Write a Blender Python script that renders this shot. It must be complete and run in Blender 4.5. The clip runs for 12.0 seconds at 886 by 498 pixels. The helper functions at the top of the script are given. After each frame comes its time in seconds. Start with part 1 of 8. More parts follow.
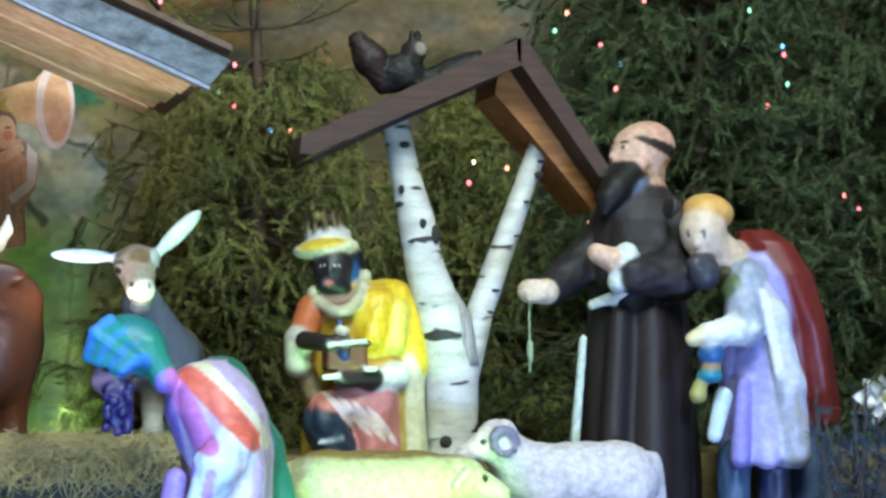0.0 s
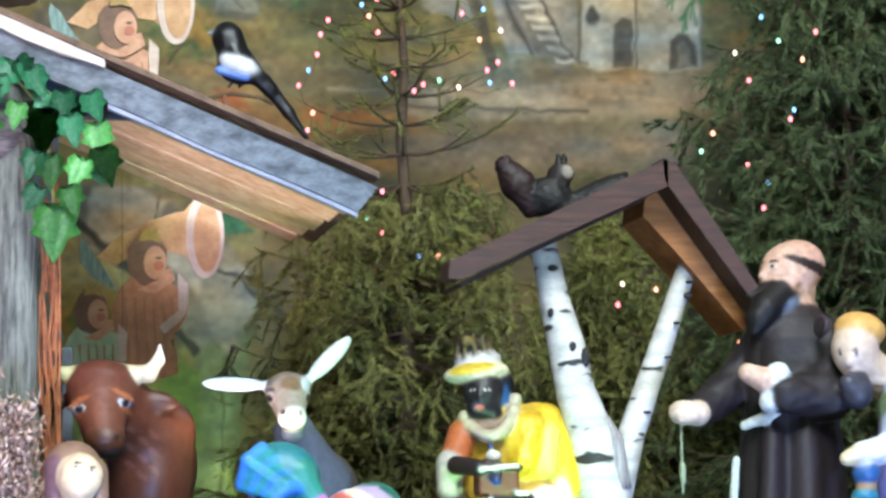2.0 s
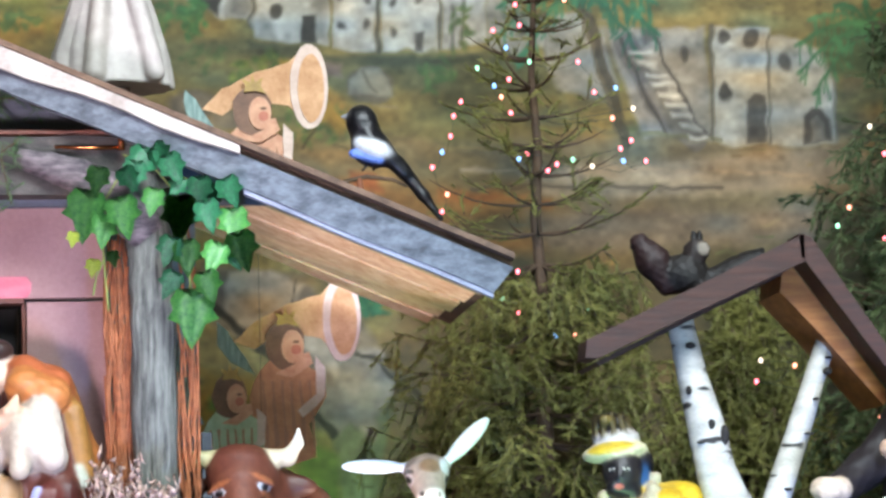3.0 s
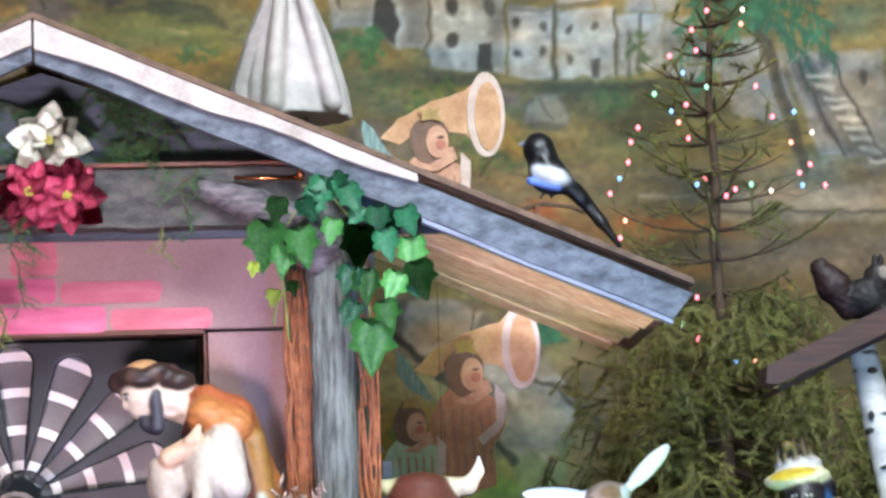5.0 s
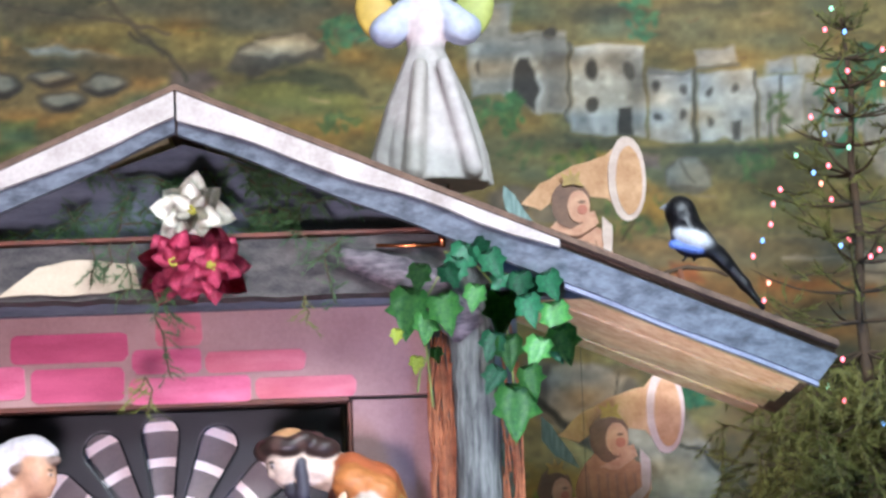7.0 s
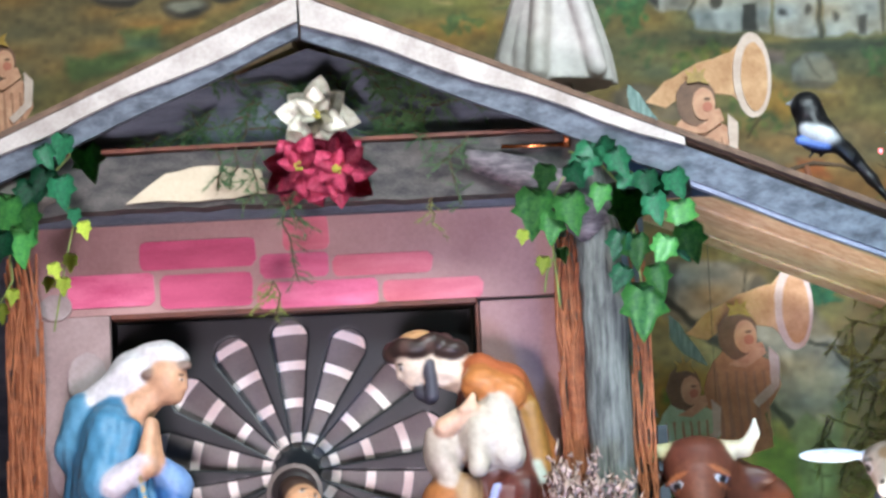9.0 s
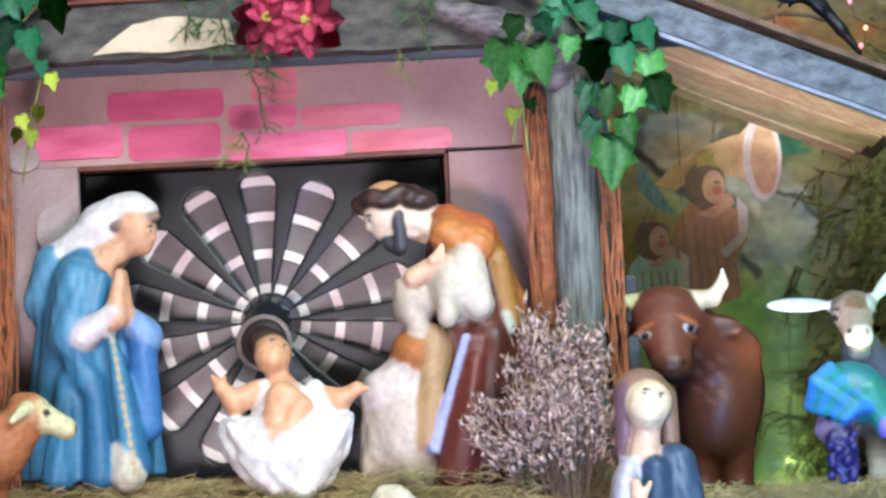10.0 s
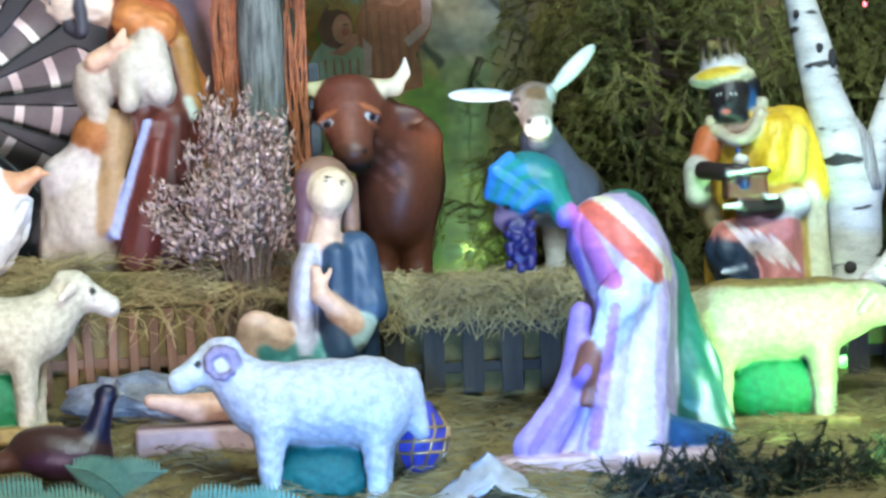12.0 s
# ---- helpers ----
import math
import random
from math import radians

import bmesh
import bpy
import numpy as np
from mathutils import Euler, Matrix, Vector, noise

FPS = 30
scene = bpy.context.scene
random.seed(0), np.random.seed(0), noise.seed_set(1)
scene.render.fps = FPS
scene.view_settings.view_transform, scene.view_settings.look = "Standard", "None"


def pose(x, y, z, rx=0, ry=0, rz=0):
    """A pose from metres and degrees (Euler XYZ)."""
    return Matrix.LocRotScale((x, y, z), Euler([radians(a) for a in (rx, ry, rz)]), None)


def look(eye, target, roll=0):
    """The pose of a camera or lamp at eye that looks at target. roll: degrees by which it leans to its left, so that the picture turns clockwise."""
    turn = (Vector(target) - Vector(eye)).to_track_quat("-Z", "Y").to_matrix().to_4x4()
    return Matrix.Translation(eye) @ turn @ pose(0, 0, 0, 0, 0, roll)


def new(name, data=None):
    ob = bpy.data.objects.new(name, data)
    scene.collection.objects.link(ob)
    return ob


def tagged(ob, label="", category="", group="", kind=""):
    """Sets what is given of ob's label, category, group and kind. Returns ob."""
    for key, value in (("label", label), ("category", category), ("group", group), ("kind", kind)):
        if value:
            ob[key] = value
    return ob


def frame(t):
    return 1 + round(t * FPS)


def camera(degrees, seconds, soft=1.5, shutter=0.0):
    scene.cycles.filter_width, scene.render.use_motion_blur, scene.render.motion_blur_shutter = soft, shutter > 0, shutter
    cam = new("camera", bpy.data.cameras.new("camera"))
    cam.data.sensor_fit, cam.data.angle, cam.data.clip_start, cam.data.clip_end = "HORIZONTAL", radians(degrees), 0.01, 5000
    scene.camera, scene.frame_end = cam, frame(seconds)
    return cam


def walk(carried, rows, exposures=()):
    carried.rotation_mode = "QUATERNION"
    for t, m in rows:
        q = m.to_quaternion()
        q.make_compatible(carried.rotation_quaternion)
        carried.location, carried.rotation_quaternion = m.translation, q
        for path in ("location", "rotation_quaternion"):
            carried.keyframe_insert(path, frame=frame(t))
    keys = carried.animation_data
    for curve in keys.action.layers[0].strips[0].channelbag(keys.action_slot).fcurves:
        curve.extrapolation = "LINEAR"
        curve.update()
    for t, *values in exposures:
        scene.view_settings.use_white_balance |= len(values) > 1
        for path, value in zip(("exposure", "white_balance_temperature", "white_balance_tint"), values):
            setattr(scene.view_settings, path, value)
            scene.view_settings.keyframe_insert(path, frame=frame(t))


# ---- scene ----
# The camera stands still and pans with a long lens.
EYE = (0.0, 0.0, 1.6)


def aim(yaw, pitch, roll):
    a, b = radians(yaw), radians(pitch)
    way = Vector((-math.sin(a) * math.cos(b), math.cos(a) * math.cos(b), math.sin(b)))
    return look(EYE, Vector(EYE) + way, roll)


cam = camera(18.0, 12.0, soft=2.9)
walk(cam, [(t, aim(a, b, c)) for t, a, b, c in (
    (0, -12.774, 3.095, -0.217),
    (0.5, -13.479, 3.567, -0.473),
    (1, -13.394, 3.886, -0.410),
    (1.5, -11.885, 4.302, -0.555),
    (2, -9.742, 5.661, -0.972),
    (2.5, -8.253, 6.721, -1.349),
    (3, -6.982, 7.368, -1.635),
    (3.2, -6.421, 7.323, -1.700),
    (4.8, -3.726, 8.050, -1.473),
    (5, -3.315, 8.035, -1.717),
    (5.5, -2.565, 8.728, -1.643),
    (6, -2.079, 9.070, -1.794),
    (6.5, -1.291, 9.723, -1.943),
    (7, -0.411, 9.476, -2.048),
    (7.2, 0.151, 9.409, -1.781),
    (8.8, 2.442, 8.271, -2.699),
    (9, 2.270, 7.550, -2.543),
    (9.5, 2.379, 5.698, -2.694),
    (10, 1.767, 4.471, -2.685),
    (10.5, 0.002, 3.272, -2.913),
    (11, -1.652, 2.097, -2.849),
    (11.5, -3.071, 0.666, -2.510),
    (12, -4.549, -0.158, -2.272),
)], exposures=((0, -0.08, 6500, 2), (1, 0.05, 6500, 2), (2.5, 0.34, 6600, 16), (3.2, 0.33, 6600, 16), (5.5, 0.20, 6350, 18), (7, 0.15, 6250, 18), (9, 0.12, 6450, 11), (10.5, 0.06, 6450, 8), (12, 0.04, 6200, 4)))

# ---- light ----
# even ambient with no source of its own, added to lift dark tones
world = bpy.data.worlds.new("hall")
scene.world = world
world.use_nodes = True
world.node_tree.nodes["Background"].inputs[0].default_value = (0.9, 0.95, 1.0, 1)
world.node_tree.nodes["Background"].inputs[1].default_value = 0.32


def lamp(name, kind, eye, target, watts, colour, size=0.3, angle=60, blend=0.6):
    data = bpy.data.lights.new(name, kind)
    data.energy, data.color = watts, colour
    if kind == "SPOT":
        data.spot_size, data.spot_blend, data.shadow_soft_size = radians(angle), blend, size
    else:
        data.size = size
    ob = new(name, data)
    ob.matrix_world = look(eye, target)
    return ob


# broad unseen fill, added to brighten the backdrop and spruces
lamp("hall_fill", "AREA", (1.4, 3.8, 6.2), (1.3, 9.9, 2.6), 980, (0.81, 0.95, 1.0), 3.0)
lamp("flood_hut", "SPOT", (-0.7, 3.6, 1.15), (-0.6, 8.2, 2.50), 820, (1.0, 0.85, 0.99), 0.30, 46, 0.9)
lamp("flood_middle", "SPOT", (1.9, 3.0, 2.6), (1.2, 8.4, 1.9), 230, (0.62, 0.97, 1.0), 0.3, 42, 0.9)
lamp("floor_spot_eave", "SPOT", (0.80, 7.90, 1.66), (0.74, 8.75, 2.80), 40, (1.0, 0.80, 0.66), 0.05, 70, 0.9)
lamp("floor_spot_blue", "SPOT", (0.45, 5.4, 0.98), (0.55, 7.2, 1.25), 240, (0.22, 0.46, 1.0), 0.06, 70, 0.7)
lamp("floor_spot_sheep", "SPOT", (1.80, 6.45, 1.02), (1.52, 7.4, 1.22), 220, (0.45, 1.0, 0.42), 0.05, 55, 0.8)
lamp("floor_spot_birch", "SPOT", (1.72, 7.73, 1.21), (1.83, 7.92, 1.50), 16, (0.16, 1.0, 0.36), 0.03, 100, 0.8)
lamp("floor_spot_violet", "SPOT", (2.7, 5.7, 0.98), (2.55, 7.6, 1.55), 210, (0.30, 0.46, 1.0), 0.06, 56, 0.8)
lamp("floor_spot_behind_ox", "SPOT", (0.74, 9.5, 1.5), (0.92, 10.3, 1.72), 40, (0.62, 1.0, 0.66), 0.04, 90, 0.8)


# ---- materials ----
def rgb(h):
    return tuple(((int(h[i:i + 2], 16) / 255 + 0.055) / 1.055) ** 2.4 if int(h[i:i + 2], 16) > 10
                 else int(h[i:i + 2], 16) / 255 / 12.92 for i in (0, 2, 4)) + (1.0,)


MATS = {}


def mat(name, one, two=None, rough=0.6, scale=12.0, metal=0.0, bump=0.15, fine=90.0, spread=0.0, glow=None, stretch=None, spec=0.4):
    """A surface of two tones mixed by coarse and fine noise, with fine relief; spread: tone shift from piece to piece."""
    if name in MATS:
        return MATS[name]
    m = bpy.data.materials.new(name)
    m.use_nodes = True
    n, l = m.node_tree.nodes, m.node_tree.links
    b = n["Principled BSDF"]
    b.inputs["Roughness"].default_value, b.inputs["Metallic"].default_value = rough, metal
    b.inputs["Specular IOR Level"].default_value = spec
    co = n.new("ShaderNodeTexCoord")
    src = co.outputs["Object"]
    if stretch:
        mp = n.new("ShaderNodeMapping")
        mp.inputs["Scale"].default_value = stretch
        l.new(src, mp.inputs[0])
        src = mp.outputs[0]
    big, small, ramp = n.new("ShaderNodeTexNoise"), n.new("ShaderNodeTexNoise"), n.new("ShaderNodeValToRGB")
    big.inputs["Scale"].default_value, big.inputs["Detail"].default_value = scale, 5
    small.inputs["Scale"].default_value, small.inputs["Detail"].default_value = fine, 3
    l.new(src, big.inputs[0]), l.new(src, small.inputs[0])
    add = n.new("ShaderNodeMath")
    add.operation = "MULTIPLY_ADD"
    l.new(small.outputs[0], add.inputs[0])
    add.inputs[1].default_value = 0.35
    l.new(big.outputs[0], add.inputs[2])
    ramp.color_ramp.elements[0].position, ramp.color_ramp.elements[1].position = 0.45, 0.9
    ramp.color_ramp.elements[0].color = rgb(one)
    ramp.color_ramp.elements[1].color = rgb(two or one)
    l.new(add.outputs[0], ramp.inputs[0])
    colour = ramp.outputs[0]
    if spread:
        info, hsv, mul = n.new("ShaderNodeObjectInfo"), n.new("ShaderNodeHueSaturation"), n.new("ShaderNodeMath")
        mul.operation, mul.inputs[1].default_value, mul.inputs[2].default_value = "MULTIPLY_ADD", spread, 1 - spread / 2
        l.new(info.outputs["Random"], mul.inputs[0])
        l.new(mul.outputs[0], hsv.inputs["Value"])
        l.new(colour, hsv.inputs["Color"])
        colour = hsv.outputs[0]
    l.new(colour, b.inputs["Base Color"])
    if bump:
        bp = n.new("ShaderNodeBump")
        bp.inputs["Strength"].default_value, bp.inputs["Distance"].default_value = bump, 0.01
        l.new(add.outputs[0], bp.inputs["Height"])
        l.new(bp.outputs[0], b.inputs["Normal"])
    if glow:
        b.inputs["Emission Color"].default_value, b.inputs["Emission Strength"].default_value = rgb(glow[0]), glow[1]
    MATS[name] = m
    return m


def painted(name, rough=0.35, bump=0.1, scale=60.0, wear=0.12, gain=0.74):
    """Paint laid on by hand: the colour is the mesh's own paint layer, with brush streaks and worn spots."""
    if name in MATS:
        return MATS[name]
    m = bpy.data.materials.new(name)
    m.use_nodes = True
    n, l = m.node_tree.nodes, m.node_tree.links
    b = n["Principled BSDF"]
    b.inputs["Roughness"].default_value, b.inputs["Specular IOR Level"].default_value = rough, 0.35
    at, co, no, hsv = n.new("ShaderNodeAttribute"), n.new("ShaderNodeTexCoord"), n.new("ShaderNodeTexNoise"), n.new("ShaderNodeHueSaturation")
    at.attribute_name = "paint"
    no.inputs["Scale"].default_value, no.inputs["Detail"].default_value = scale, 6
    l.new(co.outputs["Object"], no.inputs[0])
    r = n.new("ShaderNodeMapRange")
    r.inputs[1].default_value, r.inputs[2].default_value = 0.3, 0.7
    r.inputs[3].default_value, r.inputs[4].default_value = gain * (1 - wear * 2), gain * (1 + wear)
    l.new(no.outputs[0], r.inputs[0])
    l.new(r.outputs[0], hsv.inputs["Value"])
    l.new(at.outputs["Color"], hsv.inputs["Color"])
    l.new(hsv.outputs[0], b.inputs["Base Color"])
    bp = n.new("ShaderNodeBump")
    bp.inputs["Strength"].default_value, bp.inputs["Distance"].default_value = bump, 0.01
    l.new(no.outputs[0], bp.inputs["Height"])
    l.new(bp.outputs[0], b.inputs["Normal"])
    MATS[name] = m
    return m


# ---- building helpers ----
def obj(name, bm, material, parent=None, label="", smooth=False, matrix=None):
    me = bpy.data.meshes.new(name)
    bm.normal_update()
    bm.to_mesh(me)
    bm.free()
    for q in (material if isinstance(material, (list, tuple)) else [material]):
        me.materials.append(q)
    if smooth:
        me.polygons.foreach_set("use_smooth", [True] * len(me.polygons))
    ob = new(name, me)
    if matrix is not None:
        ob.matrix_basis = matrix
    if parent:
        ob.parent = parent
    if label:
        ob["label"] = label
    return ob


def part(name, bm, material, parent, label="", smooth=False):
    return obj(name, bm, material, parent, label, smooth)


def thing(name, place, label, category, group="", kind="", turn=0.0):
    ob = new(name)
    ob.empty_display_size = 0.05
    ob.matrix_basis = pose(*place, 0, 0, turn)
    return tagged(ob, label, category, group, kind)


def box(bm, c, s, bevel=0.0, rot=None, slot=0):
    r = bmesh.ops.create_cube(bm, size=1.0)
    vs = r["verts"]
    m = Matrix.Translation(c) @ (rot or Matrix.Identity(4)) @ Matrix.Diagonal((*s, 1))
    bmesh.ops.transform(bm, matrix=m, verts=vs)
    if bevel:
        es = list({e for v in vs for e in v.link_edges})
        bmesh.ops.bevel(bm, geom=es, offset=bevel, segments=2, affect="EDGES", profile=0.5)
    return bm


def tube(bm, pts, radii, sides=8, lump=0.0, cap=True, slot=0):
    """A tube along points with a radius at each."""
    pts = [Vector(p) for p in pts]
    rings = []
    for i, p in enumerate(pts):
        d = (pts[min(i + 1, len(pts) - 1)] - pts[max(i - 1, 0)]).normalized()
        a = d.orthogonal().normalized() if i == 0 else (a - d * a.dot(d)).normalized()
        b = d.cross(a)
        rr = radii[i] if isinstance(radii, (list, tuple)) else radii
        ring = []
        for k in range(sides):
            t = 2 * math.pi * k / sides
            q = rr * (1 + lump * random.uniform(-1, 1))
            ring.append(bm.verts.new(p + (a * math.cos(t) + b * math.sin(t)) * q))
        rings.append(ring)
    for r0, r1 in zip(rings, rings[1:]):
        for k in range(sides):
            f = bm.faces.new((r0[k], r0[(k + 1) % sides], r1[(k + 1) % sides], r1[k]))
            f.smooth, f.material_index = True, slot
    if cap:
        bm.faces.new(rings[0][::-1]).material_index = slot
        bm.faces.new(rings[-1]).material_index = slot
    return bm


def slab(bm, outline, y0, y1, slot=0):
    """A flat board with an outline in x and z, between two depths."""
    a = [bm.verts.new((x, y0, z)) for x, z in outline]
    b = [bm.verts.new((x, y1, z)) for x, z in outline]
    n = len(a)
    fs = [bm.faces.new(a), bm.faces.new(b[::-1])]
    fs += [bm.faces.new((a[i], b[i], b[(i + 1) % n], a[(i + 1) % n])) for i in range(n)]
    for f in fs:
        f.material_index = slot
    bmesh.ops.recalc_face_normals(bm, faces=fs)
    return bm


def quick_mesh(name, verts, faces, material, parent=None, smooth=False):
    me = bpy.data.meshes.new(name)
    verts, faces = np.asarray(verts, np.float32), np.asarray(faces, np.int32)
    me.vertices.add(len(verts))
    me.vertices.foreach_set("co", verts.ravel())
    k = faces.shape[1]
    me.loops.add(faces.size)
    me.loops.foreach_set("vertex_index", faces.ravel())
    me.polygons.add(len(faces))
    me.polygons.foreach_set("loop_start", np.arange(0, faces.size, k, dtype=np.int32))
    if smooth:
        me.polygons.foreach_set("use_smooth", np.ones(len(faces), bool))
    me.materials.append(material)
    me.update(calc_edges=True)
    me.validate()
    ob = new(name, me)
    if parent:
        ob.parent = parent
    return ob


class Figure:
    """A modelled figure: soft-joined solids, drawn off as one skin, with a paint layer."""

    def __init__(self, cloth=True):
        self.solids, self.dabs, self.cloth = [], [], cloth

    def ball(self, c, r, col, turn=(0, 0, 0), k=0.02, cut=False):
        r = (r, r, r) if isinstance(r, (int, float)) else r
        m = np.array(Euler([radians(a) for a in turn]).to_matrix().inverted())
        def f(p, c=np.array(c), r=np.array(r), m=m):
            q = ((p - c) @ m.T) / r
            n = np.sqrt((q * q).sum(-1))
            return (n - 1) * r.min() * np.where(n > 1, 1.0, 1.0)
        self.solids.append((f, col, k, cut))
        return self

    def limb(self, a, b, ra, rb, col, k=0.02, flat=1.0):
        pleat = 0.085 if self.cloth and max(ra, rb) > 0.042 else 0.0

        def f(p, a=np.array(a, float), b=np.array(b, float)):
            d = b - a
            t = np.clip(((p - a) @ d) / (d @ d), 0, 1)
            q = p - a - t[..., None] * d
            if pleat:
                o = np.array(Vector(d).orthogonal().normalized())
                w = np.arctan2(q @ o, q @ np.cross(d / np.sqrt(d @ d), o))
                fold = np.abs(np.sin(2.5 * w + 3.1 * t + 9 * a[0])) + 0.6 * np.abs(np.sin(4 * w - 5 * t + 7 * b[2]))
                return np.sqrt((q * q).sum(-1)) - (ra + (rb - ra) * t) * (1.05 - pleat * (1.6 - fold))
            if flat != 1.0:
                q = q * np.array((1, 1 / flat, 1))
            return np.sqrt((q * q).sum(-1)) - (ra + (rb - ra) * t)
        self.solids.append((f, col, k, False))
        return self

    def robe(self, rows, col, folds=9, depth=0.0, twist=2.0, k=0.02, sharp=1.0):
        """Cloth hung round an upright line: rows of z, x, y, half width, half depth; folds deepen towards the hem."""
        rows = np.array(sorted(rows), float)
        def f(p):
            z = p[..., 2]
            v = [np.interp(z, rows[:, 0], rows[:, i]) for i in range(1, 5)]
            x, y = p[..., 0] - v[0], p[..., 1] - v[1]
            n = np.sqrt((x / v[2]) ** 2 + (y / v[3]) ** 2)
            th = np.arctan2(y / v[3], x / v[2])
            low = np.clip((rows[-1, 0] - z) / (rows[-1, 0] - rows[0, 0]), 0, 1)
            th = np.round(folds / 2) / folds * 2 * th
            wave = 1.3 - 2.0 * np.abs(np.sin(folds / 2 * th + twist * low + 1.1 * np.sin(2 * th))) ** 0.7 + 0.5 * np.sin(folds * th - twist * low * 3 + 2 * np.sin(9 * z))
            d = (n - 1 + depth * (0.35 + low) * wave) * np.minimum(v[2], v[3])
            return np.maximum(d, np.maximum(z - rows[-1, 0], rows[0, 0] - z))
        self.solids.append((f, col, k, False))
        return self

    def block(self, c, s, col, k=0.004, r=0.01):
        def f(p, c=np.array(c), s=np.array(s) / 2 - r):
            q = np.abs(p - c) - s
            return np.sqrt((np.maximum(q, 0) ** 2).sum(-1)) + np.minimum(q.max(-1), 0) - r
        self.solids.append((f, col, k, False))
        return self

    def dab(self, c, r, col, turn=(0, 0, 0)):
        """Colour alone, inside an oval."""
        r = (r, r, r) if isinstance(r, (int, float)) else r
        m = np.array(Euler([radians(a) for a in turn]).to_matrix().inverted())
        self.dabs.append((np.array(c), np.array(r), m, col))
        return self

    def cast(self, name, lo, hi, step, material, place=(0, 0, 0), turn=0.0, label="", category="", group="", relief=0.0, waves=60.0):
        lo, hi = np.array(lo, float), np.array(hi, float)
        ax = [np.arange(a, b + step, step) for a, b in zip(lo, hi)]
        p = np.stack(np.meshgrid(*ax, indexing="ij"), -1).astype(np.float32)
        v = None
        for f, col, k, cut in self.solids:
            d = f(p)
            if v is None:
                v = d
            elif cut:
                v = np.maximum(v, -d)
            else:
                h = np.maximum(k - np.abs(v - d), 0) / k
                v = np.minimum(v, d) - h * h * k / 4
        if relief:
            x, y, z = (p[..., i] * waves for i in range(3))
            v = v + relief * (np.sin(x + 1.7 * np.sin(z * 0.7)) * np.sin(z * 1.1 + np.sin(y)) + 0.6 * np.sin(1.9 * y + x) * np.sin(2.3 * z - y))
        # pad, so that the skin closes
        v = np.pad(v, 1, constant_values=step)
        org = lo - step
        s = v < 0
        n = np.array(v.shape) - 1
        acc, cnt = np.zeros((*n, 3), np.float32), np.zeros(n, np.float32)
        def sub(a, o):
            return a[o[0]:o[0] + n[0], o[1]:o[1] + n[1], o[2]:o[2] + n[2]]
        for axis in range(3):
            others = [i for i in range(3) if i != axis]
            for i in (0, 1):
                for j in (0, 1):
                    o0 = [0, 0, 0]
                    o0[others[0]], o0[others[1]] = i, j
                    o1 = list(o0)
                    o1[axis] = 1
                    a, b = sub(v, o0), sub(v, o1)
                    cross = (a < 0) != (b < 0)
                    t = np.where(cross, a / np.where(cross, a - b, 1), 0)
                    cnt += cross
                    for q in range(3):
                        acc[..., q] += np.where(cross, t if q == axis else o0[q], 0)
        on = cnt > 0
        index = np.full(n, -1, np.int64)
        index[on] = np.arange(on.sum())
        verts = org + (np.argwhere(on) + acc[on] / cnt[on][:, None]) * step
        faces = []
        for axis in range(3):
            b, c = (axis + 1) % 3, (axis + 2) % 3
            lo_s = [slice(0, None)] * 3
            a0, a1 = list(lo_s), list(lo_s)
            a0[axis], a1[axis] = slice(0, -1), slice(1, None)
            change = s[tuple(a0)] != s[tuple(a1)]
            e = np.argwhere(change)
            e = e[(e[:, b] > 0) & (e[:, c] > 0) & (e[:, b] < n[b]) & (e[:, c] < n[c])]
            quad = []
            for db, dc in ((1, 1), (0, 1), (0, 0), (1, 0)):
                g = e.copy()
                g[:, b] -= db
                g[:, c] -= dc
                quad.append(index[g[:, 0], g[:, 1], g[:, 2]])
            quad = np.stack(quad, 1)
            flip = ~s[e[:, 0], e[:, 1], e[:, 2]]
            quad[flip] = quad[flip][:, ::-1]
            faces.append(quad)
        faces = np.concatenate(faces)
        faces = faces[(faces >= 0).all(1)]
        ob = quick_mesh(name, verts, faces, material, smooth=True)
        # the paint layer
        verts = np.empty((len(ob.data.vertices), 3), np.float32)
        ob.data.vertices.foreach_get("co", verts.reshape(-1))
        wsum, csum = 0, 0
        for f, col, k, cut in self.solids:
            if cut:
                continue
            w = np.exp(-np.clip(f(verts), -0.004, 1) / 0.0022)[:, None]
            wsum, csum = wsum + w, csum + w * np.array(rgb(col))
        paint = csum / (wsum + 1e-12)
        for c, r, m, col in self.dabs:
            q = ((verts - c) @ m.T) / r
            w = np.clip((1.12 - np.sqrt((q * q).sum(-1))) / 0.24, 0, 1)[:, None]
            paint = paint * (1 - w) + w * np.array(rgb(col))
        layer = ob.data.color_attributes.new("paint", "FLOAT_COLOR", "POINT")
        layer.data.foreach_set("color", paint.astype(np.float32).ravel())
        ob.matrix_basis = pose(*place, 0, 0, turn)
        return tagged(ob, label, category, group)


PLASTER = painted("painted_plaster", 0.45, 0.10, 45, 0.10, 0.73)
PLASTER_MATT = painted("painted_plaster_matt", 0.6, 0.25, 50, 0.14, 0.70)


# ---- the hall ----
# assumed, unseen room shell; its pale tones add bounced light on the stage
PLAIN = mat("hall_plaster", "b5b0a4", "cfc9bd", 0.8, 2.0)


def structure(name, bm, material, label, category, parent=None):
    ob = obj(name, bm, material, parent)
    return tagged(ob, label, category, "", "structure")


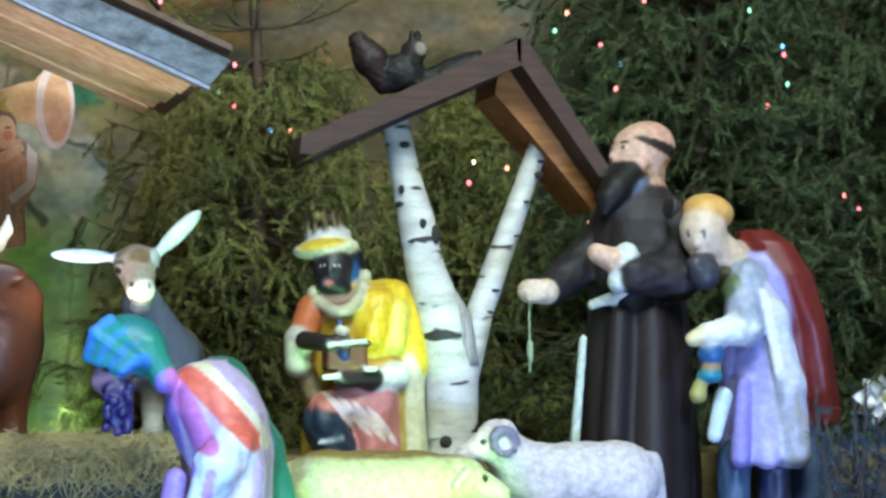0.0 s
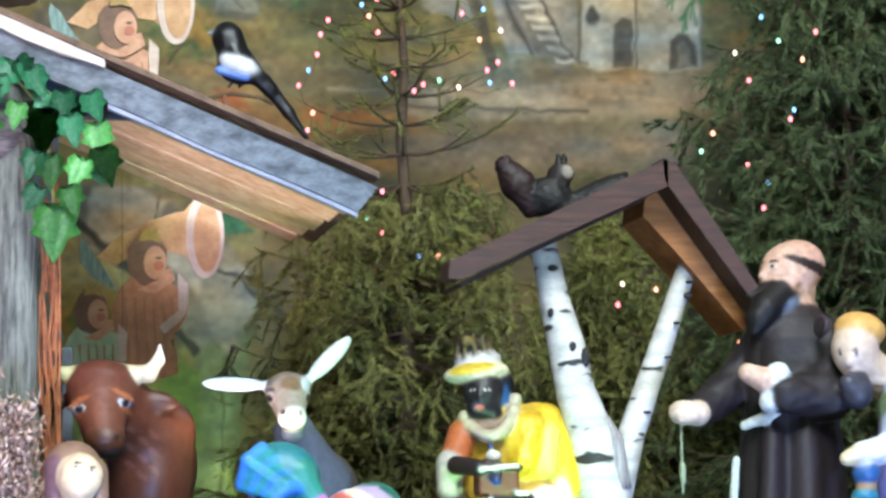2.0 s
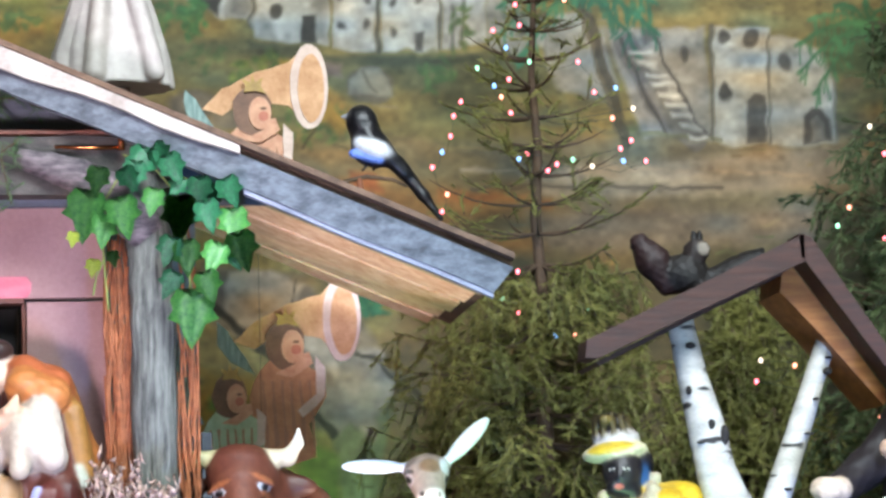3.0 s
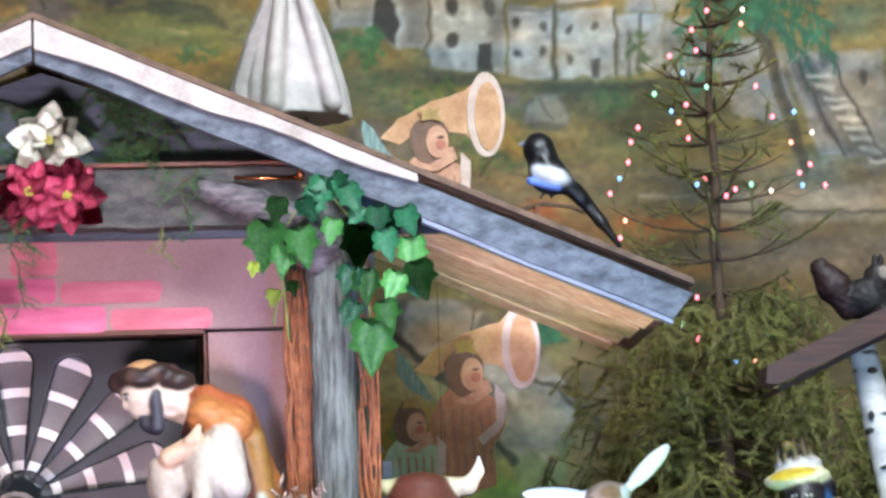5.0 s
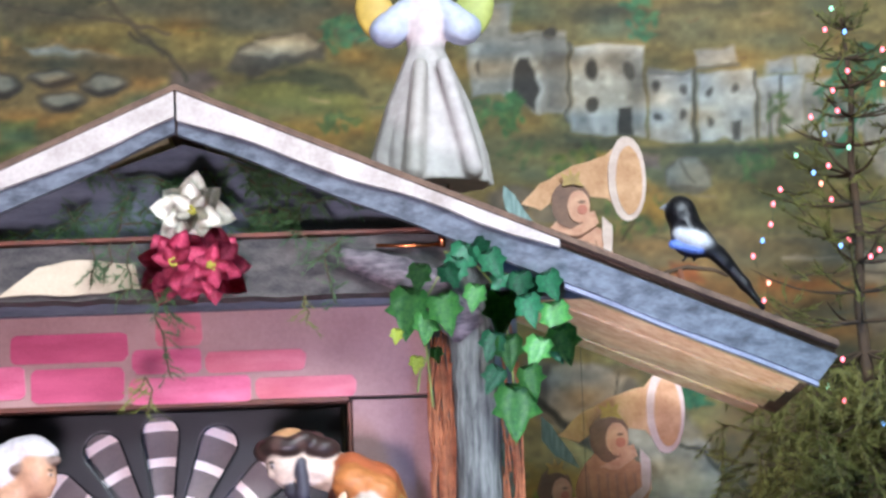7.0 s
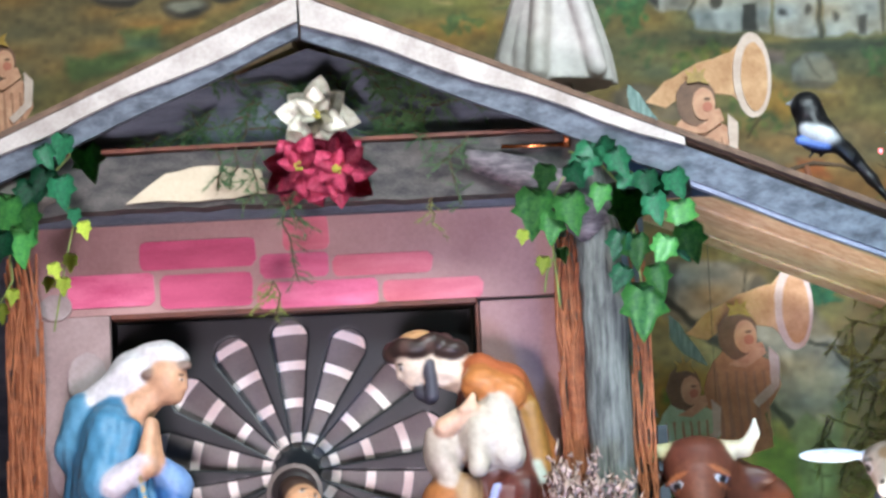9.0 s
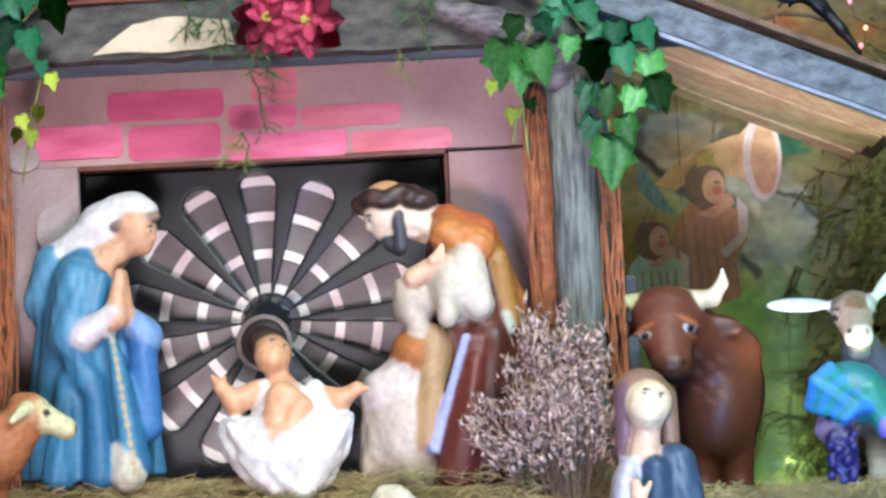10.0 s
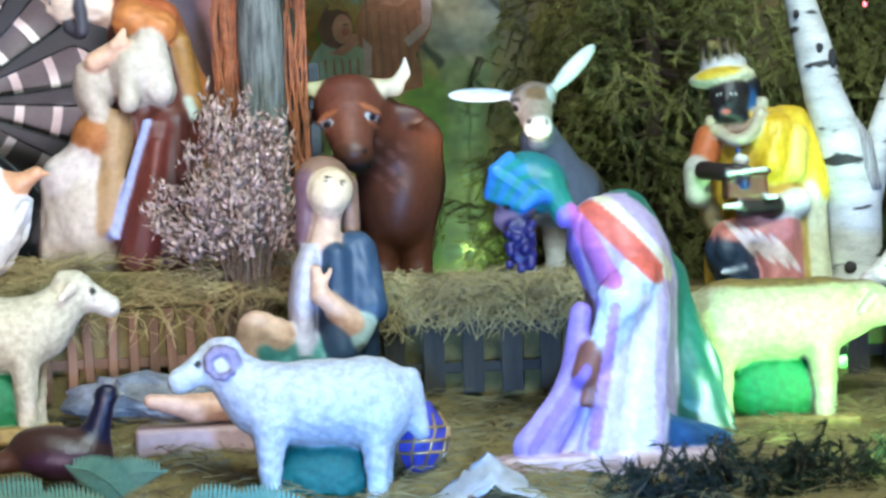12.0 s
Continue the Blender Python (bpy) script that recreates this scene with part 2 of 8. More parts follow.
structure("floor", box(bmesh.new(), (0.5, 3.0, -0.1), (15, 16, 0.2)), mat("floor_stone", "85807a", "9a958c", 0.5, 3.0), "grey stone floor of the hall", "floor")
structure("ceiling", box(bmesh.new(), (0.5, 3.0, 6.6), (15, 16, 0.2)), PLAIN, "plain plaster ceiling of the hall", "ceiling")
structure("wall_west", box(bmesh.new(), (-6.9, 3.0, 3.25), (0.2, 16, 6.5)), PLAIN, "plain plaster side wall", "wall")
structure("wall_east", box(bmesh.new(), (7.9, 3.0, 3.25), (0.2, 16, 6.5)), PLAIN, "plain plaster side wall", "wall")
structure("wall_south", box(bmesh.new(), (0.5, -4.9, 3.25), (14.6, 0.2, 6.5)), PLAIN, "plain plaster end wall", "wall")
structure("wall_north", box(bmesh.new(), (0.5, 10.9, 3.25), (14.6, 0.2, 6.5)), PLAIN, "plain plaster end wall", "wall")

# the raised stage: an upper level, and ground that falls towards the front
EARTH = mat("straw_ground", "4e4428", "7d6c3e", 0.9, 18.0, bump=0.6, fine=160)
structure("stage_upper", box(bmesh.new(), (0.8, 9.2, 0.72), (10.5, 2.9, 1.45)), EARTH, "raised stage strewn with straw", "stage")


def front_height(x, y):
    """The lower ground: down from the fence to the front edge."""
    s = min(max((7.75 - y) / 1.4, 0), 1)
    return 1.18 - 0.30 * s + 0.012 * math.sin(9 * x + 3 * y) + 0.01 * math.sin(17 * x - 11 * y)


def sloped_ground():
    bm = bmesh.new()
    nx, ny = 90, 16
    g = [[bm.verts.new((-4.4 + 10.4 * i / nx, 6.2 + 1.55 * j / ny, front_height(-4.4 + 10.4 * i / nx, 6.2 + 1.55 * j / ny)))
          for j in range(ny + 1)] for i in range(nx + 1)]
    for i in range(nx):
        for j in range(ny):
            bm.faces.new((g[i][j], g[i + 1][j], g[i + 1][j + 1], g[i][j + 1])).smooth = True
    # skirt down to the floor
    for i in range(nx):
        a, b = g[i][0], g[i + 1][0]
        c, d = bm.verts.new((a.co.x, a.co.y, 0)), bm.verts.new((b.co.x, b.co.y, 0))
        bm.faces.new((a, c, d, b))
    return bm


structure("stage_lower", sloped_ground(), EARTH, "sloping stage ground under straw", "stage")

# ---- the painted backdrop ----
MURAL_Y = 10.3


mural = structure("backdrop", box(bmesh.new(), (0.8, MURAL_Y + 0.05, 3.0), (9.4, 0.1, 4.6)), mat("backdrop_canvas", "4a4429", "6a5f3c", 0.8, 6.0),
                  "painted canvas backdrop of an olive and ochre hill landscape", "backdrop")

def rough_outline(pts, wob=0.008, step=0.06):
    """An outline with hand-drawn edges."""
    out = []
    for (x0, z0), (x1, z1) in zip(pts, pts[1:] + pts[:1]):
        n = max(1, int(math.hypot(x1 - x0, z1 - z0) / step))
        for i in range(n):
            t = i / n
            out.append((x0 + (x1 - x0) * t + random.uniform(-wob, wob), z0 + (z1 - z0) * t + random.uniform(-wob, wob)))
    return out


def oval(cx, cz, rx, rz, n=18, a0=0.0, wob=0.06):
    return [(cx + rx * math.cos(a0 + 2 * math.pi * i / n) * random.uniform(1 - wob, 1 + wob),
             cz + rz * math.sin(a0 + 2 * math.pi * i / n) * random.uniform(1 - wob, 1 + wob)) for i in range(n)]


class Canvas:
    """Hand painting on a flat sheet: soft-edged areas, strokes and leaf dabs, kept as the sheet's own paint layer."""

    def __init__(self, x0, x1, z0, z1, step, ground):
        self.x0, self.z0, self.step, self.rng = x0, z0, step, np.random.default_rng(7)
        self.nx, self.nz = int((x1 - x0) / step) + 1, int((z1 - z0) / step) + 1
        self.x, self.z = np.meshgrid(x0 + step * np.arange(self.nx), z0 + step * np.arange(self.nz))
        self.tone = 0.6 * self.cloud(0.30, 0.10) + 0.5 * self.cloud(0.09, 0.035) + 0.4 * self.cloud(0.025, 0.02)
        self.hue = self.cloud(0.16, 0.07)
        self.dx, self.dz = self.cloud(0.05, 0.05) * 0.006, self.cloud(0.05, 0.05) * 0.006
        self.c = np.ones((self.nz, self.nx, 3)) * self.tint(ground)
        self.c *= 1 + 0.16 * self.tone[..., None] + 0.10 * self.hue[..., None] * np.array((1, 0.2, -0.7))

    @staticmethod
    def tint(h):
        return np.array([int(h[i:i + 2], 16) / 255 for i in (0, 2, 4)])

    def cloud(self, sx, sz):
        """Smooth noise with cells of the given width and height."""
        w, h = self.nx * self.step / sx, self.nz * self.step / sz
        g = self.rng.normal(size=(int(h) + 3, int(w) + 3))
        u, v = np.linspace(0, w, self.nx), np.linspace(0, h, self.nz)
        i, j = u.astype(int), v.astype(int)
        a, b = u - i, v - j
        a, b = (a * a * (3 - 2 * a))[None], (b * b * (3 - 2 * b))[:, None]
        q = lambda m, n: g[np.ix_(j + n, i + m)]
        return (q(0, 0) * (1 - a) + q(1, 0) * a) * (1 - b) + (q(0, 1) * (1 - a) + q(1, 1) * a) * b

    def window(self, xa, xb, za, zb, m):
        i0, i1 = int((xa - m - self.x0) / self.step), int((xb + m - self.x0) / self.step) + 2
        j0, j1 = int((za - m - self.z0) / self.step), int((zb + m - self.z0) / self.step) + 2
        return slice(max(j0, 0), max(min(j1, self.nz), 0)), slice(max(i0, 0), max(min(i1, self.nx), 0))

    def lay(self, s, mask, colour, vary=0.13):
        t = self.tint(colour) * (1 + vary * self.tone[s][..., None] + 0.5 * vary * self.hue[s][..., None] * np.array((1, 0.2, -0.8)))
        m = np.clip(mask, 0, 1)[..., None]
        self.c[s] = self.c[s] * (1 - m) + t * m

    def fill(self, pts, colour, soft=0.006):
        p = np.array(pts)
        s = self.window(p[:, 0].min(), p[:, 0].max(), p[:, 1].min(), p[:, 1].max(), soft + 0.01)
        x, z = self.x[s] + self.dx[s], self.z[s] + self.dz[s]
        if x.size == 0:
            return
        inside, near = np.zeros(x.shape, bool), np.full(x.shape, 9.0)
        for (xa, za), (xb, zb) in zip(p, np.roll(p, -1, 0)):
            if za != zb:
                inside ^= ((za > z) != (zb > z)) & (x < (xb - xa) * (z - za) / (zb - za) + xa)
            t = np.clip(((x - xa) * (xb - xa) + (z - za) * (zb - za)) / ((xb - xa) ** 2 + (zb - za) ** 2 + 1e-9), 0, 1)
            near = np.minimum(near, np.hypot(x - xa - t * (xb - xa), z - za - t * (zb - za)))
        self.lay(s, np.clip(0.5 + np.where(inside, near, -near) / (2 * soft + 0.004), 0, 1), colour)

    def oval(self, cx, cz, rx, rz, colour, soft=0.006, turn=0.0):
        m = max(rx, rz)
        s = self.window(cx - m, cx + m, cz - m, cz + m, soft + 0.01)
        x, z = self.x[s] + self.dx[s] - cx, self.z[s] + self.dz[s] - cz
        c, d = math.cos(turn), math.sin(turn)
        r = np.hypot((x * c + z * d) / rx, (z * c - x * d) / rz)
        self.lay(s, np.clip(0.5 + (1 - r) * min(rx, rz) / (2 * soft + 0.004), 0, 1), colour)

    def stroke(self, pts, width, colour):
        p = np.array(pts)
        s = self.window(p[:, 0].min(), p[:, 0].max(), p[:, 1].min(), p[:, 1].max(), width + 0.02)
        x, z, near = self.x[s] + self.dx[s], self.z[s] + self.dz[s], None
        for (xa, za), (xb, zb) in zip(p, p[1:]):
            t = np.clip(((x - xa) * (xb - xa) + (z - za) * (zb - za)) / ((xb - xa) ** 2 + (zb - za) ** 2 + 1e-9), 0, 1)
            d = np.hypot(x - xa - t * (xb - xa), z - za - t * (zb - za))
            near = d if near is None else np.minimum(near, d)
        self.lay(s, np.clip(0.5 + (width / 2 - near + 0.003 * self.tone[s]) / 0.009, 0, 1) * 0.85, colour)

    def leaves(self, x, z, rx, rz, n, size, colours):
        for k in range(n):
            a, r = self.rng.uniform(0, math.tau), math.sqrt(self.rng.random())
            self.oval(x + rx * r * math.cos(a), z + rz * r * math.sin(a), size * self.rng.uniform(0.6, 1.3), size * self.rng.uniform(0.35, 0.7),
                      self.rng.choice(colours.split()), 0.005, self.rng.uniform(0, 3.14))

    def palm(self, x, z, size, colours):
        for k in range(11):
            a = radians(-40 + 26 * k)
            pts = [(x + size * s * math.cos(a), z + size * (s * math.sin(a) * 0.8 - 0.45 * s * s)) for s in (0, 0.25, 0.5, 0.75, 1.0)]
            col = self.rng.choice(colours.split())
            self.stroke(pts, 0.016, col)
            for (xa, za), (xb, zb) in zip(pts, pts[1:]):
                for u in (0.0, 0.25, 0.5, 0.75):
                    px, pz = xa + (xb - xa) * u, za + (zb - za) * u
                    self.stroke([(px, pz), (px + self.rng.uniform(-0.03, 0.03), pz - self.rng.uniform(0.04, 0.09))], 0.010, col)

    def hang(self, name, y, material, parent):
        """The sheet itself, upright at depth y."""
        v = np.stack([self.x, np.full_like(self.x, y), self.z], -1).reshape(-1, 3)
        k = np.arange(self.nx * self.nz).reshape(self.nz, self.nx)
        q = np.stack([k[:-1, :-1], k[:-1, 1:], k[1:, 1:], k[1:, :-1]], -1).reshape(-1, 4)
        ob = quick_mesh(name, v, q, material, parent)
        c = np.clip(self.c, 0.01, 1).reshape(-1, 3)
        c = np.where(c > 0.04045, ((c + 0.055) / 1.055) ** 2.4, c / 12.92)
        layer = ob.data.color_attributes.new("paint", "FLOAT_COLOR", "POINT")
        layer.data.foreach_set("color", np.concatenate([c, np.ones((len(c), 1))], 1).astype(np.float32).ravel())
        return ob


art = Canvas(-2.3, 3.9, 1.42, 4.8, 0.008, "75683f")
# large areas
art.fill(((0.689, 3.322), (1.757, 3.365), (3.237, 3.455), (3.220, 3.058), (1.749, 3.063), (0.685, 3.067)), "74664a", 0.029)
art.fill(((1.538, 3.236), (1.972, 3.261), (2.632, 3.311), (3.230, 3.289), (3.227, 3.207), (2.626, 3.147), (1.968, 3.127), (1.643, 3.128)), "8d7b62", 0.017)
art.fill(((1.645, 3.210), (1.970, 3.224), (2.298, 3.209), (2.297, 3.180), (1.969, 3.170)), "a08a6c", 0.010)
art.fill(((0.856, 3.236), (1.535, 3.128), (1.744, 2.870), (1.316, 2.872), (0.895, 3.066)), "7d5f3a", 0.021)
art.fill(((1.577, 3.085), (2.403, 3.083), (3.223, 3.124), (3.212, 2.861), (2.177, 2.867), (1.659, 2.913)), "74634e", 0.025)
art.fill(((1.274, 2.915), (3.215, 2.949), (3.167, 1.825), (0.876, 1.870), (1.013, 2.578)), "5f5236", 0.034)
art.fill(((2.736, 3.125), (3.223, 3.124), (3.167, 1.825), (2.578, 1.837)), "4a422a", 0.042)
art.fill(((2.285, 2.902), (4.128, 3.035), (4.104, 1.212), (1.934, 1.236)), "3c3823", 0.042)
art.fill(((-1.570, 4.335), (-0.201, 4.287), (-0.205, 4.133), (-0.674, 4.171), (-1.036, 4.250), (-1.571, 4.203)), "5d5540", 0.025)
art.fill(((-1.571, 4.181), (-1.315, 4.167), (-1.018, 4.074), (-0.934, 3.983), (-1.319, 3.866), (-1.575, 3.810)), "957141", 0.017)
art.fill(((-1.486, 4.156), (-1.230, 4.125), (-1.018, 4.056), (-1.104, 4.046), (-1.444, 4.115)), "a89a82", 0.008)
art.fill(((-1.572, 4.115), (-1.338, 4.067), (-1.147, 3.991), (-1.296, 4.018), (-1.572, 4.071)), "7a5a3a", 0.010)
art.fill(((-0.658, 3.974), (-0.465, 4.022), (-0.252, 3.981), (-0.173, 3.783), (-0.218, 3.719), (-0.471, 3.793), (-0.723, 3.889)), "716a38", 0.017)
art.fill(((-0.658, 3.974), (-0.464, 4.028), (-0.252, 3.992), (-0.191, 3.903), (-0.381, 3.964), (-0.551, 3.970)), "524f34", 0.010)
art.fill(((-0.723, 3.922), (-0.215, 3.817), (-0.177, 3.653), (-0.386, 3.768)), "806c3c", 0.013)
art.fill(((-0.201, 4.287), (0.356, 4.267), (0.349, 4.092), (-0.207, 4.089)), "6a6441", 0.025)
art.fill(((0.313, 4.269), (1.576, 4.225), (1.565, 4.027), (0.563, 4.106)), "6a6444", 0.025)
art.fill(((0.568, 4.216), (1.212, 4.238), (1.211, 4.207), (0.609, 4.171)), "54503a", 0.013)
art.fill(((0.187, 3.748), (0.548, 3.736), (0.906, 3.658), (1.438, 3.683), (1.751, 3.650), (1.742, 3.499), (1.176, 3.541), (0.539, 3.541), (0.224, 3.617)), "625f40", 0.019)
art.fill(((0.548, 3.736), (0.885, 3.676), (1.438, 3.679), (1.436, 3.648), (0.883, 3.633), (0.546, 3.688)), "4a4a35", 0.008)
art.fill(((0.671, 3.634), (0.878, 3.530), (0.999, 3.396), (0.871, 3.379), (0.729, 3.513)), "8f6e38", 0.015)
art.fill(((0.455, 3.544), (0.621, 3.474), (0.656, 3.301), (0.489, 3.350)), "8a6a3a", 0.015)
art.fill(((0.741, 3.319), (1.167, 3.369), (1.478, 3.272), (1.469, 3.102), (1.155, 3.155), (0.864, 3.230)), "806944", 0.017)
art.fill(((0.650, 3.645), (0.905, 3.647), (0.907, 3.598), (0.669, 3.602)), "6d5d50", 0.008)
art.fill(((-2.079, 4.146), (-0.959, 4.080), (-1.223, 3.921), (-1.657, 3.771), (-1.961, 3.679), (-2.087, 3.817)), "7d6640", 0.021)
art.fill(((-1.776, 4.128), (-0.702, 4.065), (-0.877, 3.988), (-1.433, 4.064)), "645337", 0.017)
art.fill(((-1.808, 3.758), (-1.442, 3.781), (-1.660, 3.684), (-1.789, 3.670)), "57663a", 0.013)
art.fill(((-1.590, 3.854), (-1.439, 3.868), (-1.442, 3.791), (-1.571, 3.788)), "5f6a44", 0.010)
# short brush marks all over
for _ in range(700):
    u, w = art.rng.uniform(-2.2, 3.8), art.rng.uniform(1.5, 4.7)
    art.stroke([(u, w), (u + art.rng.uniform(0.02, 0.09), w + art.rng.uniform(-0.012, 0.012))], 0.006, art.rng.choice("4f4a30 8a7448 5a5f3a 7a6b50 6b5a3c".split()))
# rocks upper left
art.oval(-1.392, 4.021, 0.076, 0.032, "4a4034", 0.006)
art.oval(-1.394, 4.028, 0.059, 0.019, "83765f", 0.006)
art.oval(-1.190, 3.988, 0.084, 0.038, "4a4034", 0.006)
art.oval(-1.185, 3.997, 0.067, 0.023, "877a64", 0.006)
art.oval(-1.340, 3.915, 0.071, 0.027, "4c4236", 0.006)
art.oval(-1.336, 3.919, 0.055, 0.017, "837660", 0.006)
art.oval(-1.562, 3.994, 0.071, 0.042, "453c32", 0.006)
art.fill(((-0.720, 4.031), (-0.665, 4.116), (-0.546, 4.171), (-0.418, 4.173), (-0.334, 4.116), (-0.357, 4.062), (-0.507, 4.045), (-0.636, 3.995)), "51493c", 0.010)
art.fill(((-0.665, 4.094), (-0.546, 4.158), (-0.418, 4.162), (-0.356, 4.105), (-0.484, 4.081), (-0.612, 4.082)), "8d8069", 0.008)
art.fill(((-0.611, 4.136), (-0.461, 4.151), (-0.402, 4.118), (-0.527, 4.096)), "a3967c", 0.008)
art.fill(((-0.934, 4.027), (-0.805, 4.034), (-0.732, 3.976), (-0.851, 3.915), (-0.935, 3.951)), "6d5748", 0.010)
art.stroke(((-1.080, 4.186), (-0.932, 4.093), (-0.870, 4.003)), 0.019, "4a3f30")
art.stroke(((-1.163, 4.321), (-1.037, 4.184), (-0.954, 4.093)), 0.015, "4f4434")
art.stroke(((-1.570, 4.313), (-1.357, 4.272), (-1.101, 4.230), (-0.931, 4.180)), 0.013, "55493a")
art.oval(-1.597, 3.999, 0.105, 0.055, "3f362d", 0.008)
art.oval(-1.596, 4.008, 0.084, 0.034, "8a7d66", 0.006)
art.oval(-1.370, 4.017, 0.088, 0.038, "3f362d", 0.008)
art.oval(-1.378, 4.026, 0.069, 0.021, "8a7d66", 0.006)
art.oval(-1.177, 3.988, 0.092, 0.042, "3f362d", 0.008)
art.oval(-1.177, 3.997, 0.073, 0.025, "857862", 0.006)
art.oval(-1.340, 3.932, 0.088, 0.040, "3f362d", 0.008)
art.oval(-1.340, 3.936, 0.069, 0.025, "8f826a", 0.006)
# town
art.fill(((0.181, 4.142), (0.309, 4.139), (0.459, 4.137), (0.570, 4.134), (0.564, 3.811), (0.450, 3.831), (0.303, 3.904), (0.196, 3.897)), "8f8a7e", 0.006)
art.fill(((0.202, 4.119), (0.309, 4.128), (0.314, 3.921), (0.207, 3.912)), "a29d8f", 0.008)
art.fill(((0.479, 4.103), (0.560, 4.108), (0.552, 3.829), (0.483, 3.852)), "77736a", 0.008)
art.fill(((0.348, 3.855), (0.352, 4.007), (0.382, 4.061), (0.425, 4.071), (0.460, 4.038), (0.467, 3.983), (0.463, 3.831), (0.433, 3.840), (0.433, 3.984), (0.413, 4.032), (0.386, 4.002), (0.378, 3.859)), "a9a598", 0.004)
art.fill(((0.362, 3.872), (0.369, 3.994), (0.396, 4.041), (0.426, 4.041), (0.446, 3.984), (0.442, 3.840)), "3e3a34", 0.004)
art.oval(0.242, 4.005, 0.019, 0.032, "4a463e", 0.004)
art.oval(0.505, 4.125, 0.025, 0.029, "4a463e", 0.004)
art.stroke(((0.180, 4.111), (0.565, 4.108)), 0.008, "6a665c")
art.stroke(((0.577, 4.090), (0.568, 3.785)), 0.017, "56534a")
art.fill(((0.585, 4.079), (0.735, 4.083), (0.859, 4.059), (0.847, 3.725), (0.702, 3.722), (0.571, 3.751)), "aca79a", 0.006)
art.fill(((0.628, 4.068), (0.735, 4.070), (0.740, 3.891), (0.643, 3.871)), "bab5a8", 0.010)
art.fill(((0.797, 3.999), (0.853, 4.020), (0.844, 3.736), (0.777, 3.733)), "8d887c", 0.010)
art.fill(((0.585, 3.850), (0.642, 3.827), (0.660, 3.731), (0.580, 3.750)), "8f8b7e", 0.010)
art.oval(0.655, 3.988, 0.023, 0.040, "46423a", 0.004)
art.oval(0.800, 3.977, 0.023, 0.032, "5a564c", 0.004)
art.oval(0.651, 3.853, 0.025, 0.029, "4c483f", 0.004)
art.fill(((0.751, 3.834), (0.804, 3.837), (0.800, 3.724), (0.749, 3.725)), "3f3b34", 0.004)
art.fill(((0.869, 3.971), (0.946, 3.983), (1.036, 3.972), (1.026, 3.698), (0.936, 3.687), (0.864, 3.714)), "a29d90", 0.006)
art.fill(((0.892, 3.964), (0.956, 3.970), (0.947, 3.702), (0.894, 3.709)), "b0ab9e", 0.010)
art.fill(((0.873, 3.989), (1.036, 3.981), (1.035, 3.964), (0.873, 3.962)), "77736a", 0.004)
art.oval(0.901, 3.909, 0.015, 0.021, "56524a", 0.004)
art.oval(0.997, 3.899, 0.015, 0.023, "56524a", 0.004)
art.oval(0.903, 3.794, 0.015, 0.019, "56524a", 0.004)
art.oval(0.995, 3.799, 0.013, 0.019, "56524a", 0.004)
art.stroke(((1.044, 3.972), (1.034, 3.694)), 0.017, "4f4c43")
art.fill(((1.056, 4.047), (1.202, 4.048), (1.208, 3.987), (1.057, 3.981)), "9a9588", 0.006)
art.stroke(((1.053, 3.981), (1.212, 3.982)), 0.010, "615d54")
art.fill(((1.052, 3.961), (1.271, 3.964), (1.261, 3.695), (1.047, 3.698)), "a19c8e", 0.006)
art.fill(((1.074, 3.950), (1.159, 3.953), (1.161, 3.708), (1.069, 3.710)), "ada899", 0.010)
art.oval(1.097, 3.895, 0.013, 0.019, "5a564c", 0.004)
art.oval(1.200, 3.895, 0.013, 0.019, "5a564c", 0.004)
art.oval(1.088, 3.775, 0.013, 0.017, "5a564c", 0.004)
art.fill(((1.178, 3.756), (1.208, 3.760), (1.205, 3.699), (1.178, 3.699)), "56524a", 0.004)
art.stroke(((1.277, 3.950), (1.268, 3.706)), 0.013, "55524a")
art.fill(((1.283, 3.937), (1.365, 3.940), (1.355, 3.704), (1.278, 3.702)), "959083", 0.006)
art.fill(((1.316, 4.000), (1.424, 4.005), (1.421, 3.948), (1.318, 3.945)), "8b8679", 0.006)
art.fill(((1.369, 3.935), (1.460, 3.942), (1.450, 3.724), (1.364, 3.715)), "9d988a", 0.006)
art.oval(1.323, 3.858, 0.010, 0.017, "5a564c", 0.004)
art.stroke(((1.367, 3.935), (1.358, 3.715)), 0.010, "5e5a52")
art.stroke(((1.325, 3.792), (1.321, 3.705)), 0.015, "5e5a52")
art.fill(((1.430, 4.004), (1.528, 4.016), (1.529, 3.946), (1.434, 3.943)), "8f8a7c", 0.006)
art.fill(((1.459, 3.921), (1.588, 3.931), (1.577, 3.678), (1.454, 3.702)), "8d887b", 0.008)
art.fill(((1.456, 3.855), (1.681, 3.840), (1.675, 3.698), (1.471, 3.691)), "918c7e", 0.008)
art.fill(((1.681, 3.840), (1.854, 3.843), (1.839, 3.543), (1.742, 3.540), (1.672, 3.644)), "95907f", 0.006)
art.oval(1.750, 3.710, 0.023, 0.029, "4a463d", 0.004)
art.oval(1.582, 3.787, 0.017, 0.025, "5c584e", 0.004)
art.stroke(((1.681, 3.840), (1.672, 3.644)), 0.010, "66625a")
# far row left of the angel
art.fill(((0.237, 4.250), (0.366, 4.254), (0.363, 3.916), (0.236, 3.916)), "8a8578", 0.008)
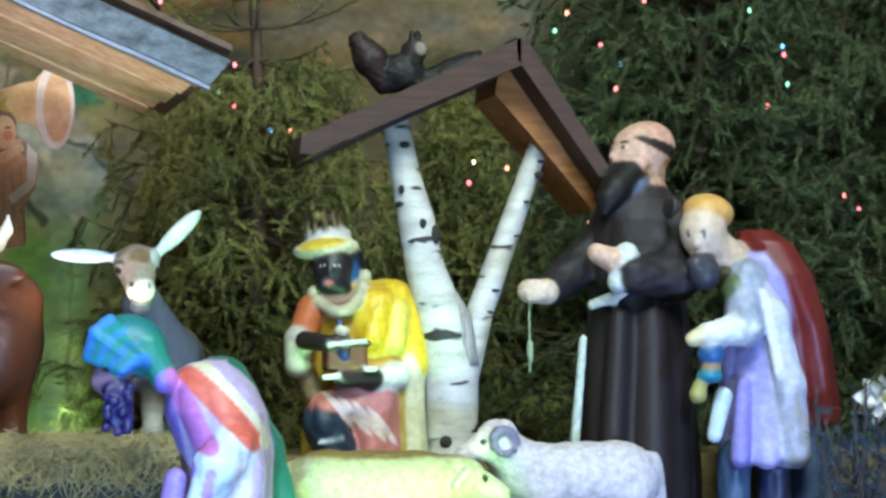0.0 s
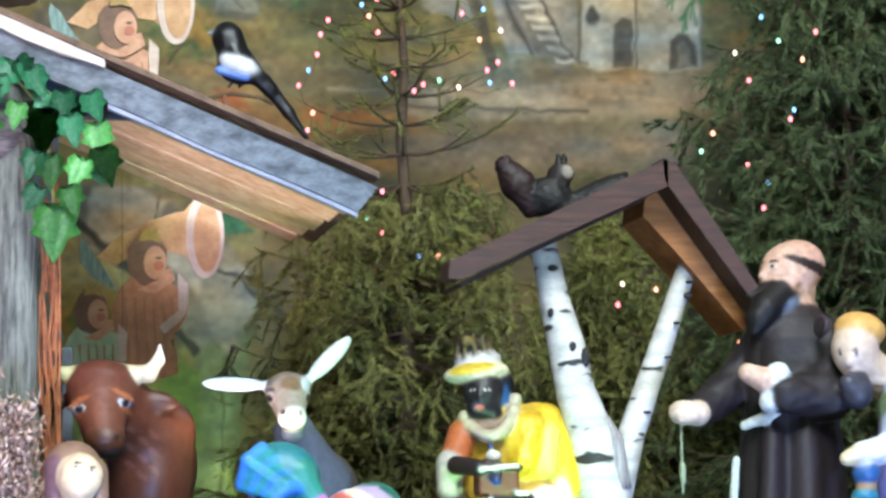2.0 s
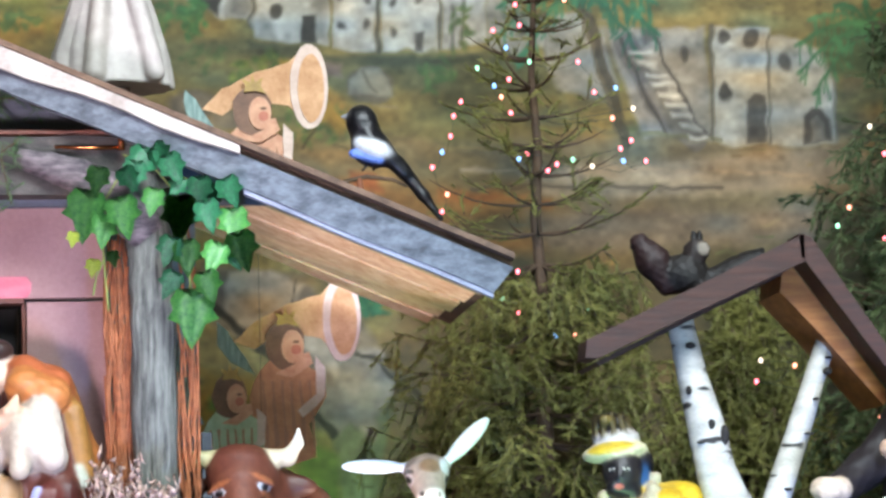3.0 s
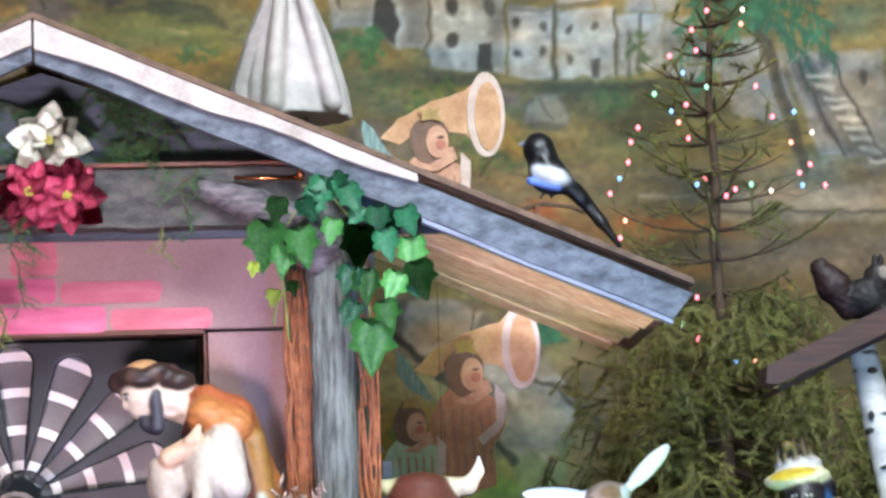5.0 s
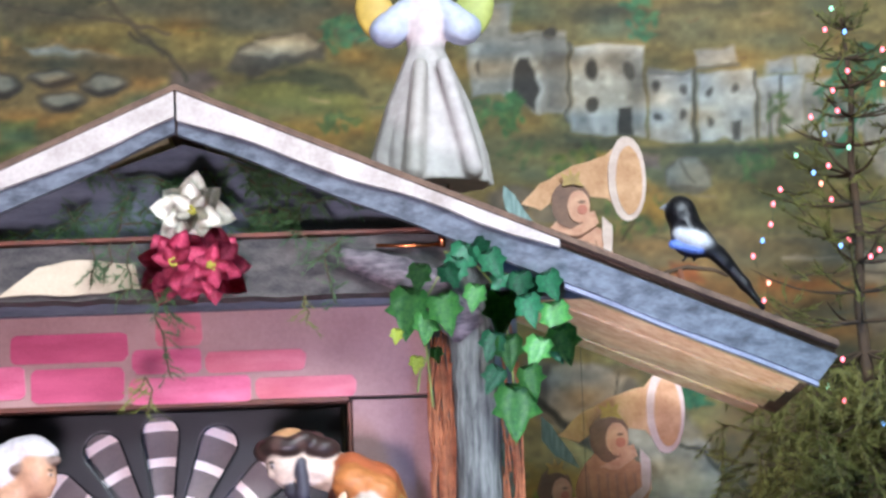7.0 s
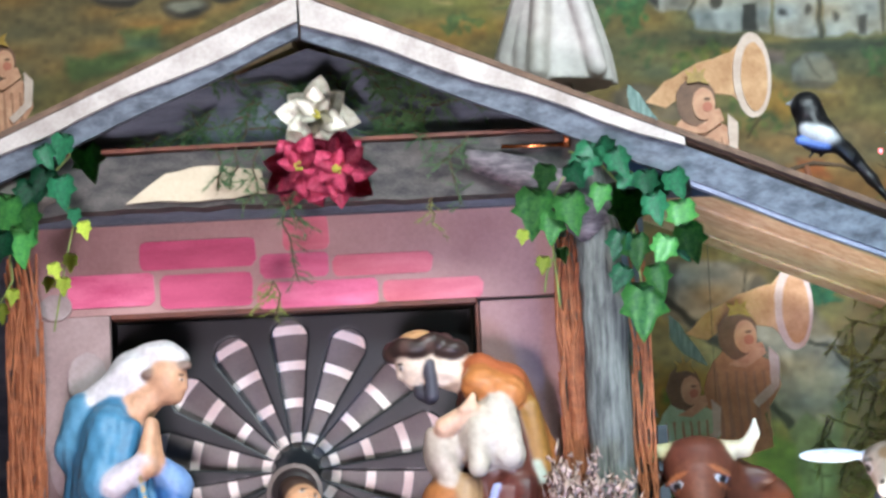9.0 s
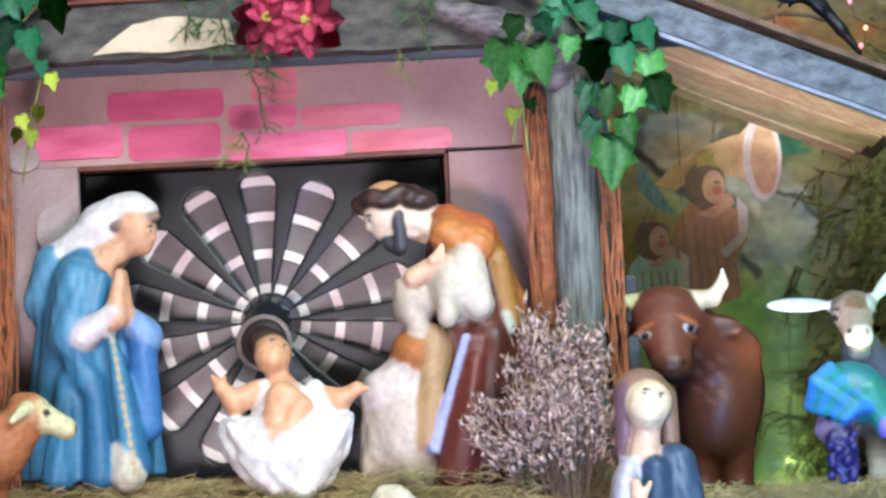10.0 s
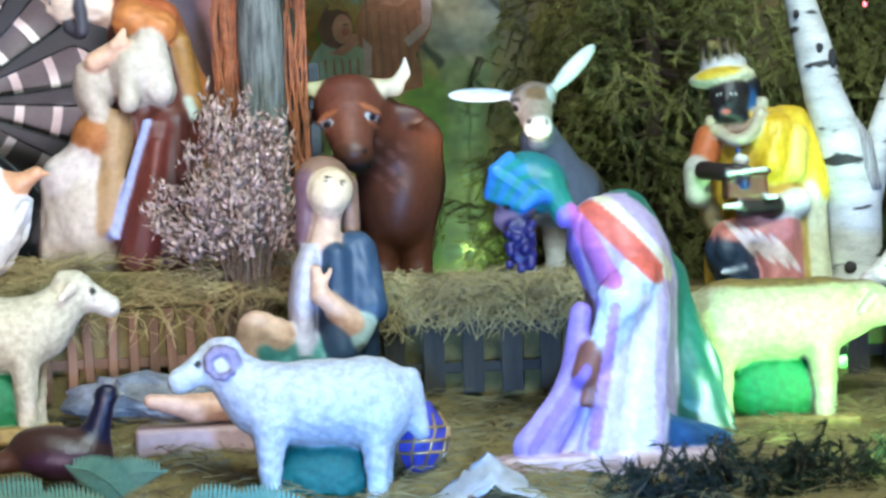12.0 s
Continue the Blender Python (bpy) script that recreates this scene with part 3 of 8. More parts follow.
# right-hand town by the stair
art.fill(((1.659, 3.778), (1.899, 3.779), (1.947, 3.561), (1.891, 3.496), (1.718, 3.539)), "8a8476", 0.010)
art.fill(((1.899, 3.779), (2.008, 3.780), (2.149, 3.365), (2.040, 3.354)), "8c8375", 0.008)
art.fill(((1.987, 3.780), (2.294, 3.782), (2.305, 3.431), (2.302, 3.333), (2.152, 3.453)), "8d8576", 0.008)
art.fill(((2.052, 3.780), (2.107, 3.781), (2.106, 3.726), (2.050, 3.715)), "5f5a50", 0.006)
art.oval(2.214, 3.683, 0.021, 0.029, "555046", 0.004)
art.stroke(((1.985, 3.714), (2.109, 3.474), (2.236, 3.344)), 0.097, "6a6257")
art.stroke(((1.963, 3.736), (2.025, 3.583), (2.127, 3.365)), 0.013, "3f3a33")
art.stroke(((2.095, 3.737), (2.177, 3.540), (2.292, 3.355)), 0.013, "3f3a33")
art.fill(((2.321, 3.782), (2.543, 3.783), (2.527, 3.333), (2.389, 3.318), (2.307, 3.344)), "a39c8b", 0.006)
art.fill(((2.338, 3.760), (2.393, 3.761), (2.390, 3.344), (2.335, 3.344)), "b0a998", 0.010)
art.fill(((2.537, 3.750), (2.648, 3.740), (2.790, 3.663), (2.777, 3.322), (2.526, 3.318)), "9c9584", 0.006)
art.fill(((2.647, 3.729), (2.778, 3.652), (2.776, 3.476), (2.664, 3.564)), "a8a190", 0.010)
art.oval(2.361, 3.536, 0.021, 0.038, "4a453c", 0.004)
art.oval(2.600, 3.651, 0.025, 0.042, "554f45", 0.004)
art.oval(2.364, 3.743, 0.025, 0.029, "554f45", 0.004)
art.oval(2.470, 3.739, 0.025, 0.034, "554f45", 0.004)
art.fill(((2.438, 3.333), (2.444, 3.497), (2.474, 3.523), (2.517, 3.508), (2.518, 3.333)), "5c564b", 0.004)
art.fill(((2.655, 3.326), (2.663, 3.432), (2.694, 3.471), (2.738, 3.465), (2.765, 3.421), (2.766, 3.333)), "4c463c", 0.004)
art.fill(((2.682, 3.331), (2.689, 3.414), (2.717, 3.441), (2.743, 3.410), (2.744, 3.335)), "6d675a", 0.004)
art.stroke(((2.317, 3.782), (2.307, 3.344)), 0.015, "5a554a")
art.stroke(((2.541, 3.750), (2.529, 3.322)), 0.013, "5a554a")
art.stroke(((2.792, 3.652), (2.780, 3.333)), 0.013, "6d675a")
art.fill(((2.817, 3.785), (3.053, 3.787), (3.048, 3.653), (2.816, 3.476)), "62583c", 0.017)
art.fill(((2.716, 3.785), (3.030, 3.787), (2.956, 3.609), (2.776, 3.586)), "4f5a38", 0.015)
# meadow and bushes
art.leaves(0.593, 3.609, 0.115, 0.088, 46, 0.021, "55602f 465830 6b7038 3f5230")
art.stroke(((0.596, 3.534), (0.587, 3.448), (0.602, 3.352)), 0.023, "463a26")
art.stroke(((0.595, 3.502), (0.656, 3.587)), 0.013, "463a26")
art.leaves(0.790, 3.425, 0.130, 0.084, 40, 0.019, "566232 475a34 69703c")
art.stroke(((0.745, 3.329), (0.800, 3.393)), 0.013, "463a26")
art.oval(1.006, 3.563, 0.092, 0.071, "5c5748", 0.006)
art.fill(((0.920, 3.531), (0.932, 3.585), (0.976, 3.628), (1.040, 3.632), (1.081, 3.584), (1.090, 3.524)), "787464", 0.006)
art.stroke(((0.982, 3.617), (1.027, 3.541)), 0.008, "575243")
art.oval(0.348, 3.493, 0.101, 0.050, "575044", 0.008)
art.oval(0.353, 3.508, 0.080, 0.029, "6f6758", 0.008)
art.oval(0.473, 3.439, 0.084, 0.034, "6a6150", 0.008)
art.oval(0.784, 3.640, 0.088, 0.025, "6a5b52", 0.008)
art.leaves(0.354, 3.837, 0.050, 0.063, 24, 0.017, "3f6a3c 4b7040")
art.leaves(0.383, 3.675, 0.084, 0.055, 18, 0.017, "4d5a38 5a6440")
art.leaves(1.253, 3.605, 0.084, 0.071, 26, 0.017, "4a5f38 566a3c")
art.leaves(1.354, 3.756, 0.042, 0.126, 14, 0.017, "4a5a38 586238")
art.leaves(0.845, 4.184, 0.063, 0.105, 26, 0.019, "3f6a4a 4a7350")
art.leaves(-0.269, 4.157, 0.084, 0.071, 40, 0.019, "3d6848 4c7850 57734a")
art.leaves(0.233, 3.834, 0.042, 0.063, 14, 0.015, "4f6b3c")
art.leaves(0.343, 3.811, 0.055, 0.063, 24, 0.015, "4c6a3a 3f6038")
art.leaves(-0.293, 3.813, 0.088, 0.038, 26, 0.017, "55653a 4a5d38")
art.fill(((0.658, 3.663), (0.711, 3.662), (0.834, 3.500), (0.959, 3.402), (0.874, 3.381), (0.749, 3.479)), "9a7838", 0.013)
art.fill(((1.315, 3.173), (1.679, 3.126), (1.677, 3.093), (1.357, 3.130)), "8a5f36", 0.013)
art.fill(((0.913, 3.242), (1.018, 3.219), (1.038, 3.155), (0.932, 3.177)), "84502f", 0.010)
art.fill(((1.251, 3.174), (1.464, 3.139), (1.420, 3.107), (1.250, 3.131)), "8d5a32", 0.013)
art.stroke(((1.339, 3.237), (1.899, 3.240), (2.662, 3.212)), 0.015, "9d8567")
art.stroke(((1.379, 3.172), (1.896, 3.175), (2.331, 3.161)), 0.013, "54493a")
art.stroke(((1.474, 3.451), (1.904, 3.383), (2.339, 3.346)), 0.015, "6d6648")
art.stroke(((1.256, 3.335), (1.577, 3.299)), 0.013, "8a744a")
# palm behind the spruce
art.stroke(((1.804, 3.925), (1.878, 3.672), (1.969, 3.345)), 0.050, "453d2e")
art.stroke(((1.790, 3.914), (1.860, 3.673), (1.944, 3.367)), 0.013, "6b604a")
art.palm(1.805, 3.958, 0.315, "35664a 3f7050 2f5c44")
art.palm(2.934, 3.792, 0.294, "3f6a44 35603c 4a7048")
# arch of stones and old tree low on the backdrop
art.fill(((0.342, 2.508), (0.673, 2.450), (0.701, 2.197), (0.449, 2.168), (0.329, 2.258)), "8a6a2a", 0.017)
art.fill(((0.378, 2.402), (0.584, 2.349), (0.665, 2.299), (0.562, 2.317), (0.376, 2.360)), "56702f", 0.013)
art.fill(((0.704, 2.239), (0.868, 2.188), (0.826, 1.441), (0.665, 1.532)), "53602f", 0.017)
art.fill(((0.362, 2.896), (0.737, 2.846), (1.090, 2.428), (0.972, 2.183), (0.768, 2.277), (0.636, 2.535), (0.393, 2.674)), "6b6254", 0.013)
art.fill(((0.455, 2.860), (0.613, 2.873), (0.735, 2.814), (0.687, 2.701), (0.518, 2.667), (0.437, 2.714)), "9b8f7e", 0.008)
art.fill(((0.717, 2.678), (0.852, 2.650), (0.949, 2.519), (0.862, 2.461), (0.722, 2.573)), "978b7a", 0.008)
art.fill(((0.932, 2.594), (1.035, 2.557), (1.048, 2.430), (0.963, 2.393), (0.871, 2.439)), "857a6a", 0.008)
art.fill(((0.871, 2.429), (0.983, 2.381), (0.995, 2.224), (0.904, 2.270)), "786e60", 0.008)
art.stroke(((0.337, 2.803), (0.456, 2.692), (0.596, 2.558), (0.694, 2.449), (0.830, 2.253)), 0.029, "2c2a20")
art.stroke(((0.707, 2.679), (0.747, 2.656), (0.869, 2.586), (1.006, 2.412)), 0.019, "35322a")
art.stroke(((0.711, 2.836), (0.686, 2.690)), 0.010, "3a362c")
art.fill(((0.695, 2.840), (0.924, 2.750), (1.029, 2.747), (0.906, 2.835)), "6a5b3c", 0.013)
art.leaves(0.986, 2.727, 0.063, 0.034, 14, 0.017, "2f5c40 3a6848")
art.leaves(0.982, 2.738, 0.067, 0.038, 16, 0.017, "2c5c44 386a4c")
art.fill(((0.806, 1.442), (0.841, 1.898), (0.861, 2.063), (0.829, 2.232), (0.894, 2.292), (0.974, 2.225), (1.023, 2.432), (1.072, 2.471), (1.065, 2.346), (1.009, 2.181), (1.007, 1.889), (1.002, 1.432)), "5d6247", 0.010)
art.fill(((0.857, 1.439), (0.897, 1.895), (0.916, 2.123), (0.968, 2.121), (0.966, 1.891), (0.955, 1.434)), "74795c", 0.015)
art.stroke(((0.862, 1.896), (0.993, 1.898)), 0.008, "44482f")
art.stroke(((0.853, 1.730), (0.992, 1.723)), 0.008, "44482f")
art.stroke(((0.843, 1.585), (0.988, 1.586)), 0.008, "44482f")
art.stroke(((0.904, 2.082), (0.975, 2.058)), 0.008, "44482f")
art.stroke(((0.943, 2.226), (0.935, 1.893), (0.903, 1.479)), 0.010, "4a4d34")
art.fill(((1.059, 2.430), (1.153, 2.425), (1.141, 2.216), (1.055, 2.179)), "6a5f48", 0.013)
art.fill(((0.824, 2.580), (0.930, 2.621), (1.095, 2.451), (1.009, 2.326), (0.885, 2.412)), "7d7464", 0.010)
art.fill(((0.743, 2.749), (0.932, 2.706), (1.013, 2.578), (0.845, 2.580)), "6d6350", 0.013)
art.stroke(((0.887, 2.580), (1.012, 2.515), (1.178, 2.366)), 0.019, "2f2c20")
art.fill(((1.993, 3.697), (2.076, 3.688), (2.089, 3.671), (2.001, 3.677)), "b3aa98", 0.004)
art.fill(((2.019, 3.656), (2.102, 3.648), (2.115, 3.630), (2.027, 3.636)), "b3aa98", 0.004)
art.fill(((2.045, 3.615), (2.128, 3.607), (2.141, 3.589), (2.053, 3.595)), "b3aa98", 0.004)
art.fill(((2.071, 3.574), (2.154, 3.566), (2.167, 3.548), (2.080, 3.554)), "b3aa98", 0.004)
art.fill(((2.098, 3.533), (2.181, 3.525), (2.193, 3.507), (2.106, 3.514)), "b3aa98", 0.004)
art.fill(((2.124, 3.492), (2.207, 3.484), (2.219, 3.466), (2.132, 3.473)), "b3aa98", 0.004)
art.fill(((2.150, 3.452), (2.233, 3.443), (2.246, 3.426), (2.158, 3.432)), "b3aa98", 0.004)
art.fill(((2.176, 3.411), (2.259, 3.402), (2.272, 3.385), (2.184, 3.391)), "b3aa98", 0.004)
art.fill(((2.202, 3.370), (2.285, 3.361), (2.298, 3.344), (2.210, 3.350)), "b3aa98", 0.004)
art.hang("painting", MURAL_Y - 0.004, painted("mural_paint", 0.8, 0.12, 30, 0.06, 0.9), mural)

# ---- the hut ----
GREYWOOD = mat("weathered_grey_board", "363b44", "69717c", 0.75, 16.0, bump=0.5, stretch=(1, 2, 2), fine=70)
WHITEWOOD = mat("whitewashed_trim", "8d837d", "bab3ad", 0.65, 10.0, bump=0.2)
PALEWOOD = mat("pale_plank", "c79a72", "ecd2ac", 0.65, 7.0, bump=0.35, stretch=(0.7, 3, 9), spread=0.25)
OLIVEWOOD = mat("olive_plank", "8f8a64", "b8b288", 0.65, 7.0, bump=0.35, stretch=(0.7, 3, 9), spread=0.2)
ROOFTOP = mat("brown_roof_felt", "4a3a30", "6d5748", 0.85, 20.0, bump=0.6)
GABLE = mat("dark_gable_board", "343a44", "5f6670", 0.7, 5.0, bump=0.4, stretch=(0.6, 1, 4))
BEAM = mat("old_grey_beam", "4a4744", "7a746c", 0.75, 7.0, bump=0.7, stretch=(0.8, 1, 5))
hut = thing("hut", (-0.70, 7.9, 1.45), "nativity hut with a gabled plank roof and rose-painted stone front", "hut")
HX, HY, HZ = -0.70, 7.9, 1.45


def hpart(name, bm, material, label="", parent=None, smooth=False):
    """A part given in world metres, kept in the hut's own space."""
    bmesh.ops.translate(bm, vec=(-HX, -HY, -HZ), verts=bm.verts)
    return part(name, bm, material, parent or hut, label, smooth)


RIDGE, SLOPE = 3.40, 0.433


def verge(side, x0, x1, drop0, drop1, y0, y1, wave=0.0, n=24, taper=0.0, cut=0.0):
    """A board along a roof slope: from x0 to x1 off the ridge, between two drops below the roof line."""
    bm = bmesh.new()
    top, bot = [], []
    for i in range(n + 1):
        d = x0 + (x1 - x0) * i / n
        z = RIDGE - SLOPE * d
        top.append((HX + side * d, z - drop0))
        d -= cut * i / n
        z = RIDGE - SLOPE * d
        bot.append((HX + side * d, z - drop1 + taper * (i / n) - wave * (0.5 + 0.5 * math.sin(13 * d + 2 * side)) * random.uniform(0.6, 1)))
    for i in range(n):
        slab(bm, [top[i], top[i + 1], bot[i + 1], bot[i]], y0, y1)
    bmesh.ops.remove_doubles(bm, verts=bm.verts, dist=0.0004)
    return bm


for side, end in ((1, 1.87), (-1, 1.87)):
    hpart("roof_deck", verge(side, 0.0, end, -0.012, 0.022, 7.93, 9.42), ROOFTOP, "brown felted roof slope")
    # planks under the deck, running down the slope, stepped one behind another
    for k, (y0, y1, m) in enumerate(((7.96, 8.10, OLIVEWOOD), (8.12, 8.40, OLIVEWOOD), (8.42, 8.68, PALEWOOD), (8.70, 8.96, PALEWOOD), (8.98, 9.2, PALEWOOD), (9.22, 9.4, PALEWOOD))):
        hpart("roof_plank", verge(side, 0.05, end - 0.02 - 0.012 * k, 0.024, 0.05 + 0.004 * (k % 2), y0, y1), m)
    hpart("barge_board", verge(side, 0.004, end, 0.018, 0.112, 7.895, 7.925, 0.008, 24, 0.0, 0.06), GREYWOOD, "weathered grey barge board")
    hpart("verge_trim", verge(side, 0.004, 1.09 if side > 0 else 1.3, -0.004, 0.070, 7.875, 7.893, 0.016, 24, 0.055), WHITEWOOD, "worn white trim board")
    hpart("verge_cap", verge(side, 0.0, end, -0.024, -0.006, 7.87, 7.99, 0.0), ROOFTOP)
    hpart("batten", verge(side, 1.10, end - 0.06, 0.114, 0.128, 7.90, 7.93, 0.004), mat("lilac_batten", "5f6478", "8b90a2", 0.6, 8.0, bump=0.3))

# gable panel, tie beam and posts
hpart("gable_panel", slab(bmesh.new(), [(-2.05, 2.80), (0.62, 2.80), (0.40, 2.94), (HX, RIDGE - 0.1), (-1.80, 2.94)], 8.14, 8.17), GABLE, "dark board in the gable")


def log(pts, radii, material, name, label="", sides=14, lump=0.10):
    pts, fine, rr = [Vector(p) for p in pts], [], []
    for i in range(len(pts) - 1):
        for k in range(5):
            fine.append(pts[i].lerp(pts[i + 1], k / 5)), rr.append((radii[i] + (radii[i + 1] - radii[i]) * k / 5) * random.uniform(0.94, 1.06))
    pts, radii = fine + [pts[-1]], rr + [radii[-1]]
    return hpart(name, tube(bmesh.new(), pts, radii, sides, lump), material, label)


TIE = mat("mottled_tie_board", "262628", "57534f", 0.8, 14.0, bump=0.8, stretch=(1, 1, 2))
hpart("tie_beam", slab(bmesh.new(), rough_outline([(-1.95, 2.83), (-1.62, 2.80), (-1.3, 2.822), (-0.2, 2.81), (0.05, 2.80), (0.22, 2.84), (0.20, 2.98), (-1.95, 2.985)], 0.006, 0.07), 7.99, 8.09), TIE, "rough grey tie board")
hpart("tie_strip", box(bmesh.new(), (-0.85, 8.0, 2.992), (2.2, 0.05, 0.012), 0.003), MATS.get("red_brown_edge") or mat("red_brown_edge", "4c2a20", "6d3b2b", 0.5, 20))
log([(0.145, 7.98, 1.44), (0.14, 7.98, 2.0), (0.14, 7.98, 2.45), (0.13, 8.0, 2.7), (0.10, 8.02, 2.86)], [0.07, 0.066, 0.064, 0.066, 0.06], mat("grey_post_bark", "2e312f", "7a7d76", 0.85, 14.0, bump=1.0, stretch=(5, 5, 0.45)), "post", "barked grey post")
log([(-1.70, 7.98, 1.44), (-1.71, 7.98, 2.3), (-1.69, 8.0, 2.86)], [0.08, 0.075, 0.07], BEAM, "post", "barked grey post")
log([(-0.24, 7.97, 2.92), (-0.10, 7.96, 2.875), (0.04, 7.96, 2.80), (0.13, 7.96, 2.68)], [0.028, 0.046, 0.062, 0.05], mat("pale_torn_bark", "38343a", "80767a", 0.8, 12.0, bump=1.0, stretch=(2, 2, 7)), "brace", "gnarled brace log")
log([(-1.45, 8.0, 2.93), (-1.58, 8.0, 2.84), (-1.68, 7.99, 2.70)], [0.07, 0.08, 0.06], BEAM, "brace", "gnarled brace log")

# reddish twig matting beside the posts
TWIG = mat("red_brown_twig", "6a3b22", "9a5c38", 0.7, 30.0, bump=0.2)
for cx, w in ((0.045, 0.075), (-1.545, 0.085), (0.235, 0.05)):
    bm = bmesh.new()
    for i in range(130 if cx < 0.2 else 40):
        x, z = cx + random.uniform(-w / 2, w / 2), random.uniform(1.45, 2.4)
        pts = [(x, 8.03 + random.uniform(-0.02, 0.02), z)]
        for k in range(4):
            pts.append((pts[-1][0] + random.uniform(-0.018, 0.018), pts[-1][1] + random.uniform(-0.006, 0.006), pts[-1][2] + random.uniform(0.05, 0.12)))
        pts = [(min(max(a, cx - w * 0.6), cx + w * 0.6), b, min(c, 2.78)) for a, b, c in pts]
        tube(bm, pts, 0.005, 4, 0, False)
    mt = hpart("twig_matting", bm, TWIG, "matting of red-brown twigs")
    mt["kind"] = "stuff"

# the painted front: panels round the opening, with rose-painted bricks
ROSE = mat("painted_dusty_rose", "8d6a66", "a88580", 0.6, 4.0, bump=0.08)
ROSE_L = mat("painted_grey_rose", "75605c", "988380", 0.6, 5.0, bump=0.08)
PANEL = hpart("front_panel", box(bmesh.new(), (-0.79, 8.32, 2.70), (1.58, 0.03, 0.30), 0.003), ROSE, "dusty rose panel over the opening")
hpart("front_panel", box(bmesh.new(), (-0.11, 8.32, 1.995), (0.235, 0.03, 1.09), 0.003), ROSE)
SIDE_PANEL = hpart("front_panel", box(bmesh.new(), (-1.47, 8.32, 2.00), (0.26, 0.03, 1.10), 0.003), ROSE_L)
hpart("opening_frame", box(bmesh.new(), (-0.785, 8.33, 2.543), (1.10, 0.06, 0.016), 0.003), mat("red_brown_edge", "4c2a20", "6d3b2b", 0.5, 20))
hpart("opening_frame", box(bmesh.new(), (-0.236, 8.345, 2.0), (0.012, 0.07, 1.07), 0.003), MATS["red_brown_edge"])
BRICKS = [mat("brick_pink_%d" % i, a, b, 0.5, 5.0, bump=0.1, stretch=(1, 1, 4)) for i, (a, b) in enumerate((("b03a62", "d9708f"), ("a5355a", "c85578"), ("b04a5c", "cc7480")))]


def soft_brick(x0, x1, z0, z1, material):
    r, pts = 0.02, []
    for cx, cz, a0 in ((x1 - r, z1 - r, 0), (x0 + r, z1 - r, 90), (x0 + r, z0 + r, 180), (x1 - r, z0 + r, 270)):
        pts += [(cx + r * math.cos(radians(a0 + 22.5 * k)) + random.uniform(-0.003, 0.003), cz + r * math.sin(radians(a0 + 22.5 * k))) for k in range(5)]
    return hpart("brick", slab(bmesh.new(), pts, 8.298, 8.304), material, "", PANEL)


for i, q in enumerate(((-1.464, -1.202, 2.574, 2.673), (-1.183, -0.906, 2.560, 2.662), (-0.890, -0.526, 2.546, 2.625), (-0.516, -0.214, 2.551, 2.615), (-1.245, -0.894, 2.679, 2.766), (-0.879, -0.673, 2.637, 2.711), (-0.663, -0.363, 2.634, 2.698), (-0.808, -0.671, 2.718, 2.825))):
    soft_brick(*q, BRICKS[(0, 1, 0, 2, 1, 0, 2, 2)[i]])
for x, z, a, b in ((-1.41, 2.36, 0.06, 0.08), (-1.46, 2.1, 0.07, 0.11), (-1.45, 1.85, 0.065, 0.09), (-1.50, 2.58, 0.05, 0.04)):
    hpart("painted_stone", slab(bmesh.new(), oval(x, z, a, b, 16, wob=0.04), 8.298 - 0.002 * z, 8.304), mat("painted_stone_grey", "7d6c69", "a39593", 0.6, 6.0), "rounded grey-rose painted stone", SIDE_PANEL)
# an arched cream patch over the panel
hpart("cream_arch", slab(bmesh.new(), rough_outline([(-1.231, 2.837), (-1.172, 2.877), (-1.116, 2.917), (-1.030, 2.936), (-0.836, 2.919), (-0.819, 2.848), (-0.967, 2.835)], 0.004, 0.04), 7.975, 7.986), mat("cream_board", "a0937c", "bdb098", 0.6, 6), "cream board on the beam")
hpart("side_wall", box(bmesh.new(), (-2.02, 8.75, 2.1), (0.03, 0.85, 1.3)), GABLE)
hpart("side_wall", box(bmesh.new(), (0.30, 8.78, 2.0), (0.03, 0.75, 0.3)), GABLE)
hpart("back_wall", box(bmesh.new(), (-0.85, 9.15, 2.2), (2.3, 0.03, 1.5)), GABLE)
hpart("platform", box(bmesh.new(), (-0.80, 8.22, 1.50), (2.0, 0.9, 0.10), 0.01), EARTH, "straw-covered platform")

# the rose window: a black board cut with petals before a ringed grey disc
RC = Vector((-0.803, 8.47, 2.068))
rose = thing("rose_window", tuple(RC), "black petal tracery board before a ringed grey disc", "window")
disc = bmesh.new()
bmesh.ops.create_cone(disc, cap_ends=True, segments=64, radius1=0.56, radius2=0.56, depth=0.02, matrix=Matrix.Translation((0, 0.11, 0)) @ Matrix.Rotation(radians(90), 4, "X"))
part("disc", disc, mat("grey_disc", "5c5452", "756b68", 0.4, 8.0, bump=0.1), rose, "grey disc")
# reflections on the grooved disc, given as raised rings of white paint
for r in (0.108, 0.215, 0.33, 0.44):
    bm = bmesh.new()
    q = [[bm.verts.new(((r + dr) * math.cos(t), y, (r + dr) * math.sin(t))) for dr, y in ((-0.014, 0.098), (-0.014, 0.088), (0.014, 0.088), (0.014, 0.098))] for t in (2 * math.pi * i / 72 for i in range(72))]
    for i in range(72):
        for j in range(3):
            bm.faces.new((q[i][j], q[(i + 1) % 72][j], q[(i + 1) % 72][j + 1], q[i][j + 1]))
    bmesh.ops.recalc_face_normals(bm, faces=bm.faces)
    part("light_ring", bm, mat("white_glint", "e0cfc6", "f2e6df", 0.4, 10, bump=0.05), rose, "pale pink-white ring in place of a reflection")
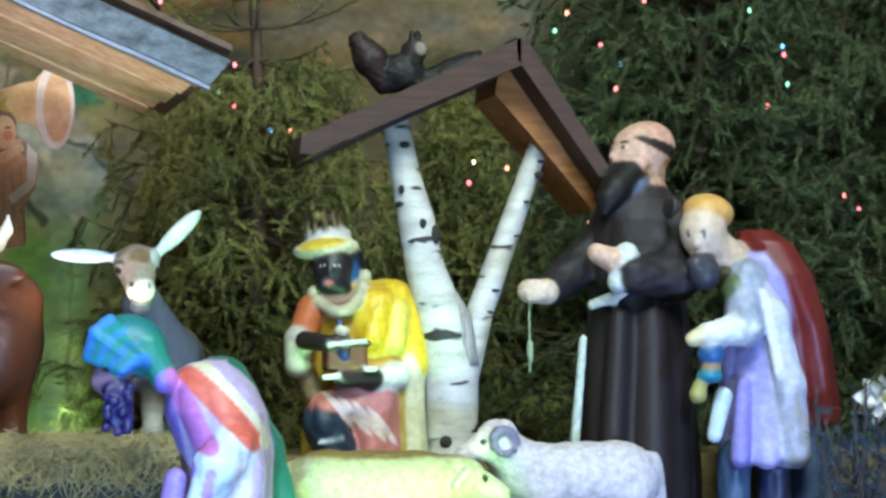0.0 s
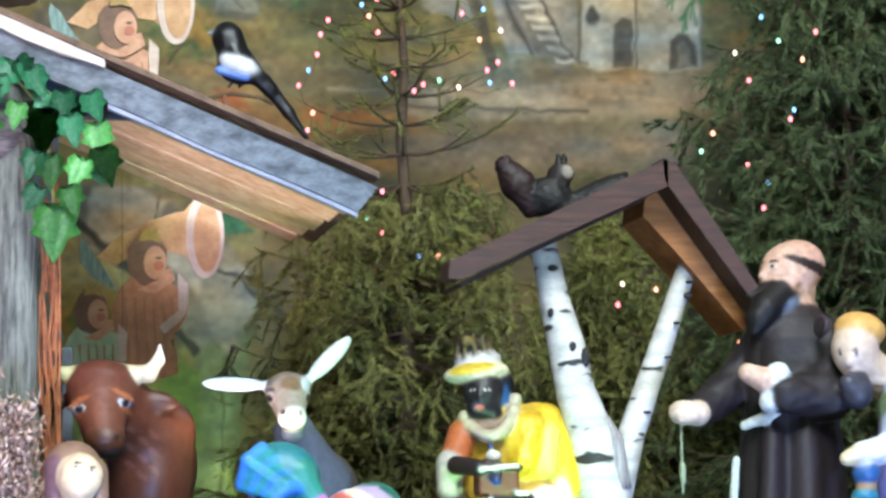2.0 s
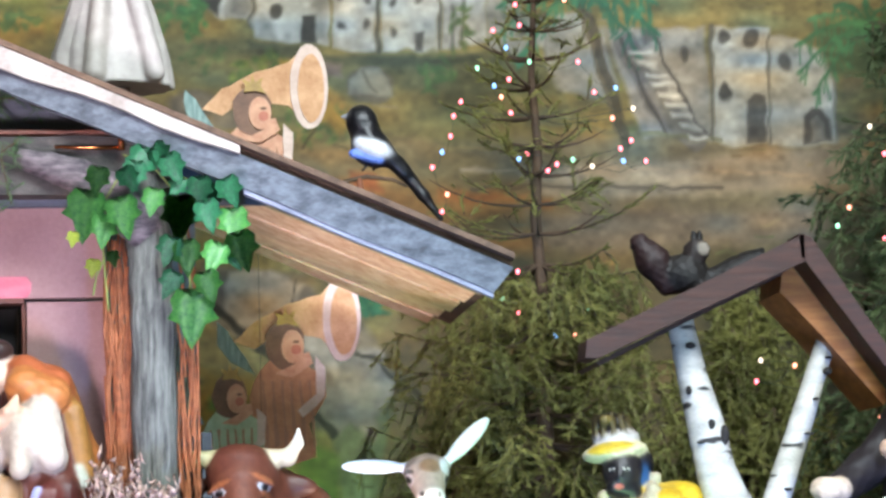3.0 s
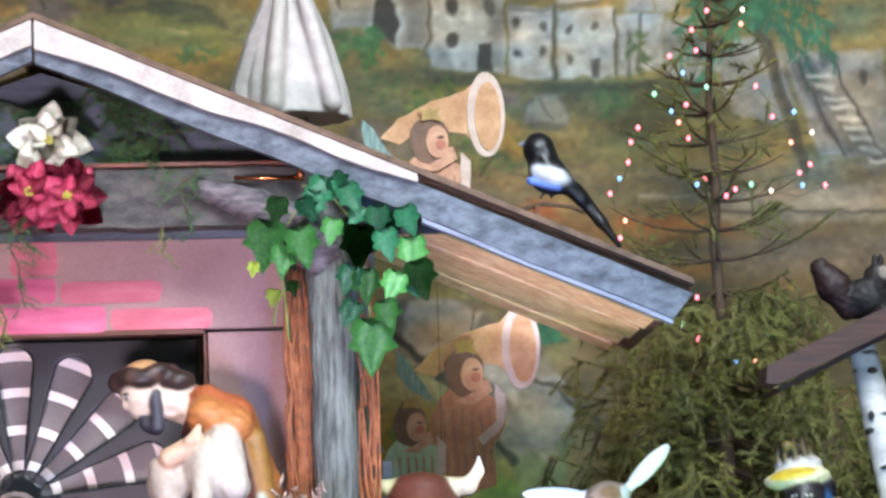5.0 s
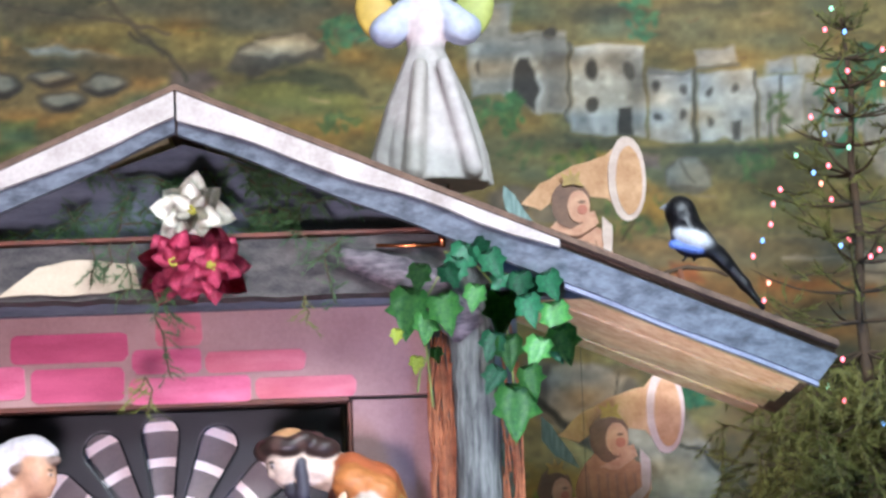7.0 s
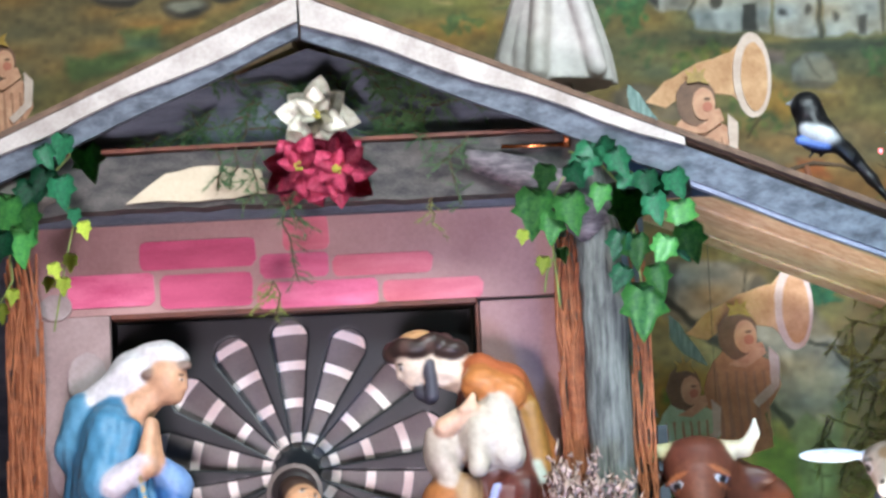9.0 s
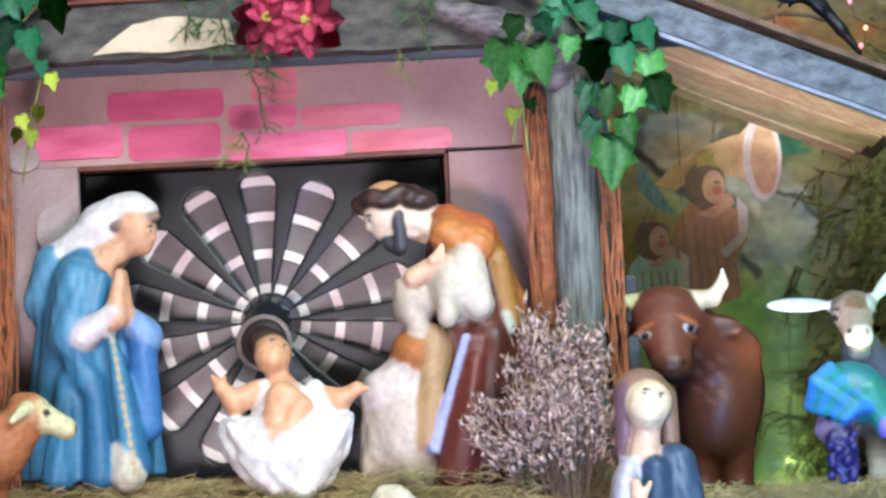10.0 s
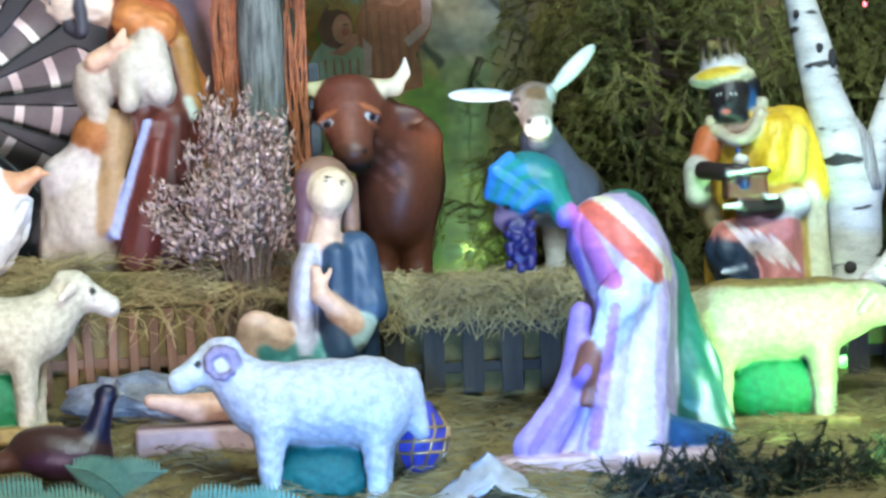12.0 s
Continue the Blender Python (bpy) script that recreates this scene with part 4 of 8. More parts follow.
tracery = Figure().block((0, 0, -0.015), (1.09, 0.022, 0.99), "0e0f12", r=0.004)
for i in range(14):
    a = 2 * math.pi * i / 14 + radians(92)
    u = np.array((math.cos(a), 0, math.sin(a)))
    far = 0.402

    def petal(p, u=u, far=far):
        t = np.clip((p @ u - 0.085) / (far - 0.085), 0, 1)
        q = p - (0.085 + t * (far - 0.085))[..., None] * u
        return np.sqrt(q[..., 0] ** 2 + q[..., 2] ** 2) - (0.016 + 0.040 * t ** 1.15)
    tracery.solids.append((petal, "000000", 0.01, True))
tr = tracery.cast("tracery", (-0.56, -0.02, -0.53), (0.56, 0.02, 0.47), 0.0065, mat("gloss_black_board", "060709", "101216", 0.4, 6.0, bump=0.03))
tr.parent = rose
tr.data.polygons.foreach_set("use_smooth", [False] * len(tr.data.polygons))
tr["label"] = "glossy black board with petal-shaped holes"


# ---- painted plaster figures ----
SKIN, PALE, BROWN = "d9a987", "e6cdb8", "3a2a24"


def face(fig, c, r, skin, toward, hair=None, up=(0, 0, 1), eyes="2a1c18"):
    """A plain modelled head: skull, chin, nose and painted eyes and lips; toward is the way that it looks."""
    c, f = np.array(c, float), np.array(Vector(toward).normalized())
    s = np.array(Vector(np.cross(f, up)).normalized())
    u = np.cross(s, f)
    fig.ball(c, r, skin, k=0.02)
    fig.ball(c + f * r * 0.25 - u * r * 0.5, r * 0.72, skin, k=0.03)
    fig.limb(c + f * r * 0.92 + u * r * 0.10, c + f * r * 1.10 - u * r * 0.22, r * 0.08, r * 0.15, skin, 0.012)
    fig.ball(c + f * r * 0.72 - u * r * 0.82, r * 0.26, skin, k=0.03)
    for q in (-1, 1):
        e = c + f * r * 0.90 + s * q * r * 0.36 + u * r * 0.10
        fig.dab(e, (r * 0.17, r * 0.17, r * 0.09), "d8cfc6"), fig.dab(e + f * r * 0.05, r * 0.085, eyes)
        fig.dab(e + u * r * 0.2, (r * 0.20, r * 0.20, r * 0.06), eyes)
    fig.dab(c + f * r * 0.95 - u * r * 0.52, (r * 0.2, r * 0.2, r * 0.085), "b5564b")
    if hair:
        fig.ball(c - f * r * 0.16 + u * r * 0.30, r * 1.06, hair, k=0.006)
        fig.ball(c - f * r * 0.55 - u * r * 0.2, (r * 1.05, r * 1.0, r * 1.0), hair, k=0.02)
    return fig


# the kneeling woman in blue
f = Figure()
f.robe([(0.064, -0.028, 0.020, 0.197, 0.190), (0.178, -0.026, 0.020, 0.189, 0.175), (0.308, -0.020, 0.010, 0.176, 0.160), (0.438, -0.018, 0.000, 0.161, 0.145), (0.554, -0.035, 0.000, 0.128, 0.130), (0.636, -0.038, 0.000, 0.096, 0.110), (0.694, -0.034, 0.000, 0.066, 0.080), (0.726, -0.024, 0.000, 0.041, 0.050)], "4380a4", 8, 0.045, 1.2)
f.limb((0.074, -0.020, 0.720), (-0.006, -0.010, 0.650), 0.044, 0.062, SKIN, 0.02)
face(f, (0.126, -0.020, 0.778), 0.060, SKIN, (1, -0.3, -0.38))
f.limb((0.115, 0.000, 0.829), (0.027, 0.000, 0.789), 0.056, 0.066, "e2dfe0", 0.02)
f.limb((0.027, 0.000, 0.784), (-0.099, 0.000, 0.705), 0.066, 0.040, "e0dcde", 0.02)
f.ball((0.115, 0.000, 0.843), (0.078, 0.070, 0.036), "e6e2e2", (0, 12, 0), 0.012)
f.limb((0.073, -0.060, 0.782), (0.191, -0.045, 0.807), 0.013, 0.013, "8a7468", 0.006)
f.limb((-0.125, 0.000, 0.690), (-0.145, 0.000, 0.576), 0.050, 0.065, "5b94b4", 0.03)
f.limb((-0.038, -0.090, 0.630), (-0.056, -0.140, 0.467), 0.060, 0.060, "4f8cb0", 0.03)
f.limb((-0.056, -0.140, 0.467), (-0.015, -0.160, 0.336), 0.052, 0.030, "3b7aa0", 0.02)
f.limb((0.029, -0.100, 0.626), (-0.001, -0.150, 0.480), 0.030, 0.026, "3f7ea4", 0.02)
f.limb((-0.014, -0.170, 0.463), (0.073, -0.170, 0.520), 0.040, 0.034, "dcd4dc", 0.012)
f.limb((0.079, -0.170, 0.510), (0.094, -0.150, 0.639), 0.034, 0.016, SKIN, 0.012)
f.limb((0.101, -0.140, 0.520), (0.101, -0.130, 0.637), 0.030, 0.014, "d2a07e", 0.012)
f.limb((0.117, -0.120, 0.507), (0.158, -0.100, 0.458), 0.034, 0.044, "7a9fd0", 0.012)
f.limb((0.142, -0.100, 0.475), (0.158, -0.120, 0.200), 0.040, 0.040, "3f76b4", 0.03)
f.limb((0.065, -0.160, 0.460), (0.113, -0.180, 0.067), 0.014, 0.026, "4a8cb0", 0.02)
f.limb((0.012, -0.160, 0.334), (0.023, -0.190, 0.063), 0.022, 0.040, "35709a", 0.04)
f.limb((-0.072, -0.140, 0.339), (-0.099, -0.180, 0.068), 0.024, 0.045, "3a789e", 0.04)
f.limb((0.085, -0.150, 0.395), (0.140, -0.160, 0.089), 0.012, 0.030, "2f6a94", 0.03)
for i in range(16):
    t = i / 15
    f.dab((0.067 + 0.059 * t, -0.200, 0.474 + -0.400 * t), (0.007, 0.06, 0.012), "bfa878")
f.limb((0.087, -0.170, 0.131), (0.103, -0.190, 0.059), 0.030, 0.045, "c9c2b2", 0.02)
f.cast("woman_statue", (-0.30, -0.32, -0.01), (0.28, 0.28, 0.92), 0.007, PLASTER, (-1.26, 8.05, 1.555), 0,
       "painted plaster kneeling woman in blue cloak and white veil", "statue", "nativity figures")

# the kneeling man in brown
f = Figure()
f.robe([(0.021, 0.030, 0.020, 0.158, 0.190), (0.157, 0.057, 0.020, 0.130, 0.180), (0.302, 0.077, 0.010, 0.110, 0.160), (0.432, 0.067, 0.000, 0.126, 0.150), (0.564, 0.037, 0.000, 0.122, 0.140), (0.663, 0.021, 0.000, 0.102, 0.120), (0.745, 0.013, 0.000, 0.065, 0.090), (0.775, 0.015, 0.000, 0.033, 0.050)], "5c2f22", 8, 0.04, 1.0)
f.limb((-0.012, 0.000, 0.739), (-0.108, -0.010, 0.759), 0.058, 0.055, "e8d0b8", 0.02)
face(f, (-0.192, -0.010, 0.796), 0.064, "ecd4ba", (-0.80, -0.30, -0.62))
f.ball((-0.193, 0.000, 0.845), (0.058, 0.052, 0.034), "cf9c6c", (0, -12, 0), 0.012)
for i in range(26):
    a = math.tau * i / 26
    f.ball((-0.184 + 0.078 * math.cos(a), 0.070 * math.sin(a), 0.826 + 0.008 * math.sin(5 * a) + 0.010 * math.cos(a)), 0.027, "33241f" if i % 3 else "584038", k=0.008)
f.ball((-0.089, -0.030, 0.814), (0.052, 0.05, 0.034), "3a2a25", k=0.012)
f.limb((-0.151, -0.060, 0.773), (-0.145, -0.060, 0.683), 0.014, 0.020, "4a4850", 0.010)
f.limb((-0.179, -0.030, 0.695), (-0.153, -0.040, 0.677), 0.022, 0.020, "3f3c42", 0.010)
f.limb((-0.006, -0.050, 0.750), (0.078, -0.080, 0.703), 0.048, 0.050, "b5623a", 0.02)
f.limb((-0.010, -0.100, 0.706), (0.078, -0.120, 0.675), 0.052, 0.046, "c27a42", 0.02)
f.limb((0.078, -0.040, 0.714), (0.165, -0.040, 0.507), 0.050, 0.040, "a86a38", 0.03)
f.limb((0.132, -0.090, 0.635), (0.158, -0.090, 0.456), 0.028, 0.030, "9a7038", 0.02)
f.limb((0.165, -0.020, 0.508), (0.182, -0.030, 0.215), 0.034, 0.030, "7d5a34", 0.03)
f.ball((0.013, -0.130, 0.557), (0.086, 0.075, 0.098), "c4b7a4", (0, 12, 0), 0.015)
f.limb((0.044, -0.140, 0.635), (0.070, -0.160, 0.504), 0.044, 0.046, "c9bcaa", 0.015)
f.limb((-0.021, -0.180, 0.588), (-0.018, -0.190, 0.467), 0.020, 0.030, "bfb29e", 0.02)
f.ball((-0.116, -0.090, 0.518), (0.062, 0.07, 0.082), "b8a996", k=0.02)
f.limb((-0.145, -0.120, 0.566), (-0.102, -0.140, 0.434), 0.022, 0.030, "c0ae9c", 0.02)
f.limb((-0.110, -0.150, 0.586), (-0.030, -0.170, 0.634), 0.030, 0.022, "dfb494", 0.012)
for k in range(4):
    f.limb((-0.056, -0.185, 0.629), (-0.025, -0.185, 0.669 - 0.013 * k), 0.011, 0.009, "dfb494", 0.006)
f.ball((-0.123, -0.080, 0.389), (0.062, 0.09, 0.055), "b0703e", k=0.02)
f.limb((-0.055, -0.140, 0.416), (-0.083, -0.170, 0.130), 0.034, 0.036, "a8845a", 0.03)
f.limb((-0.110, -0.080, 0.316), (-0.205, -0.090, 0.264), 0.080, 0.066, "cfc0b4", 0.04)
f.limb((-0.209, -0.080, 0.265), (-0.221, -0.060, 0.033), 0.060, 0.075, "c6b6a0", 0.04)
f.limb((-0.146, -0.100, 0.213), (-0.139, -0.100, 0.029), 0.066, 0.085, "bba893", 0.04)
f.ball((-0.142, -0.080, 0.149), (0.092, 0.105, 0.150), "c8b8a4", k=0.05)
f.ball((-0.084, -0.070, 0.356), (0.070, 0.10, 0.080), "a8683a", k=0.04)
f.limb((-0.107, -0.150, 0.306), (-0.173, -0.140, 0.103), 0.016, 0.022, "d8cabc", 0.02)
f.limb((0.026, -0.170, 0.410), (-0.076, -0.200, 0.098), 0.010, 0.012, "9aa0c4", 0.008)
f.limb((0.065, -0.150, 0.393), (-0.008, -0.200, 0.024), 0.034, 0.062, "5e2a22", 0.03)
f.limb((0.113, -0.130, 0.408), (0.078, -0.180, 0.020), 0.028, 0.055, "4a241e", 0.03)
f.limb((0.055, -0.190, 0.345), (0.009, -0.235, 0.031), 0.012, 0.020, "6d342a", 0.02)
f.limb((0.148, -0.110, 0.471), (0.166, -0.120, 0.422), 0.014, 0.010, "a9b8a8", 0.008)
f.cast("man_statue", (-0.40, -0.33, -0.01), (0.36, 0.26, 0.94), 0.007, PLASTER, (-0.22, 8.05, 1.555), 0,
       "painted plaster bearded man kneeling in orange-brown robe", "statue", "nativity figures")

# the child in a white gown
f = Figure()
f.ball((-0.039, 0.085, 0.434), (0.082, 0.014, 0.086), "7d706a", (-12, 0, 0), 0.004)
f.ball((-0.037, 0.066, 0.433), (0.066, 0.020, 0.070), "2a2222", (-12, 0, 0), 0.003)
face(f, (-0.007, 0.000, 0.397), 0.052, "dba67e", (0.35, -0.85, 0.42), None, up=(0.45, 0, 1))
f.ball((-0.024, 0.035, 0.428), (0.056, 0.045, 0.046), "3a2a22", (0, 30, 0), 0.008)
f.limb((0.005, 0.000, 0.336), (0.019, -0.010, 0.271), 0.032, 0.056, "d9a27c", 0.02)
f.ball((0.033, -0.010, 0.223), (0.105, 0.07, 0.085), "ddd8d4", k=0.03)
f.ball((0.023, -0.060, 0.257), (0.050, 0.034, 0.058), "dba882", (0, -15, 0), 0.012)
f.limb((0.070, -0.070, 0.243), (0.034, -0.100, 0.177), 0.034, 0.030, "dba882", 0.012)
f.limb((-0.000, -0.080, 0.223), (-0.001, -0.110, 0.152), 0.034, 0.028, "d6a07a", 0.012)
f.limb((0.034, -0.100, 0.177), (0.008, -0.120, 0.144), 0.026, 0.018, "dba882", 0.01)
f.limb((-0.052, -0.010, 0.294), (-0.117, -0.030, 0.265), 0.034, 0.034, "dba67e", 0.015)
f.limb((-0.117, -0.030, 0.265), (-0.154, -0.050, 0.311), 0.030, 0.022, "dba67e", 0.012)
f.limb((-0.154, -0.050, 0.311), (-0.175, -0.050, 0.340), 0.016, 0.008, "dba67e", 0.008)
f.limb((-0.154, -0.050, 0.307), (-0.139, -0.060, 0.338), 0.010, 0.006, "dba67e", 0.006)
f.limb((0.114, -0.010, 0.274), (0.179, -0.030, 0.259), 0.032, 0.032, "dba67e", 0.015)
f.limb((0.179, -0.030, 0.259), (0.229, -0.050, 0.288), 0.028, 0.020, "dba67e", 0.012)
f.limb((0.229, -0.050, 0.288), (0.260, -0.050, 0.286), 0.014, 0.007, "dba67e", 0.008)
f.limb((-0.034, -0.020, 0.305), (-0.011, -0.050, 0.224), 0.022, 0.022, "e4e0dc", 0.01)
f.limb((0.108, -0.020, 0.295), (0.131, -0.050, 0.217), 0.026, 0.030, "e4e0dc", 0.01)
f.robe([(-0.014, 0.043, -0.070, 0.055, 0.050), (0.033, 0.032, -0.060, 0.114, 0.090), (0.104, 0.022, -0.040, 0.165, 0.120), (0.176, 0.018, -0.020, 0.192, 0.110), (0.223, 0.029, -0.010, 0.186, 0.080)], "dcd8d6", 13, 0.06, 3.0, 0.02)
f.limb((-0.125, -0.100, 0.198), (-0.005, -0.130, 0.020), 0.014, 0.020, "e8e4e2", 0.02)
f.limb((-0.046, -0.130, 0.147), (0.064, -0.130, 0.001), 0.014, 0.018, "e2dedc", 0.02)
f.limb((0.196, -0.090, 0.197), (0.087, -0.120, 0.007), 0.016, 0.022, "e8e4e2", 0.02)
f.cast("child_statue", (-0.28, -0.24, -0.01), (0.28, 0.16, 0.54), 0.006, PLASTER, (-0.728, 7.86, 1.545), 0,
       "painted plaster infant in white lace gown with open arms", "statue", "nativity figures")

# the kneeling girl in a dark blue cloak
f = Figure()
f.robe([(-0.001, -0.002, 0.020, 0.113, 0.140), (0.120, 0.001, 0.020, 0.111, 0.130), (0.241, 0.003, 0.020, 0.112, 0.120), (0.316, 0.011, 0.020, 0.104, 0.110), (0.384, 0.011, 0.020, 0.079, 0.085), (0.415, 0.005, 0.020, 0.034, 0.050)], "2d4054", 7, 0.04, 1.2)
f.robe([(0.112, -0.093, -0.050, 0.034, 0.090), (0.246, -0.091, -0.050, 0.037, 0.090), (0.336, -0.078, -0.050, 0.035, 0.080), (0.395, -0.058, -0.030, 0.026, 0.050)], "c0bac4", 5, 0.04, 1.0, 0.010)
f.limb((-0.025, -0.040, 0.393), (-0.010, -0.030, 0.468), 0.042, 0.034, "d6b298", 0.012)
face(f, (-0.001, -0.030, 0.538), 0.058, "e8cfae", (0.10, -1, 0.22), None, up=(0.30, 0, 1))
f.ball((-0.019, 0.030, 0.560), (0.076, 0.062, 0.072), "8a6a58", (0, 15, 0), 0.012)
f.limb((-0.060, 0.000, 0.560), (-0.072, 0.000, 0.410), 0.034, 0.026, "6f5058", 0.02)
f.limb((0.050, 0.030, 0.549), (0.051, 0.030, 0.435), 0.024, 0.026, "8a6a58", 0.02)
f.limb((0.061, -0.020, 0.374), (0.086, -0.070, 0.224), 0.052, 0.050, "3a5068", 0.02)
f.limb((0.002, -0.080, 0.362), (0.005, -0.110, 0.110), 0.030, 0.040, "34485e", 0.03)
f.limb((0.068, -0.100, 0.181), (0.051, -0.110, 0.145), 0.034, 0.030, "a9c0b8", 0.012)
f.limb((0.037, -0.120, 0.183), (-0.042, -0.140, 0.261), 0.032, 0.024, "dcb294", 0.014)
f.limb((-0.042, -0.140, 0.261), (-0.053, -0.130, 0.328), 0.026, 0.014, "dcb294", 0.010)
f.limb((-0.041, -0.145, 0.283), (-0.015, -0.140, 0.326), 0.012, 0.008, "dcb294", 0.008)
f.limb((-0.062, -0.060, 0.066), (-0.195, -0.100, 0.118), 0.085, 0.060, "4a8a80", 0.03)
f.limb((-0.164, -0.120, 0.162), (-0.215, -0.120, 0.179), 0.048, 0.044, "d8b294", 0.02)
f.limb((-0.215, -0.120, 0.179), (-0.256, -0.120, 0.070), 0.046, 0.040, "d2a88c", 0.02)
f.limb((-0.256, -0.120, 0.070), (-0.140, -0.100, 0.012), 0.040, 0.050, "d2a88c", 0.02)
f.limb((-0.378, -0.120, -0.020), (-0.495, -0.140, 0.004), 0.034, 0.020, "d2a88c", 0.02)
f.limb((-0.260, -0.100, -0.012), (-0.378, -0.120, -0.020), 0.045, 0.034, "d2a88c", 0.02)
f.block((-0.248, -0.08, -0.103), (0.58, 0.26, 0.075), "a88a84")
f.robe([(-0.084, -0.012, 0.030, 0.128, 0.140), (0.015, -0.004, 0.020, 0.118, 0.140)], "2c3c52", 8, 0.05)
f.cast("girl_statue", (-0.58, -0.28, -0.18), (0.24, 0.2, 0.68), 0.007, PLASTER, (0.30, 7.45, 1.21), 0,
       "painted plaster girl kneeling in dark blue cloak", "statue", "nativity figures")

# the bowing king in a blue turban and striped cloak
f = Figure()
f.robe([(-0.006, -0.061, 0.000, 0.209, 0.200), (0.102, -0.023, 0.000, 0.169, 0.190), (0.217, 0.019, 0.000, 0.125, 0.170), (0.318, 0.047, 0.000, 0.104, 0.160), (0.421, 0.041, 0.000, 0.115, 0.155), (0.525, 0.016, 0.000, 0.130, 0.150), (0.591, 0.003, 0.000, 0.114, 0.120), (0.636, -0.006, 0.000, 0.074, 0.080), (0.655, -0.005, 0.000, 0.044, 0.040)], "c3aed6", 7, 0.035, 0.8)
f.limb((0.044, 0.050, 0.597), (0.140, 0.050, 0.431), 0.075, 0.055, "2f7263", 0.03)
f.limb((0.140, 0.050, 0.431), (0.190, 0.060, 0.192), 0.055, 0.085, "2c6a5e", 0.04)
f.limb((0.190, 0.060, 0.192), (0.239, 0.050, -0.001), 0.085, 0.085, "2a5f58", 0.04)
f.limb((0.231, 0.020, 0.251), (0.286, 0.020, -0.009), 0.016, 0.030, "e2e2e4", 0.015)
f.limb((0.192, 0.000, 0.224), (0.246, 0.000, 0.016), 0.016, 0.040, "dcdee4", 0.02)
f.ball((-0.249, -0.020, 0.624), (0.050, 0.055, 0.062), "8f7288", (0, 20, 0), 0.02)
f.ball((-0.294, -0.030, 0.608), (0.013, 0.014, 0.020), "8f7288", k=0.012)
f.dab((-0.274, -0.070, 0.636), (0.010, 0.03, 0.007), "1c1820")
f.limb((-0.245, -0.050, 0.587), (-0.234, -0.060, 0.514), 0.036, 0.030, "221c50", 0.012)
for i in range(20):
    f.ball((-0.244 + 0.032 * math.cos(i * 2.4), -0.085 + 0.012 * math.sin(i), 0.591 - 0.006 * i), 0.013, "29225e", k=0.006)
f.ball((-0.196, 0.000, 0.698), (0.096, 0.080, 0.078), "2a7a80", (0, 28, 0), 0.012)
for i in range(7):
    t = i / 6
    c0, c1 = (-0.317 + 0.085 * t, -0.055 - 0.03 * t, 0.669 - 0.035 * t), (-0.262 + 0.115 * t, -0.055, 0.765 - 0.105 * t)
    mid = ((c0[0] + c1[0]) / 2 - 0.012, -0.088, (c0[2] + c1[2]) / 2 + 0.012)
    tone = ("4088d0", "2a8a86", "3f8ac8", "23897a", "2f79b8", "2a8578", "3a80c8")[i]
    f.limb(c0, mid, 0.016, 0.019, tone, 0.008), f.limb(mid, c1, 0.019, 0.015, tone, 0.008)
f.limb((-0.164, -0.050, 0.700), (-0.121, -0.050, 0.611), 0.034, 0.036, "2f8a78", 0.012)
for i in range(15):
    t = i / 14
    f.dab((-0.065 + 0.154 * t, -0.140, 0.631 + -0.175 * t), (0.034, 0.14, 0.030), "dc6a5c")
    f.dab((-0.027 + 0.163 * t, -0.100, 0.645 + -0.191 * t), (0.022, 0.16, 0.024), "e6ddc4")
    f.dab((-0.107 + 0.081 * t, -0.150, 0.616 + -0.176 * t), (0.026, 0.14, 0.030), "c878c0")
    f.dab((-0.131 + 0.052 * t, -0.130, 0.603 + -0.218 * t), (0.020, 0.14, 0.028), "9a7cd8")
    f.dab((-0.027 + -0.066 * t, -0.170, 0.369 + -0.340 * t), (0.020, 0.10, 0.022), "b48ad4")
    f.dab((0.052 + -0.067 * t, -0.170, 0.380 + -0.368 * t), (0.024, 0.10, 0.022), "e4dcec")
    f.dab((0.106 + -0.039 * t, -0.150, 0.391 + -0.385 * t), (0.020, 0.10, 0.022), "c9b4de")
    f.dab((-0.106 + -0.145 * t, -0.170, 0.216 + -0.193 * t), (0.016, 0.10, 0.022), "9070cc")
f.dab((-0.108, -0.150, 0.533), (0.018, 0.06, 0.022), "3a5aa8")
f.dab((-0.110, -0.150, 0.544), (0.008, 0.06, 0.008), "c89a6a")
f.limb((0.037, -0.140, 0.430), (-0.007, -0.180, 0.383), 0.062, 0.058, "cfd8ea", 0.02)
f.limb((-0.007, -0.180, 0.383), (-0.065, -0.200, 0.265), 0.056, 0.030, "d3dcee", 0.02)
f.limb((-0.080, -0.200, 0.258), (-0.106, -0.215, 0.203), 0.034, 0.028, "8a5a50", 0.012)
for k in range(3):
    f.limb((-0.068 - 0.012 * k, -0.215, 0.182), (-0.077 - 0.016 * k, -0.22, 0.137), 0.012, 0.008, "8a5a50", 0.006)
f.limb((-0.006, -0.160, 0.325), (-0.069, -0.200, 0.016), 0.030, 0.050, "d6c8e4", 0.04)
f.limb((0.087, -0.130, 0.378), (0.034, -0.180, 0.010), 0.034, 0.060, "d9d2ea", 0.04)
f.limb((-0.082, -0.160, 0.243), (-0.238, -0.180, 0.023), 0.034, 0.055, "b49cdc", 0.04)
f.limb((-0.101, -0.120, 0.357), (-0.143, -0.160, 0.160), 0.030, 0.030, "9a80c8", 0.03)
f.limb((0.071, -0.140, 0.048), (0.235, -0.100, 0.002), 0.055, 0.050, "26507e", 0.03)
f.block((-0.068, -0.020, -0.026), (0.60, 0.46, 0.06), "c8aab0")
f.block((-0.070, -0.020, -0.062), (0.58, 0.45, 0.035), "b98d4f")
